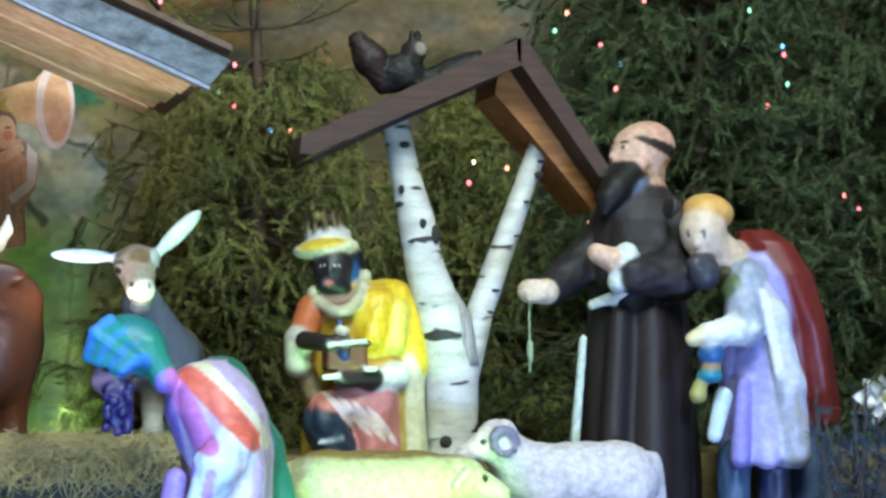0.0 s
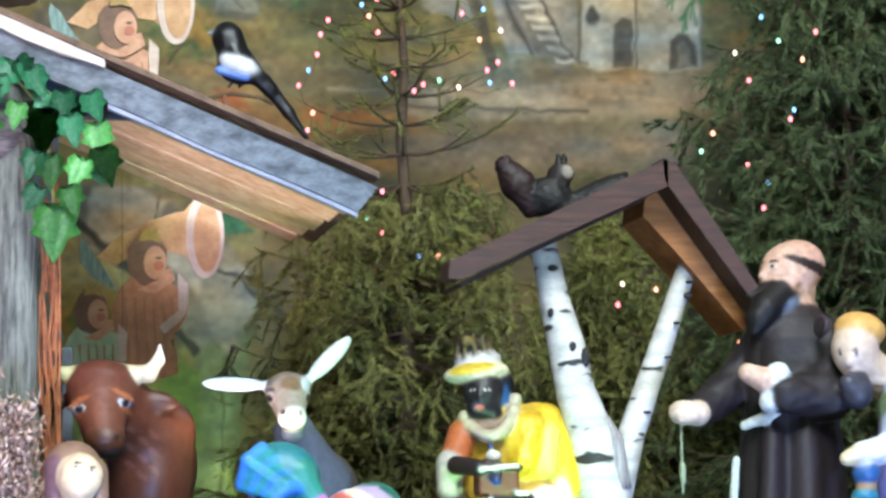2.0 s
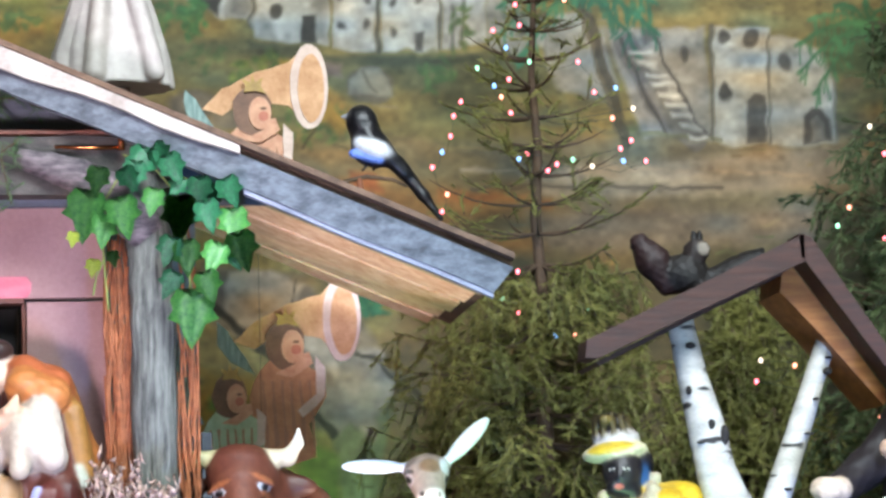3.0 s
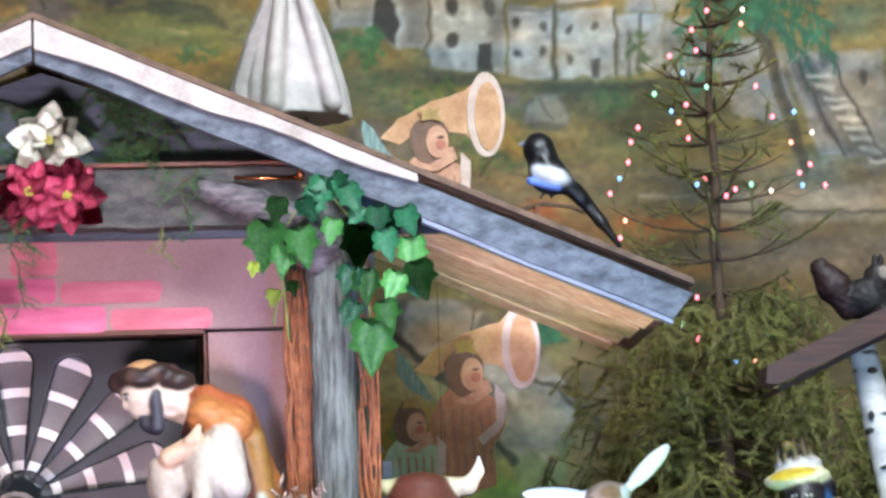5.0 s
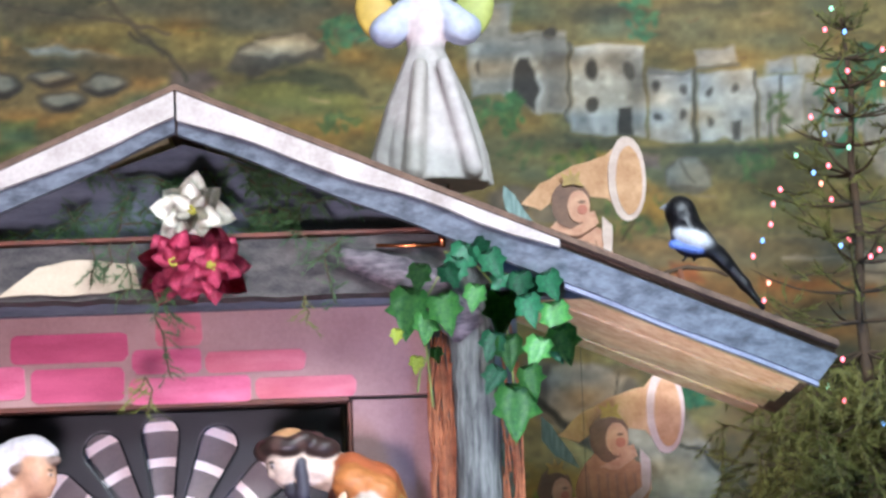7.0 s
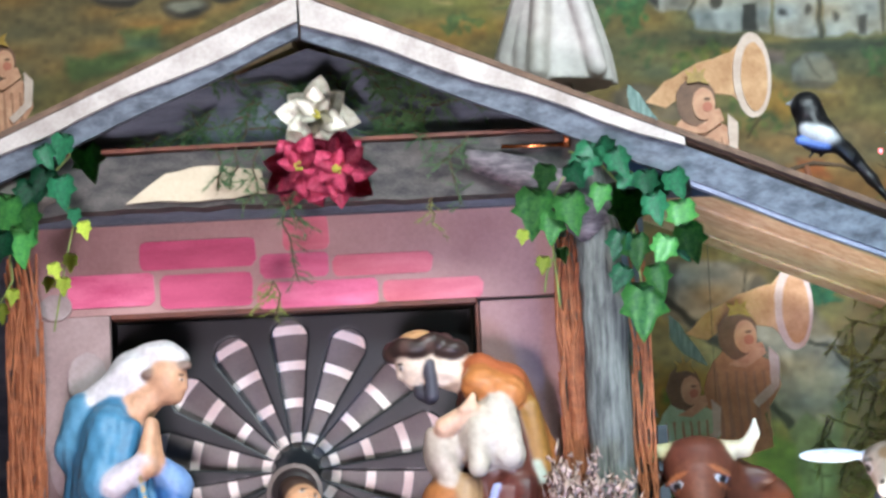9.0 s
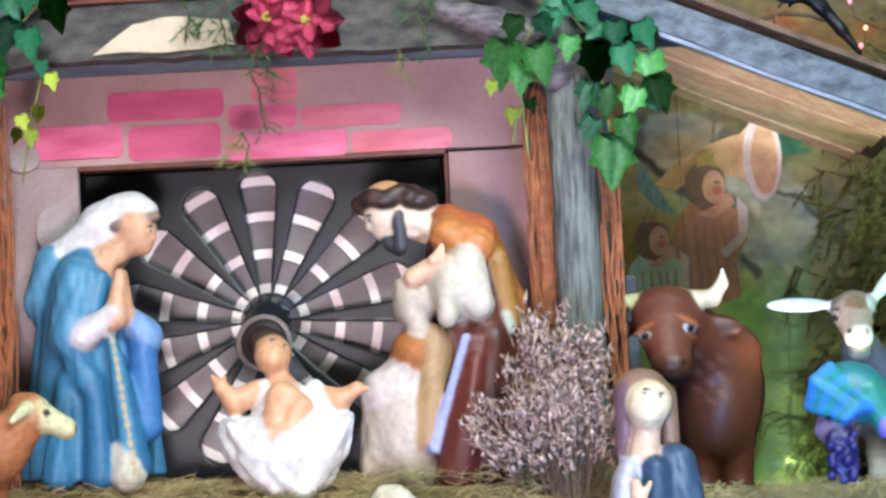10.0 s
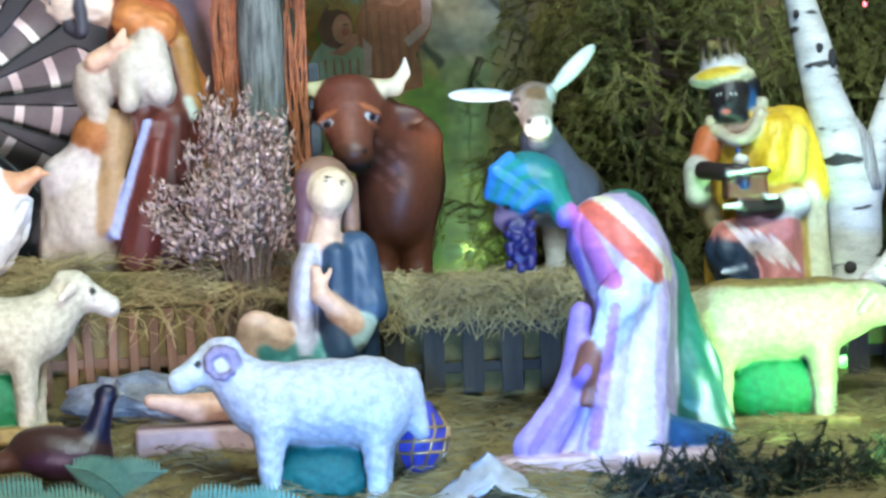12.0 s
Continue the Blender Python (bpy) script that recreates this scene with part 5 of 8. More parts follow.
f.cast("bowing_king_statue", (-0.38, -0.33, -0.11), (0.50, 0.27, 0.80), 0.0075, PLASTER, (1.01, 7.2, 1.045), 0,
       "painted plaster king bowing in blue turban and striped lilac cloak", "statue", "nativity figures")

# the dark king with crown and casket
f = Figure()
f.robe([(-0.047, 0.071, 0.030, 0.178, 0.170), (0.085, 0.072, 0.030, 0.175, 0.160), (0.216, 0.075, 0.020, 0.165, 0.150), (0.332, 0.066, 0.020, 0.163, 0.140), (0.414, 0.054, 0.010, 0.152, 0.120), (0.471, 0.046, 0.010, 0.134, 0.100), (0.513, 0.038, 0.010, 0.092, 0.070)], "d0a93a", 7, 0.035, 1.0)
f.limb((0.150, -0.020, 0.454), (0.197, -0.050, 0.281), 0.062, 0.060, "e2bb30", 0.03)
f.limb((0.095, -0.080, 0.444), (0.069, -0.120, 0.345), 0.045, 0.040, "dcb02c", 0.03)
f.limb((0.151, -0.090, 0.427), (0.135, -0.120, 0.328), 0.026, 0.030, "e8d060", 0.02)
f.limb((0.179, -0.070, 0.264), (0.188, -0.080, -0.029), 0.045, 0.050, "e2dcb4", 0.02)
f.limb((0.137, -0.110, 0.247), (0.141, -0.120, -0.028), 0.018, 0.024, "cfae5a", 0.02)
f.limb((0.212, -0.070, 0.247), (0.211, -0.080, -0.030), 0.014, 0.018, "dfe8dc", 0.02)
f.limb((-0.097, -0.040, 0.429), (-0.132, -0.090, 0.346), 0.042, 0.040, "c0683c", 0.02)
f.limb((-0.144, -0.100, 0.338), (-0.151, -0.120, 0.265), 0.042, 0.036, "c2beb4", 0.015)
f.limb((-0.121, -0.080, 0.249), (-0.099, -0.090, 0.184), 0.030, 0.030, "a08a62", 0.02)
for i in range(13):
    t = i / 12
    f.ball((-0.094 + 0.155 * t, -0.055 - 0.075 * math.sin(math.pi * t), 0.479 - 0.085 * math.sin(math.pi * t) ** 0.8 + 0.05 * t), 0.017, "b9aa90", k=0.014)
f.ball((-0.014, -0.040, 0.448), (0.066, 0.055, 0.040), "8a6a50", k=0.012)
f.limb((-0.014, -0.020, 0.454), (-0.020, -0.030, 0.503), 0.046, 0.044, "2a2022", 0.012)
face(f, (-0.035, -0.050, 0.556), 0.056, "241d20", (-0.35, -1, -0.18), None, eyes="0e0c0d")
f.ball((0.006, -0.010, 0.569), (0.060, 0.055, 0.058), "17131a", k=0.012)
f.ball((0.022, -0.045, 0.535), (0.022, 0.024, 0.042), "234a78", k=0.010)
f.limb((-0.068, -0.085, 0.500), (-0.012, -0.075, 0.489), 0.022, 0.024, "161318", 0.012)
f.dab((-0.057, -0.120, 0.502), (0.016, 0.03, 0.009), "b5564b")
f.ball((-0.048, -0.010, 0.607), (0.096, 0.088, 0.032), "e6dcb4", (0, -7, 0), 0.008)
f.dab((-0.079, -0.080, 0.616), (0.075, 0.06, 0.018), "d8b83a", (0, -7, 0))
f.dab((-0.100, -0.100, 0.628), 0.011, "b03030")
f.ball((-0.039, 0.000, 0.644), (0.068, 0.066, 0.028), "cfc6c0", (0, -7, 0), 0.008)
for i in range(11):
    a = math.tau * i / 11
    f.limb((-0.047 + 0.056 * math.cos(a), 0.052 * math.sin(a), 0.652), (-0.054 + 0.048 * math.cos(a), 0.046 * math.sin(a), 0.710 + 0.012 * math.sin(3 * a)), 0.010, 0.006, "5f4f2c", 0.006)
f.ball((-0.055, 0.000, 0.693), (0.048, 0.045, 0.030), "2a2020", k=0.008)
f.ball((-0.081, -0.050, 0.699), 0.016, "8a7440", k=0.006)
f.block((-0.029, -0.200, 0.292), (0.118, 0.09, 0.082), "6a3826", r=0.006)
f.block((-0.021, -0.205, 0.327), (0.125, 0.10, 0.016), "54291e", r=0.005)
f.limb((-0.082, -0.262, 0.321), (0.021, -0.262, 0.334), 0.007, 0.007, "dcdcd2", 0.003)
f.limb((-0.098, -0.250, 0.231), (-0.059, -0.250, 0.234), 0.009, 0.009, "dcdcd2", 0.003)
f.limb((0.023, -0.250, 0.253), (0.049, -0.250, 0.254), 0.009, 0.009, "dcdcd2", 0.003)
f.ball((-0.038, -0.250, 0.291), 0.012, "2a4f9a", k=0.003)
f.ball((-0.036, -0.200, 0.359), (0.024, 0.02, 0.020), "cdc4b4", k=0.006)
f.ball((-0.044, -0.200, 0.388), 0.009, "2f3f7a", k=0.004)
f.limb((-0.137, -0.170, 0.336), (-0.084, -0.235, 0.327), 0.028, 0.024, "2a1f20", 0.010)
for k in range(4):
    f.limb((-0.065, -0.235, 0.344 - 0.012 * k), (-0.024 - 0.004 * k, -0.255, 0.335 - 0.014 * k), 0.010, 0.008, "2a1f20", 0.005)
f.limb((-0.044, -0.235, 0.225), (0.053, -0.200, 0.228), 0.024, 0.028, "2a1f20", 0.010)
f.limb((0.066, -0.180, 0.228), (0.131, -0.140, 0.237), 0.030, 0.042, "e0d8cc", 0.010)
f.limb((0.068, -0.120, 0.175), (-0.071, -0.160, 0.136), 0.062, 0.055, "d08072", 0.03)
f.limb((0.066, -0.130, 0.151), (0.065, -0.130, -0.043), 0.066, 0.075, "cf7f78", 0.03)
for i in range(4):
    f.dab((-0.041 + 0.042 * i, -0.21, 0.138 - 0.016 * i), (0.012, 0.10, 0.075), "ecd2ca", (0, -40, 0))
f.limb((-0.079, -0.160, 0.104), (-0.045, -0.150, 0.007), 0.064, 0.060, "2b3a4e", 0.015)
f.limb((-0.106, -0.215, 0.044), (-0.040, -0.210, 0.059), 0.006, 0.006, "c8d0da", 0.004)
f.robe([(-0.407, 0.068, 0.040, 0.188, 0.170), (-0.014, 0.071, 0.030, 0.178, 0.170)], "b8763f", 8, 0.03)
f.cast("crowned_king_statue", (-0.27, -0.30, -0.12), (0.32, 0.22, 0.74), 0.0065, PLASTER, (1.51, 8.0, 1.435), 0,
       "painted plaster dark king kneeling with crown, yellow cape and casket", "statue", "nativity figures")

# the friar in a dark habit
f = Figure()
f.robe([(-0.170, -0.018, 0.000, 0.183, 0.190), (0.188, -0.014, 0.000, 0.179, 0.180), (0.401, -0.011, 0.000, 0.167, 0.160), (0.581, -0.008, 0.000, 0.154, 0.140), (0.696, -0.008, 0.000, 0.141, 0.125), (0.811, -0.006, 0.000, 0.141, 0.130), (0.926, -0.002, 0.000, 0.136, 0.125), (0.984, 0.000, 0.000, 0.112, 0.100), (1.017, 0.000, 0.000, 0.069, 0.060)], "241b1d", 7, 0.04, 0.5)
f.limb((0.009, 0.000, 1.001), (0.021, 0.000, 1.059), 0.070, 0.056, "c9a08c", 0.02)
f.ball((0.000, -0.010, 1.000), (0.080, 0.075, 0.030), "332628", k=0.02)
face(f, (-0.002, 0.000, 1.121), 0.082, "dcb09a", (-1, -0.35, 0.06))
f.ball((0.031, 0.010, 1.143), (0.080, 0.076, 0.074), "d8a590", k=0.02)
f.limb((-0.063, -0.040, 1.046), (-0.118, -0.080, 0.982), 0.044, 0.034, "120d0c", 0.02)
f.limb((-0.034, -0.060, 1.061), (-0.092, -0.080, 1.015), 0.030, 0.040, "120d0c", 0.02)
f.limb((-0.100, -0.050, 1.062), (-0.134, -0.050, 1.050), 0.018, 0.012, "120d0c", 0.010)
f.limb((-0.119, -0.080, 0.976), (-0.133, -0.090, 0.944), 0.032, 0.014, "120d0c", 0.02)
f.ball((-0.029, -0.050, 1.018), (0.040, 0.040, 0.020), "667086", (0, -30, 0), 0.010)
for i in range(40):
    a = math.tau * i / 40
    f.dab((0.001 + 0.092 * math.cos(a), 0.088 * math.sin(a), 1.157 - 0.036 * math.cos(a)), (0.020, 0.020, 0.017), "2c1b18")
f.ball((-0.009, -0.078, 1.093), (0.015, 0.010, 0.022), "e0b09c", k=0.006)
f.limb((0.083, -0.060, 0.923), (0.061, -0.150, 0.755), 0.062, 0.066, "2a2224", 0.03)
f.limb((0.061, -0.150, 0.755), (-0.077, -0.190, 0.761), 0.064, 0.056, "2a2224", 0.03)
f.limb((-0.096, -0.190, 0.817), (-0.124, -0.190, 0.737), 0.034, 0.030, "dfe4e0", 0.006)
f.limb((-0.140, -0.190, 0.801), (-0.183, -0.185, 0.820), 0.036, 0.028, "e0b8a0", 0.012)
f.limb((-0.096, 0.040, 0.895), (-0.207, 0.000, 0.769), 0.046, 0.052, "241c1e", 0.03)
f.limb((-0.207, 0.000, 0.769), (-0.292, -0.050, 0.716), 0.055, 0.046, "241c1e", 0.02)
f.limb((-0.308, -0.090, 0.712), (-0.356, -0.090, 0.715), 0.036, 0.034, "e6ccb4", 0.012)
for k in range(3):
    f.limb((-0.356 + 0.014 * k, -0.11, 0.737), (-0.363 + 0.014 * k, -0.115, 0.692), 0.011, 0.009, "e6ccb4", 0.006)
f.limb((-0.357, -0.090, 0.676), (-0.355, -0.090, 0.483), 0.005, 0.005, "9fae88", 0.004)
f.limb((-0.354, -0.090, 0.564), (-0.353, -0.090, 0.522), 0.009, 0.009, "a8b890", 0.004)
f.limb((-0.167, -0.080, 0.676), (-0.089, -0.145, 0.714), 0.015, 0.015, "e0e4d8", 0.004)
f.limb((0.042, -0.130, 0.707), (0.108, -0.070, 0.696), 0.015, 0.015, "a9b4d0", 0.004)
# hanging white cord; the green light on it is mixed into its paint
f.limb((-0.200, -0.100, 0.579), (-0.235, -0.130, 0.274), 0.012, 0.014, "ccd8cc", 0.004)
f.limb((-0.200, -0.100, 0.571), (-0.239, -0.110, 0.290), 0.008, 0.008, "a9c2a9", 0.004)
f.limb((-0.102, -0.130, 0.642), (-0.145, -0.170, 0.162), 0.022, 0.036, "2b2022", 0.05)
f.limb((-0.001, -0.130, 0.642), (-0.015, -0.180, 0.161), 0.022, 0.040, "2b2022", 0.05)
f.cast("friar_statue", (-0.40, -0.27, -0.01), (0.28, 0.22, 1.27), 0.0075, PLASTER_MATT, (2.355, 7.8, 1.195), 0,
       "painted plaster bearded friar in dark habit with white cord", "statue", "nativity figures")

# the old king in a red cape
f = Figure()
f.robe([(0.234, 0.023, 0.000, 0.110, 0.120), (0.392, 0.030, 0.000, 0.106, 0.120), (0.505, 0.023, 0.000, 0.106, 0.120), (0.650, 0.038, 0.000, 0.102, 0.120), (0.763, 0.040, 0.000, 0.094, 0.110), (0.828, 0.024, 0.000, 0.060, 0.080)], "a49ed6", 6, 0.045, 1.0)
f.robe([(0.341, 0.206, 0.050, 0.078, 0.130), (0.455, 0.182, 0.050, 0.086, 0.150), (0.618, 0.150, 0.040, 0.090, 0.160), (0.765, 0.104, 0.030, 0.093, 0.150), (0.862, 0.056, 0.030, 0.081, 0.120), (0.898, 0.031, 0.030, 0.047, 0.070)], "6f221e", 7, 0.045, 0.8, 0.015)
f.limb((-0.030, -0.090, 0.767), (0.035, -0.130, 0.646), 0.026, 0.036, "d3d4e2", 0.02)
f.limb((0.035, -0.130, 0.646), (0.074, -0.130, 0.455), 0.036, 0.045, "ccceE0".lower(), 0.03)
f.limb((0.074, -0.130, 0.455), (0.096, -0.120, 0.264), 0.045, 0.045, "c2c4dc", 0.03)
f.limb((-0.005, -0.150, 0.709), (0.033, -0.165, 0.486), 0.010, 0.014, "e6e8f0", 0.02)
f.limb((-0.028, 0.000, 0.795), (-0.102, -0.020, 0.843), 0.060, 0.055, "cdb49c", 0.02)
face(f, (-0.146, -0.040, 0.897), 0.066, "dcc2ac", (-0.55, -0.75, -0.48))
f.ball((-0.122, -0.020, 0.947), (0.074, 0.068, 0.052), "dba860", (0, 10, 0), 0.015)
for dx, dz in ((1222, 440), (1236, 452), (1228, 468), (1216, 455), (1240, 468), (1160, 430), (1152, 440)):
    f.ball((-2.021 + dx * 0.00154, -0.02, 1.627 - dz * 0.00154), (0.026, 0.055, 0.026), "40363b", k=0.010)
f.ball((-0.154, -0.075, 0.772), (0.046, 0.045, 0.050), "3c3b44", k=0.016)
f.ball((-0.184, -0.090, 0.794), (0.026, 0.03, 0.026), "45434c", k=0.012)
f.limb((-0.027, -0.080, 0.759), (-0.062, -0.140, 0.614), 0.050, 0.056, "9aa0b4", 0.02)
f.limb((-0.060, -0.150, 0.614), (-0.171, -0.170, 0.594), 0.046, 0.036, "e2e4e6", 0.015)
f.limb((-0.183, -0.170, 0.594), (-0.219, -0.170, 0.582), 0.030, 0.022, "e6d6ac", 0.01)
for k in range(3):
    f.limb((-0.162, -0.185, 0.605 - 0.014 * k), (-0.176, -0.18, 0.582 - 0.014 * k), 0.011, 0.009, "e6d6ac", 0.006)
f.ball((-0.164, -0.160, 0.543), (0.040, 0.040, 0.038), "2f5f96", k=0.006)
f.ball((-0.164, -0.160, 0.506), (0.030, 0.030, 0.014), "b08a56", k=0.006)
f.ball((-0.168, -0.160, 0.480), (0.038, 0.038, 0.022), "2d7f96", k=0.006)
f.limb((-0.195, -0.160, 0.456), (-0.203, -0.160, 0.428), 0.020, 0.026, "a8a060", 0.006)
f.ball((-0.075, -0.100, 0.719), (0.030, 0.04, 0.045), "5c6b4a", k=0.015)
f.limb((-0.116, -0.120, 0.424), (-0.142, -0.120, 0.314), 0.026, 0.022, "cfe0e8", 0.02)
f.limb((-0.050, -0.100, 0.456), (-0.072, -0.130, 0.250), 0.018, 0.028, "8f86cc", 0.03)
f.limb((0.017, -0.100, 0.455), (0.012, -0.130, 0.249), 0.018, 0.030, "b8b2e4", 0.03)
f.limb((-0.061, -0.050, 0.249), (-0.065, -0.050, -0.005), 0.048, 0.045, "3a4f6c", 0.02)
f.limb((0.060, -0.040, 0.247), (0.060, -0.040, -0.008), 0.050, 0.048, "2c3150", 0.02)
f.limb((0.178, 0.000, 0.326), (0.198, 0.000, -0.013), 0.050, 0.075, "4a5a7a", 0.03)
f.block((0.044, 0, -0.03), (0.46, 0.36, 0.08), "4c5a48")
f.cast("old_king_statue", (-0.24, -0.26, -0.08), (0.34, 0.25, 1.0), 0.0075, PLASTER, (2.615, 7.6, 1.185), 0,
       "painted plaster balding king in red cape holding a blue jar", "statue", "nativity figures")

# the small figure at the far end
f = Figure()
f.robe([(0.0, 0, 0, 0.13, 0.12), (0.42, 0, 0, 0.10, 0.09), (0.59, 0, 0, 0.075, 0.07), (0.67, 0, 0, 0.05, 0.05)], "8d2438", 6, 0.06, 1.0)
f.robe([(0.43, 0, 0, 0.105, 0.095), (0.62, 0, 0, 0.09, 0.08), (0.69, 0, 0, 0.05, 0.05)], "5a3270", 6, 0.05, 1.0)
face(f, (0, 0, 0.75), 0.05, "3c2a26", (-0.6, -1, 0), "1c1416")
f.limb((-0.08, -0.05, 0.59), (-0.10, -0.10, 0.47), 0.035, 0.03, "5a3270", 0.02)
f.ball((-0.10, -0.12, 0.46), 0.03, "cfc5b5", k=0.01)
f.cast("page_statue", (-0.16, -0.16, -0.01), (0.16, 0.14, 0.86), 0.007, PLASTER, (3.37, 7.9, 1.45), 0,
       "painted plaster page in purple coat and red skirt", "statue", "nativity figures")

# the ox
f = Figure(False)
OX = "5e3324"
f.ball((0.188, 0.420, 0.334), (0.122, 0.38, 0.175), OX, k=0.04)
f.ball((0.142, 0.140, 0.278), (0.118, 0.14, 0.185), OX, k=0.05)
f.limb((0.149, 0.140, 0.421), (0.032, -0.010, 0.508), 0.125, 0.095, OX, 0.05)
f.ball((0.203, 0.300, 0.450), (0.085, 0.25, 0.06), OX, k=0.04)
f.ball((-0.002, -0.050, 0.541), (0.098, 0.080, 0.085), "66382a", k=0.03)
f.ball((0.002, -0.040, 0.594), (0.078, 0.055, 0.036), "5a2f22", k=0.025)
f.limb((-0.003, -0.090, 0.493), (0.003, -0.170, 0.408), 0.078, 0.056, "6f4030", 0.03)
f.ball((0.004, -0.190, 0.398), (0.056, 0.042, 0.036), "57301f", k=0.015)
f.ball((0.018, -0.180, 0.365), (0.040, 0.036, 0.024), "1c1412", k=0.010)
for ex, ez, q in ((-0.069, 0.485, -1), (0.062, 0.502, 1)):
    f.ball((ex, -0.115, ez + 0.016), (0.036, 0.020, 0.010), "7d4a38", (0, q * 22, 0), 0.010)
    f.dab((ex, -0.14, ez), (0.022, 0.07, 0.011), "c8ccd6", (0, q * 18, 0)), f.dab((ex + 0.003, -0.14, ez), (0.011, 0.07, 0.012), "16181f")
    f.dab((ex, -0.13, ez + 0.026), (0.040, 0.06, 0.008), "a0603e", (0, q * 22, 0)), f.dab((ex + q * 0.012, -0.13, ez - 0.024), (0.030, 0.06, 0.007), "9a5a3c", (0, q * 25, 0))
f.dab((-0.027, -0.240, 0.404), 0.010, "1a0f0c"), f.dab((0.036, -0.230, 0.404), 0.010, "1a0f0c")
f.dab((-0.008, -0.170, 0.449), (0.022, 0.06, 0.060), "7d4c3a")
f.ball((0.157, -0.020, 0.512), (0.070, 0.020, 0.032), "4a281d", (0, 8, 0), 0.02)
f.ball((-0.133, -0.010, 0.510), (0.044, 0.020, 0.028), "42241b", (0, -14, 0), 0.02)
f.limb((0.077, -0.040, 0.590), (0.137, -0.050, 0.590), 0.028, 0.024, "d2c8a8", 0.010)
f.limb((0.137, -0.050, 0.590), (0.167, -0.050, 0.631), 0.024, 0.017, "dcd4bc", 0.012)
f.limb((0.167, -0.050, 0.631), (0.171, -0.050, 0.674), 0.017, 0.006, "e2dcd0", 0.010)
f.limb((-0.071, -0.040, 0.589), (-0.130, -0.050, 0.591), 0.028, 0.022, "bcb88c", 0.010)
f.limb((-0.130, -0.050, 0.591), (-0.172, -0.050, 0.618), 0.022, 0.008, "c4c096", 0.010)
for lx, ly in ((0.194, 0.13), (0.091, 0.12), (0.235, 0.66), (0.120, 0.66)):
    f.limb((lx, ly, 0.24), (lx, ly, 0.12), 0.062, 0.044, OX, 0.03)
    f.limb((lx, ly, 0.12), (lx, ly - 0.01, 0.0), 0.042, 0.050, "5e3422", 0.02)
# chest highlights, painted as lighter brown streaks
for i in range(9):
    f.dab((0.120 + 0.040 * math.sin(i * 2.1), 0.0, 0.297 + 0.017 * i), (0.020, 0.12, 0.009), "74463a", (0, 40, 0))
f.cast("ox_statue", (-0.30, -0.29, -0.01), (0.44, 0.82, 0.72), 0.0075, PLASTER, (0.385, 8.15, 1.462), 0,
       "painted plaster brown ox with pale horns", "statue", "nativity animals")

# the donkey
f = Figure(False)
DK = "6f665f"
f.ball((0.136, 0.420, 0.242), (0.13, 0.34, 0.15), DK, k=0.03)
f.limb((0.088, 0.130, 0.274), (0.023, 0.020, 0.428), 0.115, 0.062, "626a78", 0.05)
f.ball((0.002, -0.030, 0.548), (0.066, 0.062, 0.058), "84776c", k=0.02)
f.limb((-0.002, -0.060, 0.533), (-0.003, -0.130, 0.473), 0.060, 0.042, "9a8e88", 0.02)
f.ball((0.001, -0.145, 0.462), (0.040, 0.034, 0.038), "e2e2e6", k=0.014)
f.ball((0.006, -0.110, 0.420), (0.036, 0.036, 0.026), "6d7890", k=0.012)
f.limb((-0.028, -0.155, 0.431), (0.022, -0.155, 0.432), 0.006, 0.006, "4a4046", 0.004)
for ex, q in ((-0.065, -1), (0.059, 1)):
    f.dab((ex, -0.08, 0.522), (0.020, 0.05, 0.022), "b9b0b4"), f.dab((ex, -0.09, 0.522), (0.013, 0.06, 0.014), "15110f")
    f.dab((ex, -0.08, 0.549), (0.022, 0.05, 0.008), "4a4440")
f.dab((-0.030, -0.180, 0.480), (0.008, 0.04, 0.010), "3a3436"), f.dab((0.021, -0.180, 0.476), (0.008, 0.04, 0.010), "8a8088")
f.dab((0.002, -0.080, 0.559), (0.036, 0.05, 0.030), "77604c")
f.dab((0.049, -0.070, 0.566), (0.018, 0.05, 0.026), "c2cad8")
f.ball((-0.159, -0.020, 0.570), (0.098, 0.016, 0.022), "b6c6da", (0, 2, 0), 0.02)
f.dab((-0.137, -0.040, 0.575), (0.07, 0.03, 0.008), "8f9cd0", (0, 2, 0))
f.ball((0.127, -0.020, 0.643), (0.096, 0.016, 0.026), "d2dfe6", (0, -45, 0), 0.02)
for lx, ly in ((-0.029, 0.10), (0.066, 0.12), (0.024, 0.64), (0.151, 0.64)):
    f.limb((lx, ly, 0.26), (lx, ly, 0.12), 0.045, 0.032, DK, 0.03)
    f.limb((lx, ly, 0.12), (lx, ly, 0.0), 0.030, 0.034, "c2bcb4", 0.02)
f.cast("donkey_statue", (-0.30, -0.22, -0.01), (0.32, 0.80, 0.76), 0.007, PLASTER, (0.95, 8.35, 1.462), 0,
       "painted plaster grey donkey with spread white ears", "statue", "nativity animals")


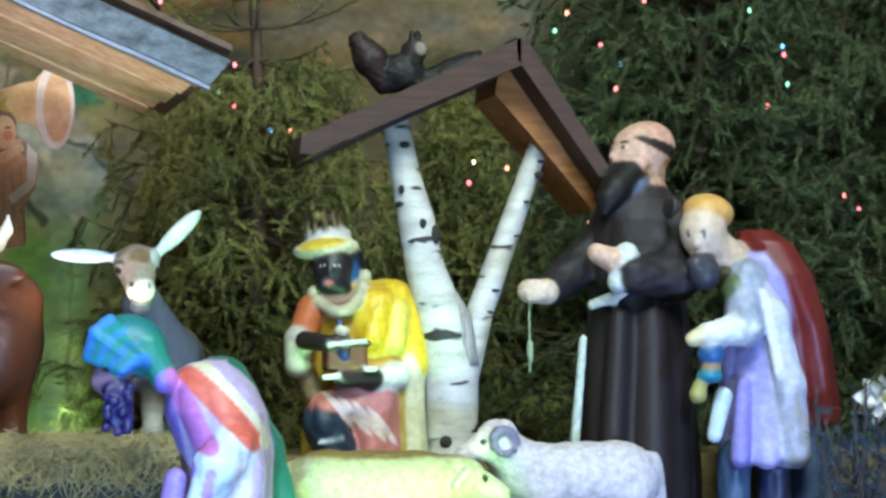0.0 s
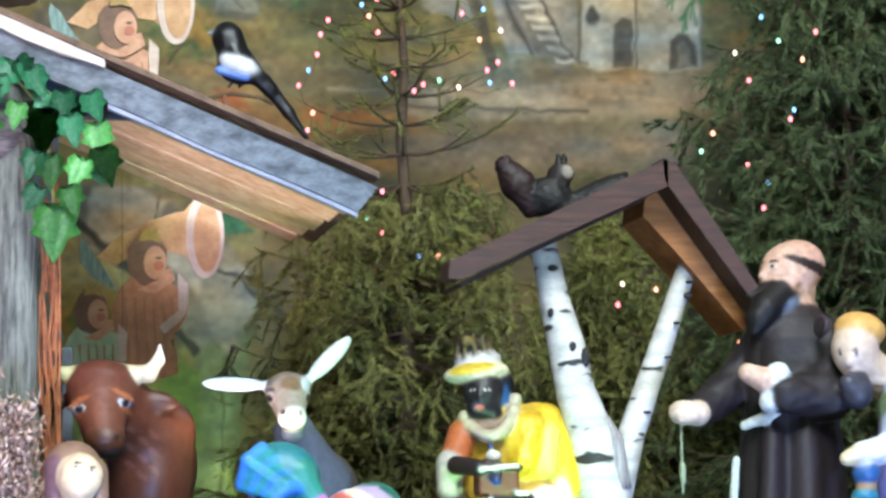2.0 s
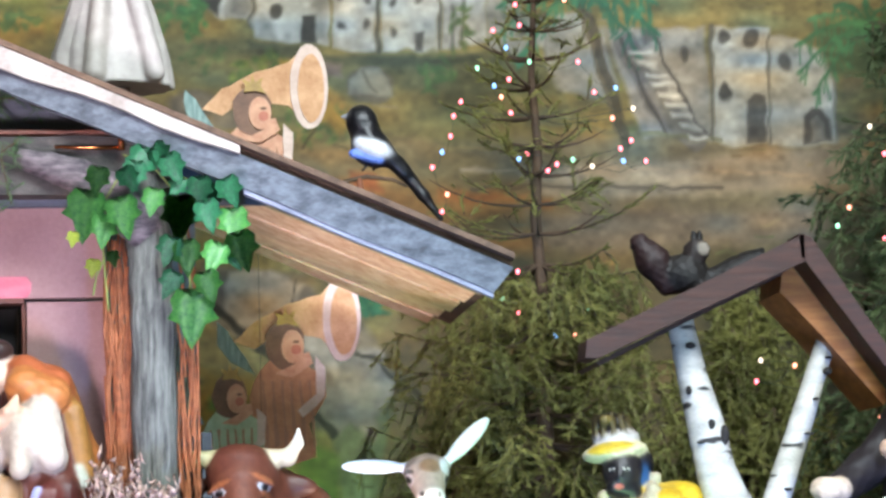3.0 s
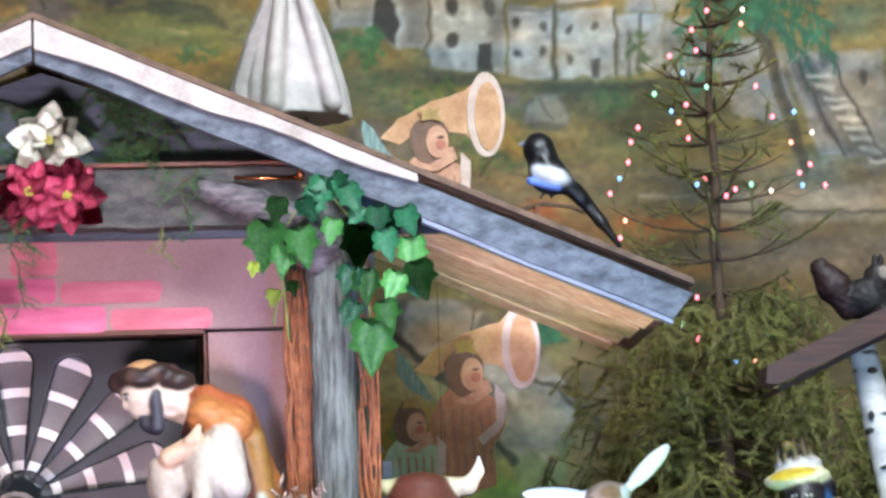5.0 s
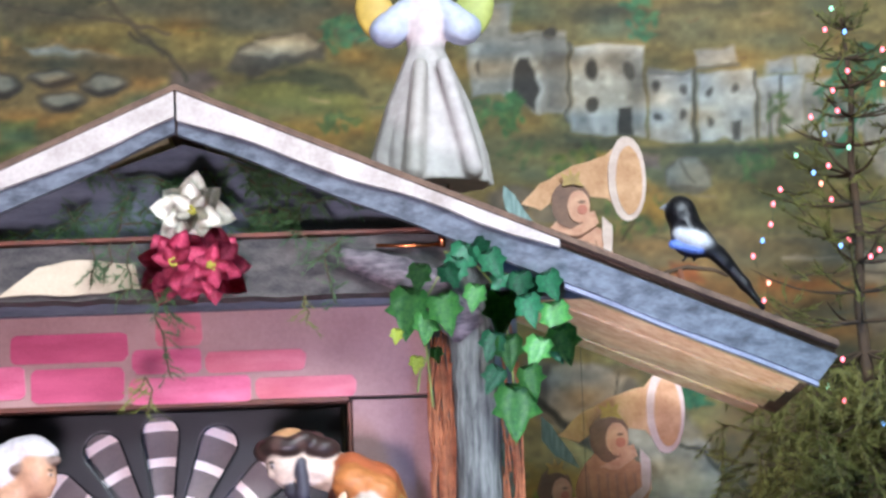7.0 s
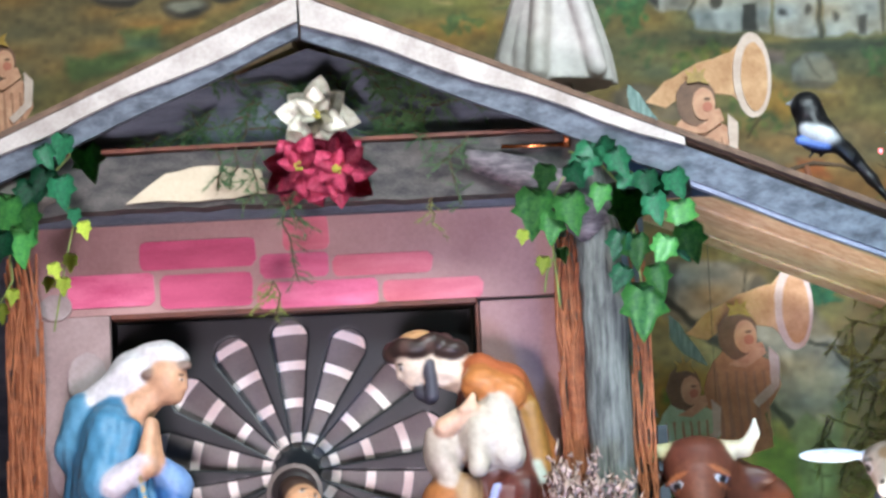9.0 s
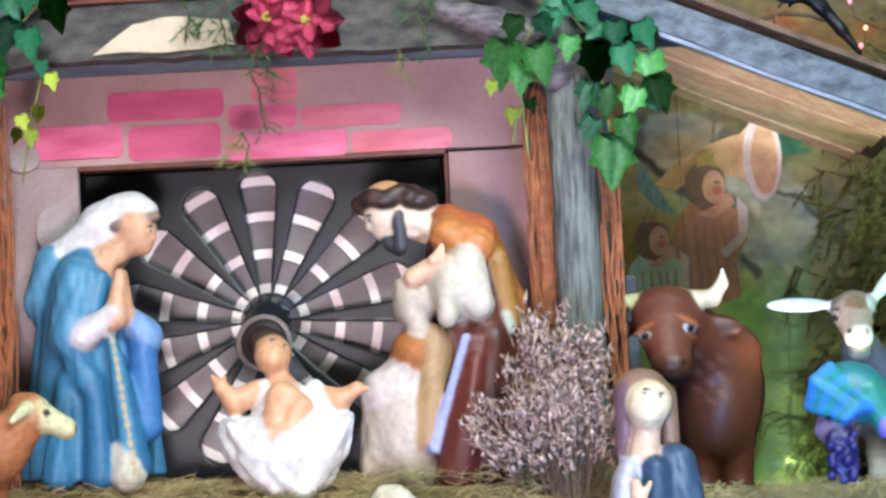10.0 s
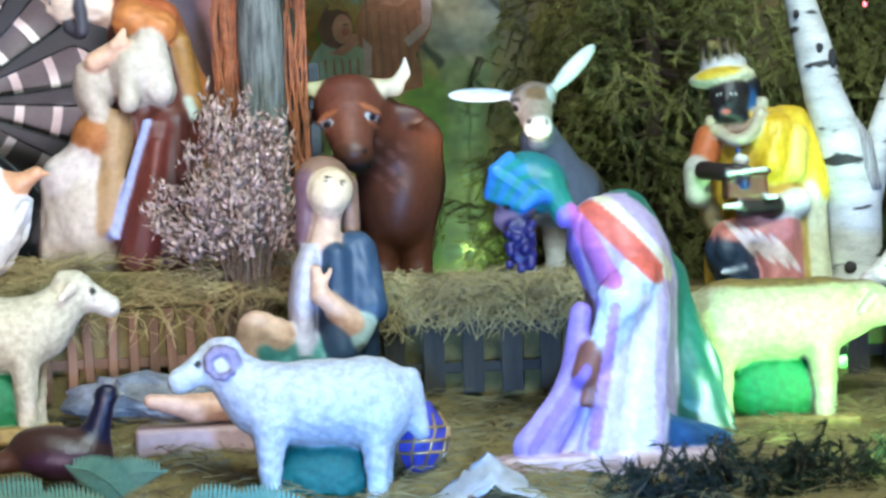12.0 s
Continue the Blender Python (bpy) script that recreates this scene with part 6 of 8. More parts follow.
def sheep(name, place, turn, wool, head, label, horns=False, size=1.0, green="1f7a45", low=0.0, back=None):
    """A standing sheep on a painted base, looking along -x."""
    f = Figure(False)
    f.ball((0.0, 0, 0.27), (0.235, 0.115, 0.115), wool, k=0.03)
    f.ball((0.13, 0, 0.26), (0.115, 0.11, 0.125), wool, k=0.03)
    f.limb((-0.16, 0, 0.29), (-0.27, -0.01, 0.38 - low), 0.088, 0.058, wool, 0.05)
    f.limb((-0.28, -0.01, 0.385 - low), (-0.37, -0.02, 0.345 - low), 0.053, 0.032, head, 0.015)
    f.ball((-0.375, -0.02, 0.335 - low), (0.03, 0.028, 0.026), head, k=0.01)
    f.dab((-0.40, -0.02, 0.34 - low), 0.014, "35302e")
    f.ball((-0.255, -0.01, 0.42 - low), (0.05, 0.045, 0.035), wool, k=0.02)
    for q in (-1, 1):
        f.dab((-0.325, -0.018 + q * 0.042, 0.388 - low), 0.012, "201c1a")
        if horns:
            for i in range(9):
                a = 0.7 * i
                f.ball((-0.262 + 0.036 * math.cos(a), -0.01 + q * (0.05 + 0.003 * i), 0.385 + 0.036 * math.sin(a)), 0.017 - 0.001 * i, "857c98", k=0.014)
        else:
            f.limb((-0.27, q * 0.045, 0.405 - low), (-0.235, q * 0.085, 0.37 - low), 0.018, 0.012, head, 0.01)
    for x, y in ((-0.14, -0.055), (-0.12, 0.055), (0.14, -0.055), (0.16, 0.055)):
        f.limb((x, y, 0.22), (x - 0.005, y, 0.10), 0.05, 0.032, wool, 0.03)
        f.limb((x - 0.005, y, 0.10), (x - 0.005, y, 0.0), 0.028, 0.03, head, 0.015)
    f.limb((0.235, 0, 0.32), (0.26, 0, 0.18), 0.03, 0.024, wool, 0.03)
    f.ball((0.0, 0.01, 0.07), (0.14, 0.05, 0.10), green, k=0.01)
    if back:
        f.dab((0.0, 0, 0.41), (0.32, 0.13, 0.06), back)
    f.block((0, 0, -0.025), (0.44, 0.22, 0.05), "a58a4e")
    ob = f.cast(name, (-0.44, -0.17, -0.06), (0.30, 0.17, 0.47), 0.0065, PLASTER_MATT, place, turn, label, "statue", "nativity animals", 0.0014, 85)
    ob.scale = (size,) * 3
    return ob


sheep("ram_statue", (0.235, 6.9, 0.965), 0, "bfc0c9", "c2cad0", "painted plaster white ram with curled lilac horns", True, 0.93, "14635c")
sheep("sheep_statue", (-0.62, 7.3, 1.165), 180, "c9c1a6", "d6cbb4", "painted plaster cream sheep with raised head", False, 0.88)
sheep("sheep_statue", (1.47, 7.4, 1.098), 174, "b5b08a", "c9c4a4", "painted plaster yellowish sheep on a grassy base", False, 0.96, "1f7a45", 0.085, "8a7440")
sheep("ram_statue", (2.10, 7.55, 1.13), 4, "d6ccd0", "dccfc8", "painted plaster white ram with small curled horns", True, 0.92)
sheep("lamb_statue", (-1.62, 7.55, 1.44), 178, "b5744a", "d6d6a8", "painted plaster pale-faced lamb with russet fleece", False, 0.92)


# ---- straw, fence and plants ----
STRAW = mat("straw", "6f6240", "a89768", 0.7, 9.0, bump=0.0, spec=0.3)


def strands(name, n, place, length, width, material, label, category, spread=1.0):
    """Loose bent stalks, as one heap; place() gives each one's middle and its lean."""
    v, q = [], []
    for i in range(n):
        c, tilt = place()
        a = random.uniform(0, math.tau)
        d = Vector((math.cos(a), math.sin(a) * spread, random.uniform(-tilt, tilt))).normalized()
        L = length * random.uniform(0.5, 1.4)
        bend = Vector((random.uniform(-1, 1), random.uniform(-1, 1), random.uniform(-1, 1))) * L * 0.16
        side = d.cross(Vector((random.uniform(-0.4, 0.4), -1, random.uniform(-0.4, 0.4)))).normalized() * width * random.uniform(0.6, 1.3)
        k = len(v)
        for s in (-0.5, 0.0, 0.5):
            p = Vector(c) + d * L * s + bend * (1 - 4 * s * s)
            v += [tuple(p - side), tuple(p + side)]
        q += [(k, k + 1, k + 3, k + 2), (k + 2, k + 3, k + 5, k + 4)]
    ob = quick_mesh(name, v, q, material)
    return tagged(ob, label, category, "", "stuff")


def on_shelf():
    x = random.uniform(-1.9, 1.22)
    y = random.uniform(7.62, 7.85)
    return (x, y, 1.455 + 0.05 * random.random() + (0.05 * random.random() if x < 0 else 0)), 0.5


strands("hay_on_ledge", 4600, on_shelf, 0.12, 0.0011, STRAW, "loose dry hay along the fence ledge", "hay")


def hanging():
    x = random.uniform(-1.3, 1.22)
    if x < 0.3 and random.random() < 0.6:
        x = random.uniform(0.3, 1.22)
    return (x, random.uniform(7.60, 7.70), random.uniform(1.37, 1.47)), 1.6


strands("hay_over_fence", 1300, hanging, 0.11, 0.0011, STRAW, "dry hay hanging over the fence", "hay")


def on_ground():
    x, y = random.uniform(-1.2, 2.2), random.uniform(6.6, 7.68)
    return (x, y, front_height(x, y) + random.uniform(0.0, 0.02)), 0.25


strands("straw_on_ground", 5200, on_ground, 0.12, 0.0012, mat("straw_dull", "584e34", "85764c", 0.8, 9.0, bump=0.0), "trodden straw on the stage ground", "straw")


def in_hut():
    x, y = random.uniform(-1.75, 0.2), random.uniform(7.75, 8.3)
    return (x, y, 1.56 + random.uniform(0, 0.03)), 0.4


strands("hay_in_hut", 2200, in_hut, 0.12, 0.0011, STRAW, "golden hay on the hut platform", "hay")

PICKET = mat("dark_picket", "2a2723", "3f3a33", 0.75, 8.0, bump=0.4, stretch=(3, 3, 0.6), spread=0.4)
PICKET_R = mat("brown_picket", "5a4030", "7a5a44", 0.75, 8.0, bump=0.4, stretch=(3, 3, 0.6), spread=0.4)
fence = thing("picket_fence", (0.0, 7.70, 1.18), "low dark picket fence along the straw ledge", "fence")
for i in range(17):
    x, h = 0.36 + 0.108 * i, random.uniform(0.22, 0.25)
    bm = slab(bmesh.new(), [(x - 0.029, 0), (x + 0.029, 0), (x + 0.029, h - 0.02), (x, h), (x - 0.029, h - 0.02)], -0.01, 0.008)
    part("picket", bm, PICKET, fence)
for z in (0.07, 0.18):
    part("rail", box(bmesh.new(), (1.2, 0.02, z), (1.85, 0.018, 0.03), 0.003), PICKET, fence)
fence2 = thing("picket_fence", (0.0, 7.72, 1.20), "low brown fence of narrow slats under hay", "fence")
for i in range(26):
    x, h = -1.15 + 0.056 * i + random.uniform(-0.008, 0.008), random.uniform(0.22, 0.28)
    bm = box(bmesh.new(), (x, 0, h / 2), (0.026, 0.014, h), 0.003, Matrix.Rotation(random.uniform(-0.05, 0.05), 4, "Y"))
    part("slat", bm, PICKET_R, fence2)
part("rail", box(bmesh.new(), (-0.45, 0.016, 0.10), (1.5, 0.014, 0.03), 0.003), PICKET_R, fence2)

# dried flower bush
BUSH = mat("dried_flower", "846a60", "c2a89a", 0.8, 40.0, bump=0.0)
bush = thing("dried_bush", (0.04, 7.68, 1.44), "dried mauve-brown flower bush beside the post", "bush")
stems, buds = bmesh.new(), []
for i in range(95):
    a, s = random.uniform(0, math.tau), random.random() ** 0.6
    top = Vector((0.02 + 0.29 * s * math.cos(a), 0.14 * s * math.sin(a), 0.10 + 0.50 * (1 - 0.75 * s) * random.uniform(0.5, 1.0) + 0.10 * random.random()))
    if random.random() < 0.3:
        top = Vector((0.05 + random.uniform(-0.13, 0.10), random.uniform(-0.06, 0.06), random.uniform(0.38, 0.62)))
    root = Vector((0.03 + random.uniform(-0.05, 0.05), random.uniform(-0.03, 0.03), -0.10))
    mid = root.lerp(top, 0.55) + Vector((0, 0, 0.05))
    tube(stems, [root, mid, top], [0.0025, 0.002, 0.001], 3, 0, False)
    for k in range(50):
        t = random.uniform(0.3, 1.0)
        p = (mid.lerp(top, (t - 0.3) / 0.7)) + Vector([random.gauss(0, 0.015) for _ in range(3)])
        buds.append((p, random.uniform(0.007, 0.015), (top - mid).normalized() * 1.6 + Vector([random.gauss(0, 0.7) for _ in range(3)])))
part("stem", stems, mat("dry_stem", "5a4636", "7d6650", 0.8, 30, bump=0), bush)["kind"] = "stuff"
v, q = [], []
for p, r, way in buds:
    k = len(v)
    w = [Vector([random.uniform(-1, 1) for _ in range(3)]).normalized() for _ in range(4)]
    v += [tuple(p + (d + way * (0.9 if n == 0 else -0.2)) * r * random.uniform(0.7, 1.1)) for n, d in enumerate(w)]
    q += [(k, k + 1, k + 2), (k, k + 2, k + 3), (k, k + 3, k + 1), (k + 1, k + 3, k + 2)]
quick_mesh("blossom", v, q, BUSH, bush)["kind"] = "stuff"

# ---- spruces ----
NEEDLE = mat("spruce_needles", "2e3a1a", "8a8648", 0.6, 3.0, bump=0.0, spec=0.25)
NEEDLE_D = mat("spruce_needles_dark", "24331d", "5c6a44", 0.6, 2.6, bump=0.0, spec=0.25)
SPRUCE_BARK = mat("spruce_bark", "33271d", "54412f", 0.85, 14.0, bump=0.7)


def needle_mesh(name, segs, per, size, material, parent, width=0.075, seed=1):
    """Needles on all sides of many twig pieces, as one mesh."""
    rng = np.random.default_rng(seed)
    s = np.array([(*a, *b) for a, b in segs], float)
    a, d = s[:, :3], s[:, 3:] - s[:, :3]
    n = np.maximum(2, (np.linalg.norm(d, axis=1) / per).astype(int))
    i = np.repeat(np.arange(len(s)), n)
    dn = (d / (np.linalg.norm(d, axis=1, keepdims=True) + 1e-9))[i]
    p = a[i] + d[i] * rng.random((len(i), 1))
    r = rng.normal(size=(len(i), 3))
    r -= dn * (r * dn).sum(1, keepdims=True)
    r /= np.linalg.norm(r, axis=1, keepdims=True)
    w = r * 0.6 + dn * 1.2
    w /= np.linalg.norm(w, axis=1, keepdims=True)
    side = np.cross(w, rng.normal(size=w.shape))
    side *= size * width / np.linalg.norm(side, axis=1, keepdims=True)
    tip = p + w * size * rng.uniform(0.7, 1.25, (len(i), 1))
    v = np.stack([p - side, p + side, tip], 1).reshape(-1, 3)
    return quick_mesh(name, v, np.arange(len(v)).reshape(-1, 3), material, parent)


def spruce(place, height, radius, label, whorls, per_whorl, twigs, material, bare=0.0, low=0.05, tip=0.12):
    """A spruce: tapered trunk, drooping limbs in whorls, side twigs set with needles; bare: the upper share that stays thin."""
    tree = thing("spruce_tree", place, label, "tree", "spruces")
    wood = tube(bmesh.new(), [(0.01 * math.sin(3 * i), 0.01 * math.cos(2 * i), height * i / 10) for i in range(11)], [0.035 * (1 - 0.9 * i / 10) + 0.003 for i in range(11)], 8, 0.08)
    segs = []
    for wI in range(whorls):
        t = low + (0.985 - low) * wI / (whorls - 1)
        z = height * t
        thin = t > 1 - bare
        L0 = radius * (1 - t) ** 0.8 + tip * 0.5
        for k in range(per_whorl if not thin else max(3, per_whorl - 2)):
            a = math.tau * (k + random.random() * 0.7) / per_whorl + wI * 1.1
            L = L0 * random.uniform(0.65, 1.1)
            rise = random.uniform(0.05, 0.35) if thin else random.uniform(-0.25, 0.15)
            pts = [Vector((0, 0, z))]
            for s in range(1, 6):
                f = s / 5
                pts.append(Vector((math.cos(a) * L * f, math.sin(a) * L * f * 0.8, z + L * (rise * f + 0.12 * f * f - 0.10 * math.sin(2.5 * f)))))
            tube(wood, pts, [0.008 * (1 - 0.8 * i / 5) * (0.6 + radius * 0.5) for i in range(6)], 4, 0, False)
            if not thin or random.random() < 0.6:
                segs.extend(zip(pts[1:], pts[2:]))
            if thin:
                for s in range(2):
                    f = random.uniform(0.4, 0.95)
                    p = pts[0].lerp(pts[-1], f)
                    e = p + Vector((random.uniform(-0.09, 0.09), random.uniform(-0.05, 0.05), random.uniform(0.0, 0.08)))
                    tube(wood, [p, e], [0.003, 0.0015], 3, 0, False)
                    segs.append((p, e))
                continue
            for s in range(twigs):
                f = random.uniform(0.15, 1.0)
                i = min(4, int(f * 5))
                p = pts[i].lerp(pts[i + 1], f * 5 - i)
                side = random.choice((-1, 1))
                ang = a + side * random.uniform(0.5, 1.1)
                l = L * random.uniform(0.18, 0.45) * (1.15 - f * 0.6)
                m = p + Vector((math.cos(ang) * l * 0.5, math.sin(ang) * l * 0.5, random.uniform(-0.08, 0.0)))
                e = p + Vector((math.cos(ang) * l, math.sin(ang) * l, random.uniform(-0.22, -0.03)))
                tube(wood, [p, m, e], [0.0035, 0.0025, 0.0015], 3, 0, False)
                segs.extend(((p, m), (m, e)))
                for _ in range(2):
                    b0 = p.lerp(e, random.uniform(0.2, 0.8))
                    segs.append((b0, b0 + Vector((random.uniform(-0.09, 0.09), random.uniform(-0.07, 0.07), random.uniform(-0.07, 0.02)))))
    part("trunk", wood, SPRUCE_BARK, tree)
    needle_mesh("crown", segs, 0.0038, 0.034, material, tree, 0.085, whorls)
    return tree


spruce((1.49, 9.45, 1.42), 2.52, 0.70, "young spruce with thin top, strung with fairy lights", 24, 8, 10, NEEDLE, bare=0.46)
spruce((1.26, 9.8, 1.42), 0.95, 0.36, "small spruce behind the donkey", 12, 7, 8, NEEDLE)
spruce((2.25, 9.65, 1.42), 1.30, 0.62, "spruce behind the birch fork", 15, 7, 9, NEEDLE)
spruce((3.05, 9.35, 1.42), 2.95, 0.95, "tall dark spruce strung with fairy lights", 26, 9, 11, NEEDLE_D)
spruce((3.85, 9.2, 1.42), 2.7, 0.85, "tall dark spruce at the stage end", 22, 9, 10, NEEDLE_D)

# ---- fairy lights ----
BULBS = {"r": ("ff7080", 4.0), "o": ("ffa080", 3.6), "g": ("98ffd0", 2.2), "b": ("70b8ff", 2.6), "w": ("fff0d8", 2.2)}
for k, g in BULBS.items():
    mat("bulb_" + k, "705a58", "806a68", 0.3, 5, bump=0, glow=g)
WIRE = mat("green_wire", "16221a", "1f2d22", 0.5, 20, bump=0)


def light_string(spots, colours, y, label):
    """Bulbs on one thin wire, in order of height."""
    order = sorted(spots, key=lambda s: -s[1])
    s0 = order[0]
    string = thing("light_string", (s0[0], y, s0[1]), label, "string lights", "fairy lights")
    pts = [Vector((x - s0[0], random.uniform(-0.05, 0.05), z - s0[1])) for x, z in order]
    wire = bmesh.new()
    for a, b in zip(pts, pts[1:]):
        m = a.lerp(b, 0.5) + Vector((0, 0, -0.03))
        tube(wire, [a + Vector((0, 0.008, 0)), m, b + Vector((0, 0.008, 0))], 0.0012, 3, 0, False)
    part("wire", wire, WIRE, string)
    for i, p in enumerate(pts):
        bm = bmesh.new()
        bmesh.ops.create_icosphere(bm, subdivisions=2, radius=0.0068, matrix=Matrix.Translation(p) @ Matrix.Diagonal((1, 1, 1.35, 1)))
        part("bulb", bm, MATS["bulb_" + colours[i % len(colours)]], string, smooth=True)


light_string([(1.39, 2.73), (1.34, 2.64), (1.39, 2.59), (1.63, 2.60), (1.51, 2.51), (1.58, 2.51), (1.16, 3.0), (1.14, 2.94), (1.11, 3.09), (1.15, 3.15), (1.17, 3.19), (1.19, 3.27), (1.21, 3.31), (1.28, 3.44), (1.33, 3.37), (1.36, 3.34), (1.38, 3.39)],
             "grborrrbrorrg", 9.3, "red, blue and white fairy lights on a spruce")
light_string([(1.38, 3.27), (1.44, 3.14), (1.41, 3.12), (1.5, 3.07), (1.54, 3.1), (1.6, 3.12), (1.66, 3.09), (1.75, 3.36), (1.8, 3.28), (1.73, 3.25), (1.8, 3.18), (1.76, 3.15), (1.76, 3.1), (1.84, 3.1), (1.68, 3.35), (1.46, 3.46), (1.63, 3.46),
              (1.43, 3.95), (1.4, 3.87), (1.46, 3.85), (1.46, 3.71), (1.41, 3.65), (1.43, 3.59), (1.38, 3.51), (1.33, 3.56), (1.59, 3.79), (1.59, 3.72), (1.59, 3.68)], "grbrwrorrrb", 9.3, "mixed fairy lights in the thin spruce top")
light_string([(2.15, 2.39), (2.13, 2.32), (2.26, 2.37), (2.34, 2.44), (2.54, 2.25), (2.54, 2.19), (2.64, 2.28), (2.59, 2.79), (2.66, 2.73), (2.63, 2.64), (2.48, 2.9), (2.42, 2.83), (2.73, 2.94), (2.76, 2.98), (2.86, 3.56), (2.79, 3.44), (2.72, 3.42), (2.65, 3.38), (2.66, 3.3), (2.72, 3.22), (2.54, 3.16), (2.59, 3.07), (2.79, 3.15), (2.83, 3.24)],
             "rogrbrgworb", 9.0, "mixed fairy lights between the spruces")
light_string([(3.11, 2.92), (3.2, 2.79), (3.2, 2.76), (3.24, 2.67), (3.16, 2.59), (3.43, 2.29), (3.5, 2.25), (3.65, 2.29), (3.69, 2.35), (3.71, 2.9), (3.70, 2.83), (3.68, 2.62), (3.71, 2.55), (3.72, 2.46)], "gorbrgorr", 8.95, "red and green fairy lights on the dark spruce")

# ---- the birch fork and its little roof ----


def birch_bark():
    m = mat("birch_bark", "99948a", "cfcabf", 0.6, 8.0, bump=0.3, stretch=(1, 1, 3))
    n, l = m.node_tree.nodes, m.node_tree.links
    b = n["Principled BSDF"]
    old = b.inputs["Base Color"].links[0].from_socket
    co, mp, no, ramp, mix = (n.new("ShaderNode" + q) for q in ("TexCoord", "Mapping", "TexNoise", "ValToRGB", "MixRGB"))
    mp.inputs["Scale"].default_value = (7, 7, 26)
    no.inputs["Scale"].default_value, no.inputs["Detail"].default_value = 1.0, 2
    ramp.color_ramp.elements[0].position, ramp.color_ramp.elements[1].position = 0.61, 0.66
    l.new(co.outputs["Object"], mp.inputs[0]), l.new(mp.outputs[0], no.inputs[0]), l.new(no.outputs[0], ramp.inputs[0])
    l.new(ramp.outputs[0], mix.inputs[0]), l.new(old, mix.inputs[1])
    mix.inputs[2].default_value = rgb("2a2622")
    l.new(mix.outputs[0], b.inputs["Base Color"])
    return m


BIRCH = birch_bark()
KNOT = mat("birch_knot", "1c1917", "36302b", 0.8, 30)
birch = thing("birch_fork", (1.825, 7.95, 1.18), "forked white birch trunk with black bark marks", "tree trunk")


def stem(pts, radii):
    fine, rr = [], []
    for i in range(len(pts) - 1):
        for k in range(6):
            fine.append(Vector(pts[i]).lerp(Vector(pts[i + 1]), k / 6)), rr.append(radii[i] + (radii[i + 1] - radii[i]) * k / 6)
    return tube(bmesh.new(), fine + [Vector(pts[-1])], rr + [radii[-1]], 18, 0.02)


part("trunk", stem([(-0.005, 0, 0), (0.0, 0, 0.3), (0.0, 0, 0.5), (-0.03, 0, 0.66), (-0.075, 0, 0.80), (-0.10, 0, 0.93), (-0.135, 0.0, 1.08), (-0.165, 0.0, 1.245)], [0.082, 0.075, 0.082, 0.07, 0.058, 0.054, 0.044, 0.038]), BIRCH, birch)
part("limb", stem([(0.04, 0.0, 0.50), (0.09, 0.01, 0.68), (0.175, 0.02, 0.90), (0.24, 0.02, 1.08), (0.285, 0.02, 1.21)], [0.045, 0.04, 0.036, 0.031, 0.027]), BIRCH, birch)
part("torn_bark", stem([(0.03, -0.02, 0.52), (0.025, -0.03, 0.66), (0.0, -0.02, 0.74)], [0.05, 0.03, 0.008]), mat("torn_bark", "6a625c", "a39c98", 0.8, 25, bump=0.5, stretch=(4, 4, 0.5)), birch, "torn grey bark in the fork")
for x, z, w, h in ((-0.145, 1.16, 0.016, 0.010), (-0.155, 1.03, 0.009, 0.014), (-0.095, 0.93, 0.016, 0.022), (-0.125, 0.88, 0.013, 0.005), (-0.055, 0.90, 0.014, 0.03), (0.20, 0.90, 0.016, 0.004), (0.225, 1.0, 0.010, 0.005), (0.262, 1.08, 0.014, 0.012), (0.268, 1.12, 0.012, 0.005), (0.13, 0.74, 0.014, 0.005), (0.29, 1.195, 0.014, 0.006), (0.0, 0.45, 0.03, 0.005), (-0.03, 0.30, 0.02, 0.02), (0.03, 0.22, 0.02, 0.012)):
    bm = bmesh.new()
    base = 0.055 if x < -0.05 else (0.035 if x > 0.05 else 0.078)
    bmesh.ops.create_icosphere(bm, subdivisions=2, radius=1, matrix=Matrix.Translation((x, -base + 0.012, z)) @ Matrix.Diagonal((w, 0.014, h, 1)))
    part("knot", bm, KNOT, birch, smooth=True)

REDWOOD = mat("dark_red_plank", "2a1715", "45261f", 0.6, 9.0, bump=0.3, stretch=(1, 2, 8))
ORANGEWOOD = mat("orange_plank", "8a5128", "b5763f", 0.6, 7.0, bump=0.3, stretch=(1, 2, 8))
gable = thing("birch_shelter", (1.978, 7.86, 2.63), "dark red plank gable resting on the birch fork", "roof frame")
part("left_plank", slab(bmesh.new(), [(0.01, 0.01), (-0.63, -0.285), (-0.635, -0.335), (-0.60, -0.338), (0.01, -0.07)], -0.12, 0.02), REDWOOD, gable)
part("right_plank", slab(bmesh.new(), [(-0.005, 0.01), (0.03, 0.0), (0.295, -0.40), (0.272, -0.432), (0.0, -0.055)], -0.12, 0.02), REDWOOD, gable)
part("soffit", slab(bmesh.new(), [(-0.02, -0.06), (0.012, -0.07), (0.285, -0.45), (0.262, -0.475), (0.08, -0.26), (-0.03, -0.14)], 0.03, 0.30), ORANGEWOOD, gable, "orange-brown underside plank")
part("soffit", slab(bmesh.new(), [(-0.02, -0.075), (-0.58, -0.335), (-0.57, -0.345), (-0.02, -0.09)], 0.03, 0.34), REDWOOD, gable)


# ---- ivy, flowers and greenery on the hut ----


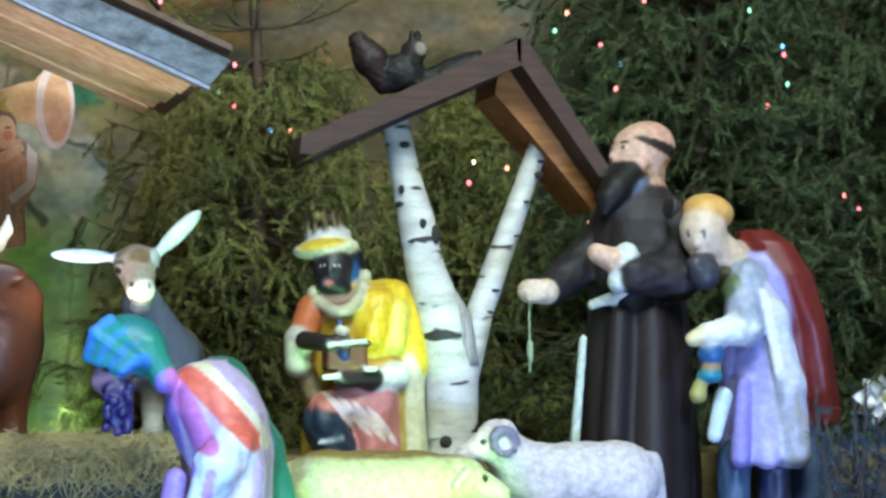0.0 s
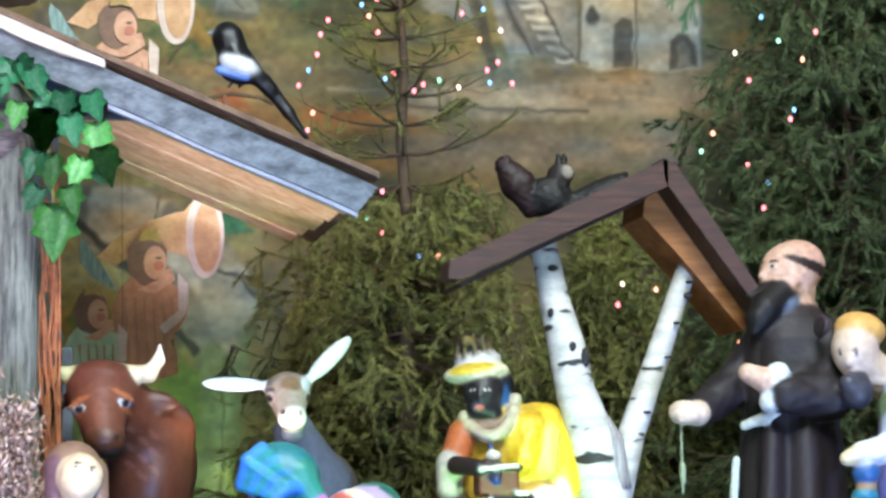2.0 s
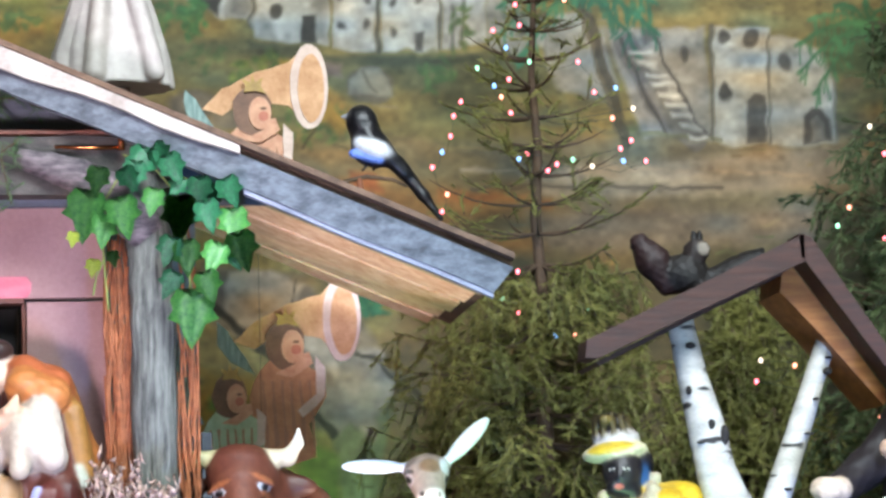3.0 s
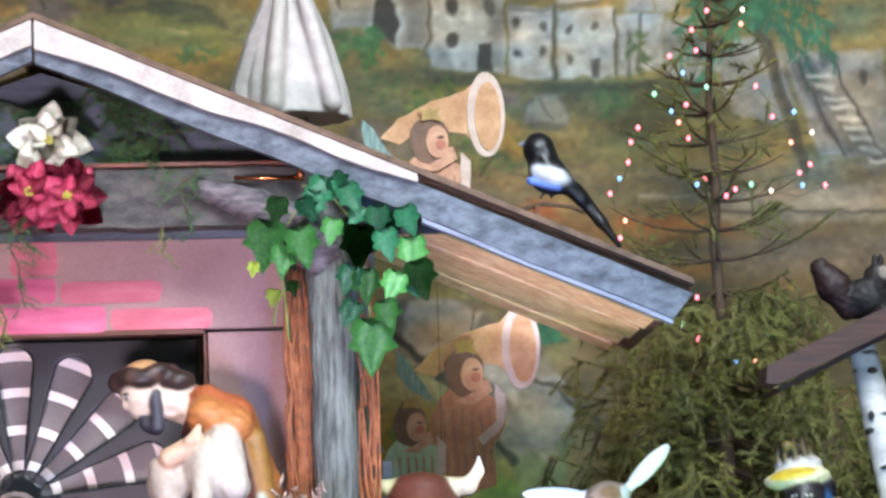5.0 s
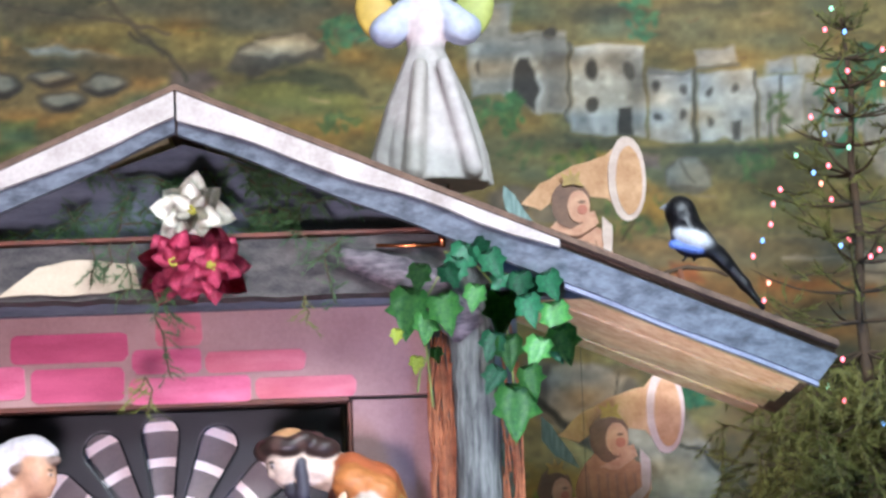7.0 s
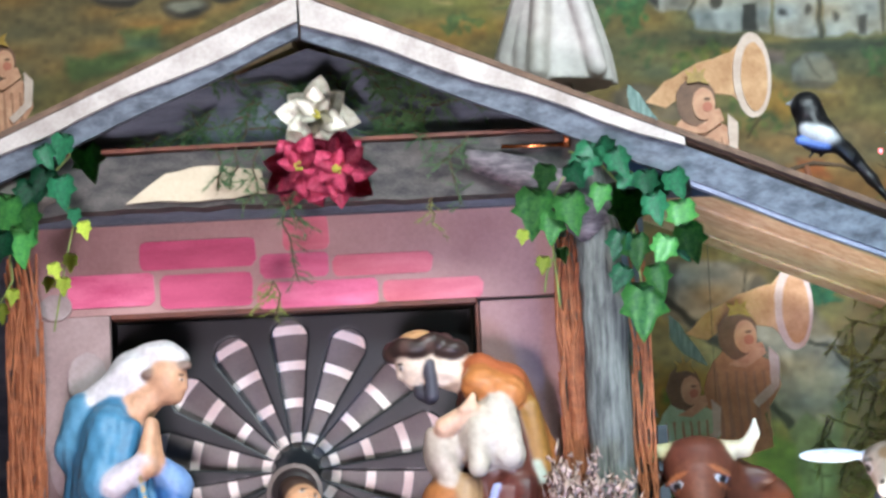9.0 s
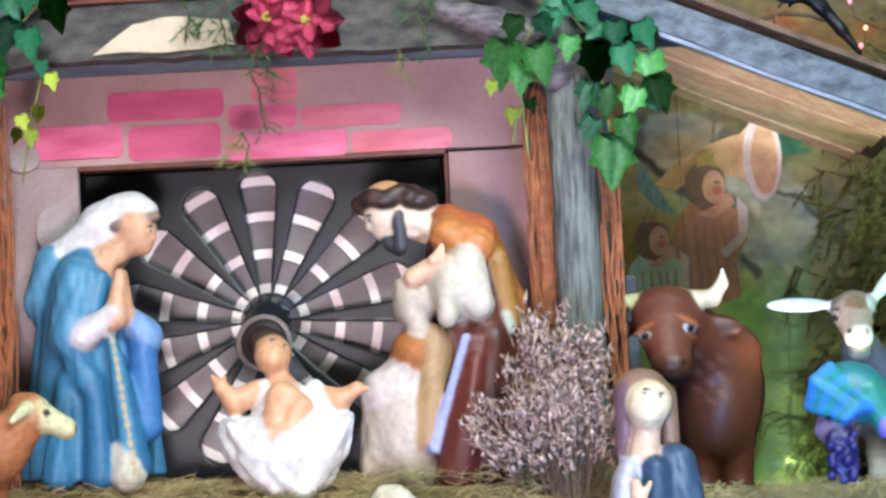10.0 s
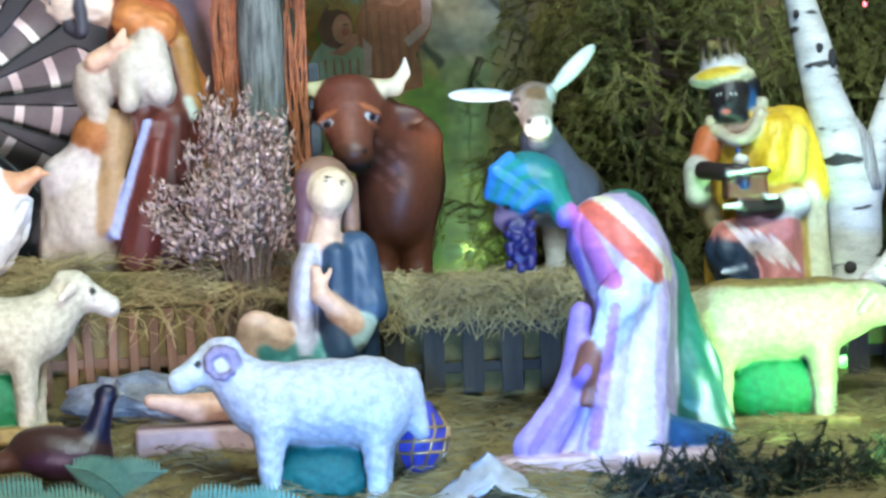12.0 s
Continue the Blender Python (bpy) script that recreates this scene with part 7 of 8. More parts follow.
def leaf_mesh(name, outline, fold=0.25, cup=0.12):
    """A lobed leaf with a raised fold along its rib, lying in x and z, tip down."""
    bm = bmesh.new()
    left = [bm.verts.new((x, -fold * abs(x) + cup * z * z, z)) for x, z in outline]
    right = [bm.verts.new((-x, -fold * abs(x) + cup * z * z, z)) for x, z in outline]
    ribs = [bm.verts.new((0, cup * z * z, z)) for x, z in outline]
    for i in range(len(outline) - 1):
        bm.faces.new((ribs[i], left[i], left[i + 1], ribs[i + 1])).smooth = True
        bm.faces.new((ribs[i + 1], right[i + 1], right[i], ribs[i])).smooth = True
    bmesh.ops.solidify(bm, geom=bm.faces[:], thickness=0.02)
    me = bpy.data.meshes.new(name)
    bm.to_mesh(me)
    bm.free()
    return me


IVY = mat("ivy_leaf", "1d6434", "579a4a", 0.4, 9.0, bump=0.1, spread=0.22)
IVY_D = mat("ivy_leaf_deep", "174a36", "2f7a52", 0.4, 9.0, bump=0.1, spread=0.2)
IVY_Y = mat("ivy_leaf_yellow", "7d9a30", "b8c24e", 0.45, 9.0, bump=0.1, spread=0.3)
ivy_shape = [(0.0, 0.12), (0.30, 0.30), (0.46, 0.06), (0.40, -0.16), (0.52, -0.34), (0.26, -0.46), (0.16, -0.72), (0.0, -1.0)]
VINE = mat("vine_stem", "5c6a34", "7d8a4a", 0.6, 20, bump=0)


def ivy(place, leaves, vines, label):
    """A hanging ivy spray; leaves: x, z, size, tilt, kind, from the place; vines: runs of x, z."""
    spray = thing("ivy_spray", place, label, "ivy", "ivy sprays")
    st = bmesh.new()
    for run in vines:
        tube(st, [(x, random.uniform(-0.01, 0.02), z) for x, z in run], 0.003, 5, 0, False)
    part("vine", st, VINE, spray)
    shapes = {}
    for x, z, s, a, kind in leaves:
        if kind not in shapes:
            me = leaf_mesh("leaf", ivy_shape)
            me.materials.append({"g": IVY, "d": IVY_D, "y": IVY_Y}[kind])
            shapes[kind] = me
        ob = new("leaf", shapes[kind])
        ob.parent = spray
        ob.matrix_basis = pose(x, random.uniform(-0.05, -0.01), z, random.uniform(-8, 8), a, random.uniform(-16, 16)) @ Matrix.Diagonal((s * 0.86, s * 0.86, s * 0.80, 1))


ivy((0.08, 7.86, 2.86), [(-0.092, -0.015, 0.087, 10, "g"), (-0.015, -0.016, 0.079, -30, "d"), (-0.121, -0.095, 0.151, 12, "g"), (-0.028, -0.110, 0.124, -12, "g"), (-0.077, -0.152, 0.098, 5, "g"), (-0.161, -0.188, 0.048, 15, "y"), (-0.108, -0.269, 0.054, 8, "y"), (-0.054, -0.245, 0.048, -10, "g"), (0.039, 0.039, 0.111, 20, "d"), (0.109, 0.017, 0.095, -25, "d"), (0.013, 0.002, 0.092, 10, "d"), (0.075, 0.050, 0.087, -50, "d"), (0.193, -0.045, 0.092, 0, "d"), (0.271, -0.049, 0.095, -20, "d"), (0.064, -0.075, 0.083, 12, "g"), (0.138, -0.109, 0.135, 4, "g"), (0.211, -0.115, 0.098, -12, "d"), (0.151, -0.227, 0.105, -5, "g"), (0.110, -0.213, 0.092, 18, "d"), (0.286, -0.136, 0.111, -5, "g"), (0.302, -0.209, 0.118, -16, "g"), (0.237, -0.235, 0.098, 20, "g"), (0.272, -0.233, 0.086, -30, "d"), (0.114, -0.313, 0.086, 28, "d"), (0.206, -0.318, 0.098, -16, "g"), (0.166, -0.383, 0.165, 0, "g"), (0.137, -0.036, 0.071, 30, "d"), (0.232, -0.062, 0.079, 25, "d")],
    [[(-0.021, 0.046), (0.058, 0.019), (0.136, -0.080), (0.156, -0.242), (0.168, -0.404)], [(0.042, 0.020), (-0.039, -0.027), (-0.089, -0.107), (-0.077, -0.269), (-0.068, -0.398)], [(0.074, 0.019), (0.201, -0.049), (0.279, -0.148), (0.292, -0.246)], [(-0.079, -0.253), (-0.101, -0.301), (-0.110, -0.357)], [(0.138, -0.031), (0.266, -0.050), (0.298, -0.035)]],
    "artificial green ivy hanging from the post head")
ivy((-1.46, 7.86, 2.90), [(0.146, 0.060, 0.114, -15, "g"), (0.076, 0.107, 0.092, 15, "d"), (0.024, 0.001, 0.105, 18, "d"), (0.072, -0.024, 0.105, -10, "d"), (-0.037, -0.097, 0.111, -20, "g"), (-0.092, -0.077, 0.146, 12, "g"), (-0.058, -0.161, 0.127, -8, "g"), (-0.117, -0.174, 0.127, 10, "d"), (0.105, -0.104, 0.054, 0, "d"), (0.130, -0.141, 0.057, -8, "y"), (0.089, -0.233, 0.057, 10, "y"), (0.046, -0.260, 0.054, -14, "y"), (0.068, -0.300, 0.057, 6, "y"), (0.026, -0.295, 0.048, 20, "y"), (-0.079, -0.325, 0.051, 10, "y"), (-0.116, -0.371, 0.060, -12, "y"), (-0.023, -0.032, 0.095, 30, "d"), (-0.121, -0.059, 0.111, 30, "d"), (0.021, 0.072, 0.079, -30, "d")],
    [[(0.105, 0.081), (0.038, 0.018), (-0.046, -0.075), (-0.113, -0.154), (-0.140, -0.250)], [(0.053, -0.032), (0.100, -0.116), (0.072, -0.229), (0.029, -0.437)], [(-0.097, -0.154), (-0.084, -0.285), (-0.135, -0.380)], [(0.022, 0.003), (0.069, -0.065), (0.123, -0.150)]],
    "artificial green ivy with yellow tips on the tie board")

bract_shape = [(0.0, 0.0), (0.14, -0.12), (0.32, -0.36), (0.36, -0.55), (0.20, -0.82), (0.0, -1.0)]
RED_BRACT = mat("red_bract", "a52346", "d65a7a", 0.55, 8.0, bump=0.2, spread=0.3)
WHITE_BRACT = mat("white_bract", "cfc9b4", "efece0", 0.55, 8.0, bump=0.2, spread=0.15)
STAMEN = mat("yellow_stamen", "7d7a2a", "b0a545", 0.5, 20, bump=0)


def poinsettia(place, radius, material, label, turn=0.0):
    flower = thing("poinsettia", place, label, "artificial flower", "poinsettias")
    me = leaf_mesh("bract", bract_shape, 0.35, 0.3)
    me.materials.append(material)
    for tier, (n, s, lift) in enumerate(((8, 1.0, 8), (7, 0.8, 24), (5, 0.55, 42))):
        for k in range(n):
            ob = new("bract", me)
            ob.parent = flower
            a = 360 * (k + 0.5 * tier) / n + turn + random.uniform(-12, 12)
            r = radius * s * random.uniform(0.85, 1.1)
            ob.matrix_basis = pose(0, -0.012 * tier, 0, 0, a, 0) @ pose(0, 0, 0, -lift + random.uniform(-8, 8), 0, random.uniform(-15, 15)) @ Matrix.Diagonal((r, r, r, 1))
    bm = bmesh.new()
    for k in range(9):
        p = Vector((random.uniform(-0.012, 0.012), -0.03 - random.uniform(0, 0.012), random.uniform(-0.012, 0.012)))
        bmesh.ops.create_icosphere(bm, subdivisions=1, radius=0.006, matrix=Matrix.Translation(p))
    part("stamens", bm, STAMEN, flower, "yellow-green centre", True)


poinsettia((-0.660, 7.93, 3.055), 0.115, WHITE_BRACT, "cream white artificial poinsettia on the gable")
poinsettia((-0.715, 7.93, 2.905), 0.12, RED_BRACT, "deep red artificial poinsettia on the gable", 20)
poinsettia((-0.605, 7.92, 2.890), 0.12, RED_BRACT, "deep red artificial poinsettia on the gable", 45)
poinsettia((2.86, 7.20, 1.60), 0.075, WHITE_BRACT, "white artificial poinsettia on a dark bush", 10)

GARLAND = mat("garland_green", "28442e", "4d6c40", 0.6, 5.0, bump=0, spec=0.25)
GARLAND_Y = mat("garland_tip", "4f5c2a", "7d8440", 0.6, 5.0, bump=0)


def sprig_set(name, place, runs, label, material, per=0.003, size=0.02, category="greenery"):
    g = thing(name, place, label, category)
    st, segs = bmesh.new(), []
    for run in runs:
        p = [Vector(q) for q in run]
        tube(st, p, 0.003, 4, 0, False)
        for a, b in zip(p, p[1:]):
            segs.append((a, b))
            for k in range(3):
                s = a.lerp(b, random.random())
                e = s + Vector((random.uniform(-0.05, 0.05), random.uniform(-0.03, 0.01), random.uniform(-0.06, 0.02)))
                segs.append((s, e))
    part("twig", st, SPRUCE_BARK, g)["kind"] = "stuff"
    needle_mesh("foliage", segs, per, size, material, g, 0.07, len(runs))["kind"] = "stuff"
    return g


def wander(x, z, dx, dz, n=6, y=0.0):
    out = [(x, y, z)]
    for i in range(n):
        out.append((out[-1][0] + dx / n + random.uniform(-0.02, 0.02), y + random.uniform(-0.02, 0.01), out[-1][2] + dz / n + random.uniform(-0.02, 0.02)))
    return out


sprig_set("gable_garland", (-0.70, 8.08, 3.05), [wander(0.05 + 0.09 * i, random.uniform(-0.1, 0.12), random.uniform(0.12, 0.25), random.uniform(-0.14, 0.0)) for i in range(7)]
          + [wander(-0.08 - 0.09 * i, random.uniform(-0.12, 0.08), random.uniform(-0.22, -0.1), random.uniform(-0.1, 0.02)) for i in range(7)]
          + [wander(random.uniform(-0.45, 0.45), random.uniform(-0.05, 0.18) - 0.0, random.uniform(-0.2, 0.2), -0.08) for _ in range(22)] + [wander(random.uniform(-0.3, 0.35), random.uniform(0.0, 0.22), random.uniform(-0.15, 0.25), -0.06) for _ in range(16)], "dark green fir garland across the gable", GARLAND)
sprig_set("hanging_sprig", (-0.80, 7.95, 2.90), [wander(0.0, 0.05, 0.02, -0.30, 7), wander(-0.03, 0.08, -0.06, -0.18), wander(0.03, 0.0, 0.05, -0.14), wander(-0.16, 0.08, -0.02, -0.12, 4), wander(-0.10, 0.08, -0.03, -0.14, 4)], "thin fir sprig hanging over the panel", GARLAND)
sprig_set("hanging_sprig", (-0.805, 7.94, 2.585), [wander(0, 0, 0.01, -0.06, 3), wander(0, 0, -0.02, -0.05, 3)], "yellow-green sprig tip over the opening", GARLAND_Y)
sprig_set("hanging_sprig", (-0.28, 7.95, 2.90), [wander(0.0, 0.05, -0.03, -0.14, 4), wander(-0.1, 0.1, 0.1, -0.05, 4), wander(0.05, 0.08, -0.1, -0.06, 4)], "thin fir sprig on the tie board", GARLAND)
sprig_set("hanging_sprig", (-0.34, 7.94, 2.805), [wander(0, 0, 0.01, -0.04, 3)], "yellow-green sprig tip on the tie board", GARLAND_Y)

# copper clamp lamp under the roof
clamp = thing("copper_clip", (0.055, 7.97, 2.955), "bright copper pipe clip under the verge", "pipe clip")
COPPER = mat("copper", "b0603a", "d98a5c", 0.25, 20, metal=1.0, bump=0.02)
part("pipe", tube(bmesh.new(), [(-0.19, 0, -0.008), (-0.10, 0, -0.012), (-0.01, 0, -0.012)], 0.006, 8), COPPER, clamp)
part("riser", tube(bmesh.new(), [(0, 0, -0.02), (0, 0, 0.035)], 0.010, 10), COPPER, clamp)

# ---- on the roof ----
# the magpie
f = Figure()
BLK = "0c0d12"
f.ball((-0.016, 0.000, 0.169), (0.040, 0.034, 0.040), BLK, k=0.03)
f.limb((-0.013, 0.000, 0.157), (0.009, 0.000, 0.090), 0.038, 0.050, BLK, 0.03)
f.ball((0.017, 0.000, 0.078), (0.062, 0.044, 0.048), BLK, (0, 30, 0), 0.02)
f.limb((-0.049, 0.000, 0.180), (-0.075, 0.000, 0.177), 0.010, 0.003, "8a9096", 0.006)
f.ball((0.014, -0.030, 0.080), (0.052, 0.026, 0.024), "d8dce0", (0, 22, 0), 0.008)
f.limb((-0.044, -0.030, 0.064), (0.029, -0.035, 0.042), 0.013, 0.010, "5a7cc8", 0.006)
f.limb((0.047, -0.020, 0.069), (0.104, -0.010, 0.011), 0.026, 0.020, BLK, 0.02)
f.limb((0.089, 0.000, 0.038), (0.160, 0.000, -0.055), 0.022, 0.017, BLK, 0.015)
f.limb((0.160, 0.000, -0.055), (0.210, 0.000, -0.125), 0.016, 0.008, BLK, 0.012)
f.limb((0.008, -0.010, 0.047), (-0.016, -0.010, 0.017), 0.006, 0.004, "1c1a1a", 0.006)
f.limb((0.033, 0.010, 0.041), (0.016, 0.010, 0.020), 0.006, 0.004, "1c1a1a", 0.006)
f.cast("magpie_figure", (-0.10, -0.06, -0.18), (0.24, 0.06, 0.21), 0.0045, painted("glossy_feathers", 0.35, 0.2, 120, 0.1), (0.765, 7.99, 2.855), 0,
       "stuffed black and white magpie perched on a twig", "bird figure", "birds")
twig = thing("perch_twig", (0.72, 7.99, 2.845), "bare brown twig fixed along the roof edge", "twig")
part("twig", tube(bmesh.new(), [(-0.09, 0, -0.045), (-0.03, 0, -0.005), (0.04, 0, 0.01), (0.12, 0, 0.0), (0.16, 0.0, -0.02)], [0.004, 0.006, 0.007, 0.006, 0.004], 7, 0.1), SPRUCE_BARK, twig)
part("stub", tube(bmesh.new(), [(0.02, 0, 0.005), (0.03, 0, -0.07)], [0.008, 0.012], 7, 0.1), mat("rust_stub", "5e3422", "7d4a30", 0.7, 20), twig)

# the squirrel on the little roof
f = Figure()
SQ = "15100f"
f.ball((0.05, 0, 0.06), (0.065, 0.05, 0.055), SQ, (0, 20, 0), 0.02)
f.ball((0.085, -0.01, 0.125), (0.038, 0.032, 0.035), "251a18", k=0.02)
f.ball((0.075, -0.02, 0.165), (0.01, 0.01, 0.022), SQ, k=0.008)
f.ball((0.10, 0.012, 0.165), (0.01, 0.01, 0.022), SQ, k=0.008)
f.dab((0.10, -0.035, 0.13), 0.02, "8d8378")
f.limb((0.0, 0.01, 0.03), (-0.04, 0.01, 0.10), 0.03, 0.045, "2a1414", 0.02)
f.limb((-0.04, 0.01, 0.10), (-0.075, 0.01, 0.15), 0.045, 0.03, "2a1414", 0.02)
f.limb((0.05, -0.02, 0.06), (0.10, -0.02, 0.02), 0.024, 0.018, SQ, 0.01)
f.ball((0.20, 0.01, 0.075), (0.12, 0.05, 0.035), "120e0e", (0, -24, 0), 0.03)
f.cast("squirrel_figure", (-0.18, -0.08, -0.03), (0.28, 0.08, 0.21), 0.006, PLASTER_MATT, (1.60, 7.80, 2.475), 0,
       "stuffed dark squirrel crouching on the red plank", "animal figure", "", 0.002, 160)

# the angel doll in a white satin gown
f = Figure()
f.robe([(0.0, 0, 0, 0.185, 0.14), (0.1, 0, 0, 0.175, 0.13), (0.25, 0, 0, 0.13, 0.10), (0.38, 0, 0, 0.075, 0.065), (0.44, 0, 0, 0.05, 0.045)], "b8b2ac", 13, 0.028, 0.9)
f.limb((0.05, -0.10, 0.36), (0.13, -0.12, 0.03), 0.022, 0.03, "b9b3ae", 0.02)
f.limb((-0.02, -0.10, 0.36), (-0.05, -0.14, 0.03), 0.022, 0.03, "b0aaa2", 0.03)
f.robe([(0.44, 0, 0, 0.052, 0.045), (0.52, 0, 0, 0.075, 0.055), (0.58, 0, 0, 0.05, 0.04)], "d9c8c6", 5, 0.04)
for q in (-1, 1):
    f.ball((q * 0.115, -0.02, 0.485), (0.055, 0.045, 0.045), "aeb8d0", k=0.012)
    f.limb((q * 0.06, 0, 0.55), (q * 0.11, -0.02, 0.49), 0.04, 0.05, "c2c8dc", 0.02)
    f.ball((q * 0.15, 0.02, 0.55), (0.06, 0.02, 0.09), "c9a84e" if q < 0 else "a8b25e", (0, q * 20, 0), 0.01)
f.limb((0, 0, 0.57), (0, 0, 0.62), 0.03, 0.028, PALE, 0.01)
face(f, (0, -0.01, 0.67), 0.05, PALE, (0, -1, -0.1), "b08a4a")
f.block((0.0, 0.0, -0.03), (0.11, 0.10, 0.09), "4a3a2c", r=0.005)
f.cast("angel_doll", (-0.24, -0.20, -0.08), (0.24, 0.18, 0.76), 0.0065, painted("satin", 0.55, 0.2, 25, 0.10), (0.03, 8.35, 3.185), 0,
       "angel doll in a white satin gown standing on the roof", "doll", "angels")

# painted cut-out angels behind the hut
CUT_SKIN = mat("cutout_flesh", "b0785c", "d0a080", 0.6, 25, bump=0.05)
CUT_HORN = mat("cutout_horn", "a8764a", "d0a278", 0.6, 14, bump=0.05)
CUT_PALE = mat("cutout_pale", "b59a8c", "d2bcae", 0.6, 18, bump=0.05)
CUT_WING = mat("cutout_wing", "54706e", "8aa39c", 0.6, 18, bump=0.05, stretch=(6, 1, 1))
CUT_DARK = mat("cutout_brown", "5c4030", "7d5a44", 0.6, 18, bump=0.05)
CUT_GOLD = mat("cutout_gold", "8a6a2a", "b5923f", 0.5, 18, bump=0.05)


def cutout(place, size, label, horn=True, robe=CUT_SKIN, turn=0.0):
    """A flat board angel, painted on its front, on a rod."""
    c = thing("cutout_angel", place, label, "cut-out figure", "cut-out angels", turn=turn)

    def flat(name, pts, material, y):
        part(name, slab(bmesh.new(), [(x * size, z * size) for x, z in pts], y, y + 0.006), material, c)
    flat("body", rough_outline([(-0.10, -0.10), (0.08, -0.12), (0.20, -0.20), (0.22, -0.34), (0.12, -0.50), (0.16, -0.70), (-0.05, -0.74), (-0.20, -0.60), (-0.24, -0.34), (-0.18, -0.18)], 0.008, 0.06), robe, 0)
    for k in range(6):
        x = -0.16 + 0.055 * k
        flat("fold", rough_outline([(x, -0.24), (x + 0.012, -0.24), (x + 0.04, -0.62), (x + 0.02, -0.64)], 0.006, 0.06), mat("cutout_fold", "94684e", "a87a60", 0.6, 20, bump=0.05), -0.0025 - 0.0005 * k)
    flat("wing", rough_outline([(-0.42, 0.12), (-0.36, 0.06), (-0.25, -0.10), (-0.20, -0.20), (-0.34, -0.12), (-0.42, -0.02)], 0.006, 0.05), CUT_WING, 0.012)
    flat("hair", oval(-0.02, -0.02, 0.12, 0.15, 16), CUT_DARK, -0.004)
    flat("face", oval(0.025, -0.035, 0.068, 0.10, 16, wob=0.02), CUT_SKIN, -0.011)
    flat("cheek", oval(0.045, -0.055, 0.030, 0.030, 10, wob=0.02), mat("cutout_cheek", "a8604a", "b87058", 0.6, 20, bump=0.05), -0.014)
    flat("eye", oval(0.045, -0.008, 0.020, 0.009, 8, wob=0.02), CUT_DARK, -0.015)
    flat("crown", [(-0.07, 0.09), (0.0, 0.10), (0.06, 0.08), (0.03, 0.13), (0.045, 0.18), (0.0, 0.15), (-0.02, 0.20), (-0.03, 0.15), (-0.08, 0.17), (-0.06, 0.13)], CUT_GOLD, -0.018)
    flat("arm", rough_outline([(0.02, -0.22), (0.14, -0.14), (0.12, -0.07), (0.07, -0.08), (0.04, -0.14), (-0.08, -0.20)], 0.005, 0.05), CUT_SKIN, -0.018)
    flat("collar", rough_outline([(0.16, -0.10), (0.22, -0.16), (0.21, -0.34), (0.08, -0.46), (0.05, -0.42), (0.16, -0.32)], 0.004, 0.05), CUT_PALE, -0.011)
    if horn:
        flat("horn", rough_outline([(-0.32, 0.0), (-0.20, 0.12), (0.0, 0.22), (0.2, 0.28), (0.30, 0.38), (0.30, -0.10), (0.20, 0.02), (0.06, 0.04), (-0.1, 0.03), (-0.2, -0.04)], 0.004, 0.05), CUT_HORN, 0.018)
        flat("horn_mouth", oval(0.325, 0.13, 0.115, 0.26, 22, wob=0.02), CUT_PALE, 0.008)
        flat("horn_throat", oval(0.335, 0.12, 0.080, 0.21, 22, wob=0.02), CUT_HORN, 0.004)
    part("rod", tube(bmesh.new(), [(0, 0.02, 0.0), (0, 0.02, 1.45 - place[2])], 0.0012, 5), WIRE, c)


cutout((0.526, 9.48, 3.333), 0.575, "painted wooden angel cut-out blowing a large horn")
cutout((0.630, 9.62, 2.540), 0.58, "painted wooden angel cut-out in orange robe with horn", True, mat("cutout_orange", "a06a4a", "c08a64", 0.6, 20, bump=0.05))
cutout((0.430, 9.50, 2.351), 0.50, "painted wooden angel cut-out in grey-green robe", False, mat("cutout_green", "94a280", "b4c2a0", 0.6, 20, bump=0.05))
cutout((-1.882, 9.48, 3.598), 0.5, "painted wooden cherub cut-out with blue-grey wings", False, CUT_SKIN)

# ---- foreground ----
FIRD = mat("front_fir", "12181a", "26301f", 0.65, 5.0, bump=0, spec=0.2)
sprig_set("fir_branches", (1.30, 6.75, 0.93), [wander(random.uniform(-0.40, 0.75), 0.0, random.uniform(-0.10, 0.10), random.uniform(0.04, 0.10) + 0.10 * random.random() ** 2, 4, random.uniform(-0.1, 0.12)) for _ in range(120)], "dark fir branches along the stage front", FIRD, 0.0022, 0.026, "fir branches")
sprig_set("fir_bush", (2.80, 7.25, 1.12), [wander(random.uniform(-0.10, 0.16), 0.0, random.uniform(-0.12, 0.12), random.uniform(0.2, 0.5), 6, random.uniform(-0.08, 0.08)) for _ in range(34)], "dark blue-green fir bush at the stage end", mat("fir_blue", "17242c", "2c4048", 0.6, 5, bump=0), 0.0022, 0.024, "fir bush")

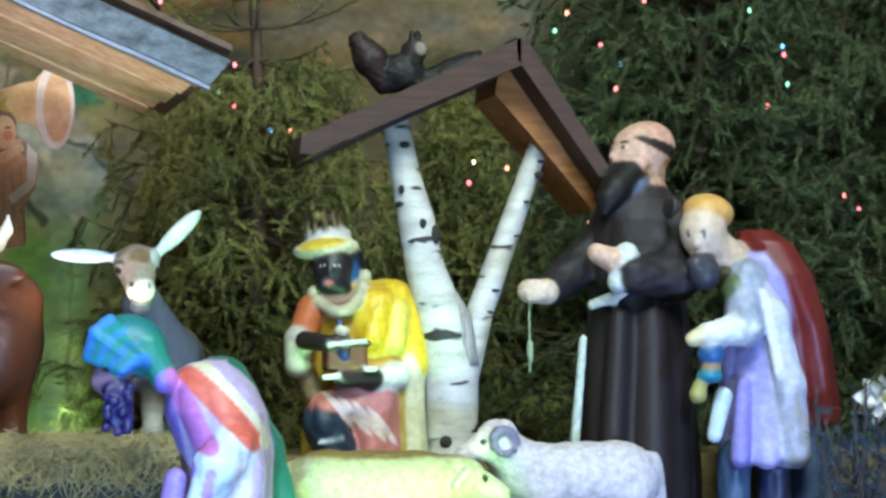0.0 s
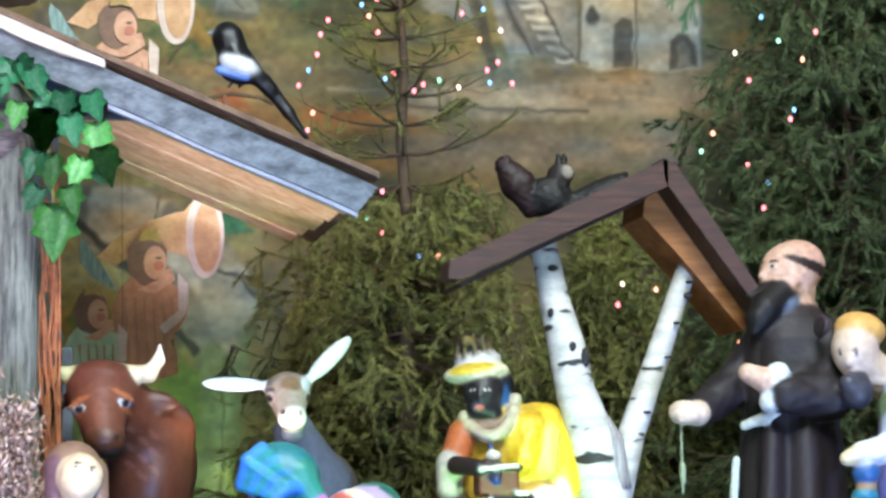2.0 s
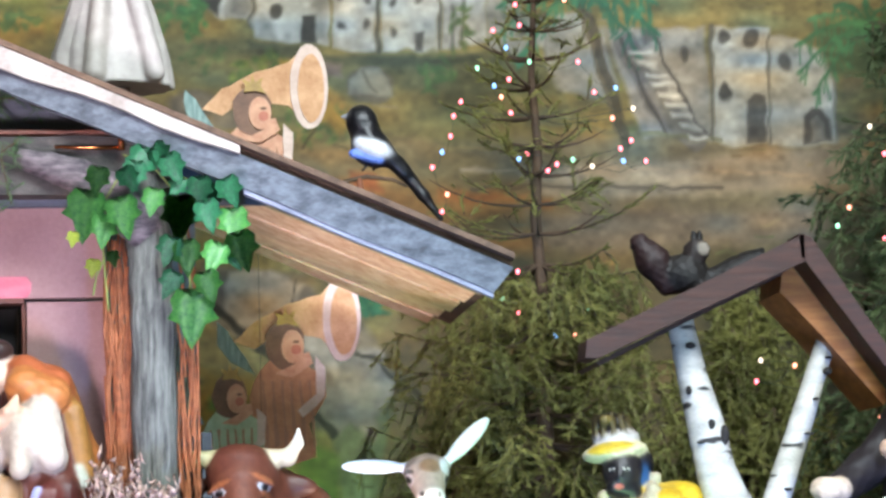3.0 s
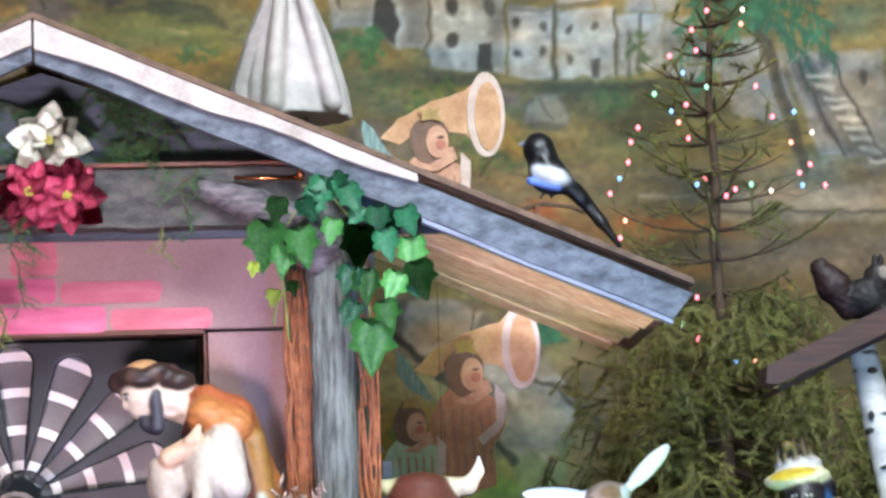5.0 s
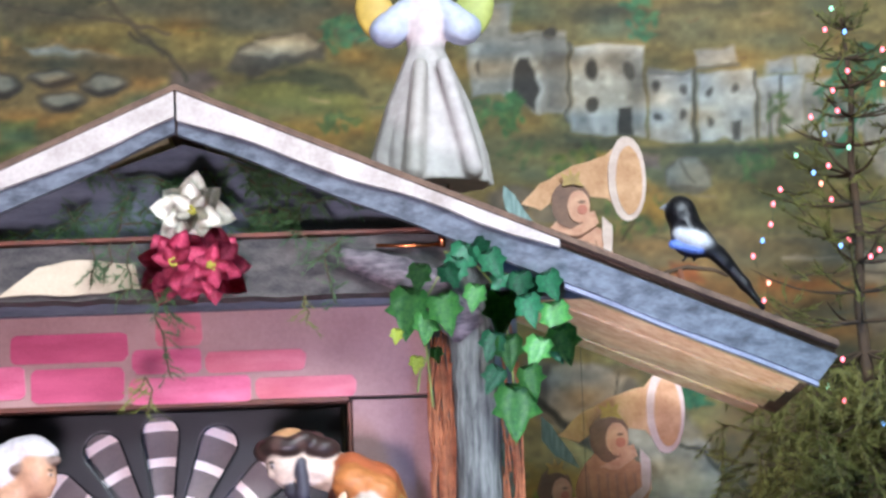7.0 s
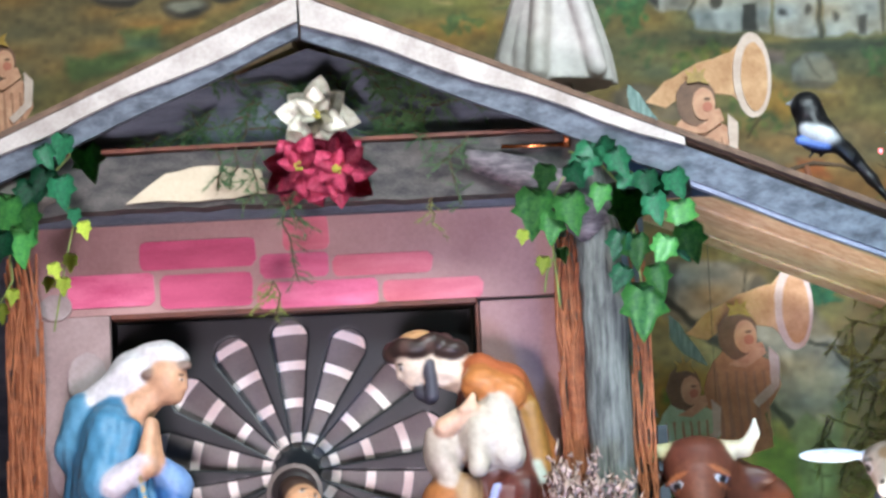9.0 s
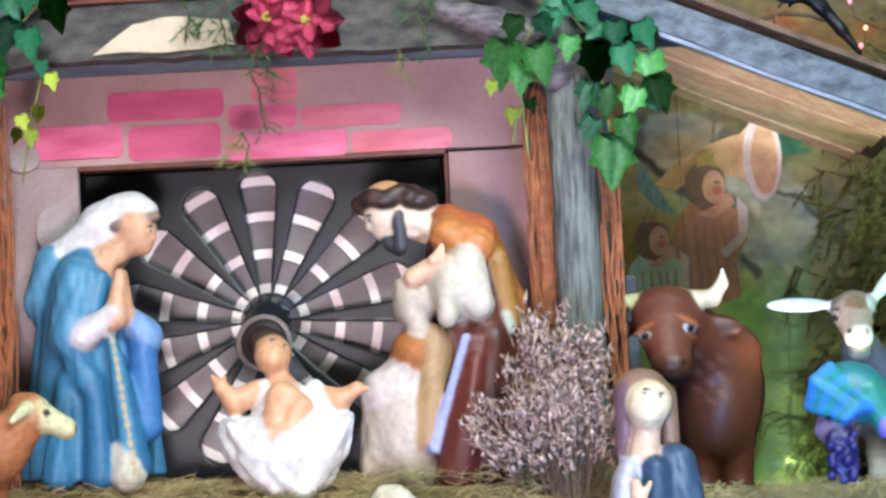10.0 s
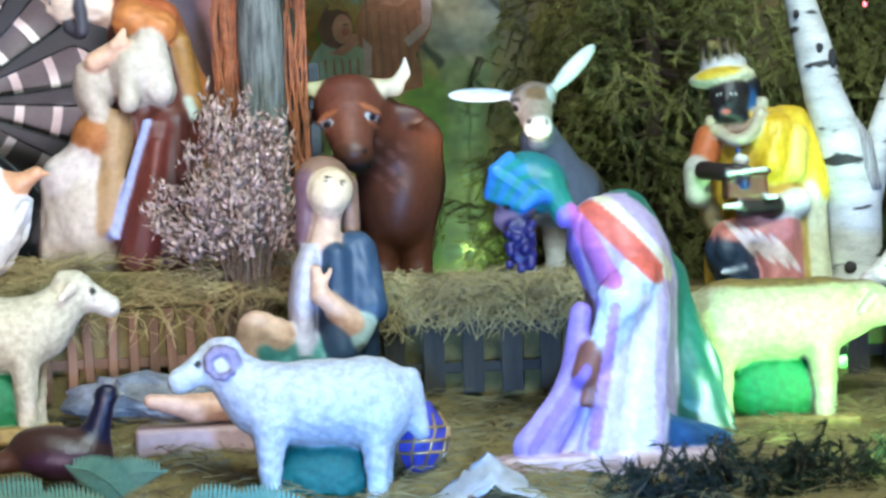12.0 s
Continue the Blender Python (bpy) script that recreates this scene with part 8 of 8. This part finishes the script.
FERN = mat("fern_leaf", "3d6a60", "66907c", 0.55, 8.0, bump=0.1, spread=0.3)
for k, (x, y, z, a) in enumerate(((-0.33, 6.72, 1.0, 60), (-0.24, 6.70, 0.99, 110), (-0.42, 6.75, 1.0, 150), (-0.12, 6.68, 0.97, 25), (-0.48, 6.68, 0.97, 40), (-0.02, 6.66, 0.95, 40), (1.93, 6.9, 1.10, 100), (1.86, 6.95, 1.06, 60))):
    fern = thing("fern", (x, y, z + 0.015), "artificial fern frond in the stage front", "fern", "ferns")
    bm = bmesh.new()
    L = 0.25
    d = Vector((math.cos(radians(a)), -0.2, abs(math.sin(radians(a))) * 0.55)).normalized()
    s = d.cross(Vector((0, -1, 0))).normalized()
    tube(bm, [d * (L * t) + Vector((0, 0, -0.10 * t * t)) for t in (0, 0.35, 0.7, 1.0)], 0.002, 4, 0, False)
    for i in range(19):
        t = 0.12 + 0.86 * i / 19
        p = d * (L * t) + Vector((0, 0, -0.10 * t * t))
        w = 0.055 * math.sin(math.pi * (0.25 + 0.7 * t))
        for q in (-1, 1):
            e = p + s * q * w + d * 0.02
            n = d * 0.0045
            vs = [bm.verts.new(v) for v in (p - n, p + n, p.lerp(e, 0.6) + n * 1.1, e, p.lerp(e, 0.6) - n * 1.1)]
            bm.faces.new(vs if q > 0 else vs[::-1])
    part("frond", bm, FERN, fern)

# the pheasant
f = Figure()
f.ball((0, 0, 0.10), (0.13, 0.07, 0.065), "3a2520", (0, 12, 0), 0.02)
f.limb((0.08, 0, 0.13), (0.11, 0, 0.22), 0.038, 0.024, "15142c", 0.03)
f.ball((0.115, 0, 0.24), (0.03, 0.025, 0.025), "121126", k=0.015)
f.limb((0.14, 0, 0.24), (0.165, 0, 0.235), 0.009, 0.003, "9a9488", 0.006)
f.limb((-0.10, 0, 0.09), (-0.30, 0, 0.05), 0.035, 0.008, "54382c", 0.02)
f.ball((0.0, -0.03, 0.08), (0.09, 0.05, 0.045), "3d2138", k=0.02)
for q in (-1, 1):
    f.limb((0.02, q * 0.03, 0.06), (0.03, q * 0.03, 0.0), 0.008, 0.006, "6a6258", 0.006)
f.cast("pheasant_figure", (-0.32, -0.10, -0.02), (0.19, 0.10, 0.29), 0.006, MATS["glossy_feathers"], (-0.41, 6.98, 1.015), 0, "stuffed brown pheasant with dark blue neck", "bird figure", "birds")

# the crumpled paper rock, ornate jar and stones
bm = bmesh.new()
bmesh.ops.create_icosphere(bm, subdivisions=4, radius=1, matrix=Matrix.Diagonal((0.24, 0.09, 0.075, 1)))
for v in bm.verts:
    v.co *= 1 + 0.28 * noise.noise(v.co * 14) + 0.15 * noise.noise(v.co * 33)
tagged(obj("paper_rock", bm, mat("grey_rock_paper", "4a4c52", "83858a", 0.7, 14, bump=0.7), None, matrix=pose(-0.18, 7.55, 1.20)), "crumpled grey rock paper below the fence", "rock paper")
jar = thing("ornate_jar", (0.48, 7.02, 1.02), "ornate blue and gold patterned jar lying in straw", "jar", turn=20)
JARM = mat("jar_blue", "23246a", "4a4aa0", 0.3, 30, bump=0.2)
GOLD = mat("jar_gold", "8a6a4a", "c0a070", 0.35, 20, metal=0.6, bump=0.1)
bm = tube(bmesh.new(), [(0, 0, 0), (0, 0, 0.02), (0, 0, 0.06), (0, 0, 0.11), (0, 0, 0.15), (0, 0, 0.18)], [0.03, 0.045, 0.07, 0.075, 0.05, 0.03], 20)
part("body", bm, JARM, jar, smooth=True)
for i in range(10):
    a = math.tau * i / 10
    bm = tube(bmesh.new(), [(r * math.cos(a + z * 4), r * math.sin(a + z * 4), z) for r, z in ((0.048, 0.02), (0.073, 0.06), (0.078, 0.11), (0.053, 0.15))], 0.004, 5)
    part("rib", bm, GOLD, jar)
for z, r in ((0.055, 0.070), (0.085, 0.076), (0.118, 0.074)):
    bm = tube(bmesh.new(), [(r * math.cos(t), r * math.sin(t), z) for t in (math.tau * i / 20 for i in range(21))], 0.0045, 5)
    part("band", bm, GOLD, jar)
for x, y, z, a, b in ((0.18, 6.62, 0.95, 0.07, 0.04), (0.28, 6.66, 0.94, 0.09, 0.045), (0.02, 6.6, 0.94, 0.06, 0.035), (0.42, 6.64, 0.93, 0.07, 0.04), (-0.30, 6.60, 0.93, 0.05, 0.05), (1.82, 7.15, 1.15, 0.11, 0.075), (2.02, 7.1, 1.10, 0.09, 0.06)):
    bm = bmesh.new()
    bmesh.ops.create_icosphere(bm, subdivisions=3, radius=1, matrix=Matrix.Diagonal((a, a * 0.7, b, 1)))
    for v in bm.verts:
        v.co *= 1 + 0.25 * noise.noise(v.co * 16 + Vector((x * 9, 0, 0)))
    tagged(obj("stone", bm, mat("field_stone", "3c3936", "6a645c", 0.8, 12, bump=0.5) if x < 1.5 else mat("brown_stone", "4a3a22", "6d5632", 0.8, 12, bump=0.5), None, smooth=True, matrix=pose(x, y, z)), "rough %s stone on the stage ground" % ("grey" if x < 1.5 else "brown"), "stone", "stones")
# crumpled white cloth at the front
bm = bmesh.new()
g = [[bm.verts.new((0.26 * (i / 16 - 0.5), 0.16 * (j / 10 - 0.5), 0.10 * (1 - abs(i / 8 - 1)) * (0.4 + 0.6 * j / 10) + 0.02 * noise.noise(Vector((i * 0.7, j * 0.9, 3))))) for j in range(11)] for i in range(17)]
for i in range(16):
    for j in range(10):
        bm.faces.new((g[i][j], g[i + 1][j], g[i + 1][j + 1], g[i][j + 1])).smooth = True
bmesh.ops.solidify(bm, geom=bm.faces[:], thickness=0.004)
tagged(obj("white_cloth", bm, mat("white_cloth", "b5b5bc", "d6d6da", 0.7, 8, bump=0.3), None, matrix=pose(0.63, 6.72, 0.955) @ Matrix.Diagonal((1.25, 1.0, 1.25, 1))), "crumpled white cloth at the stage front", "cloth")
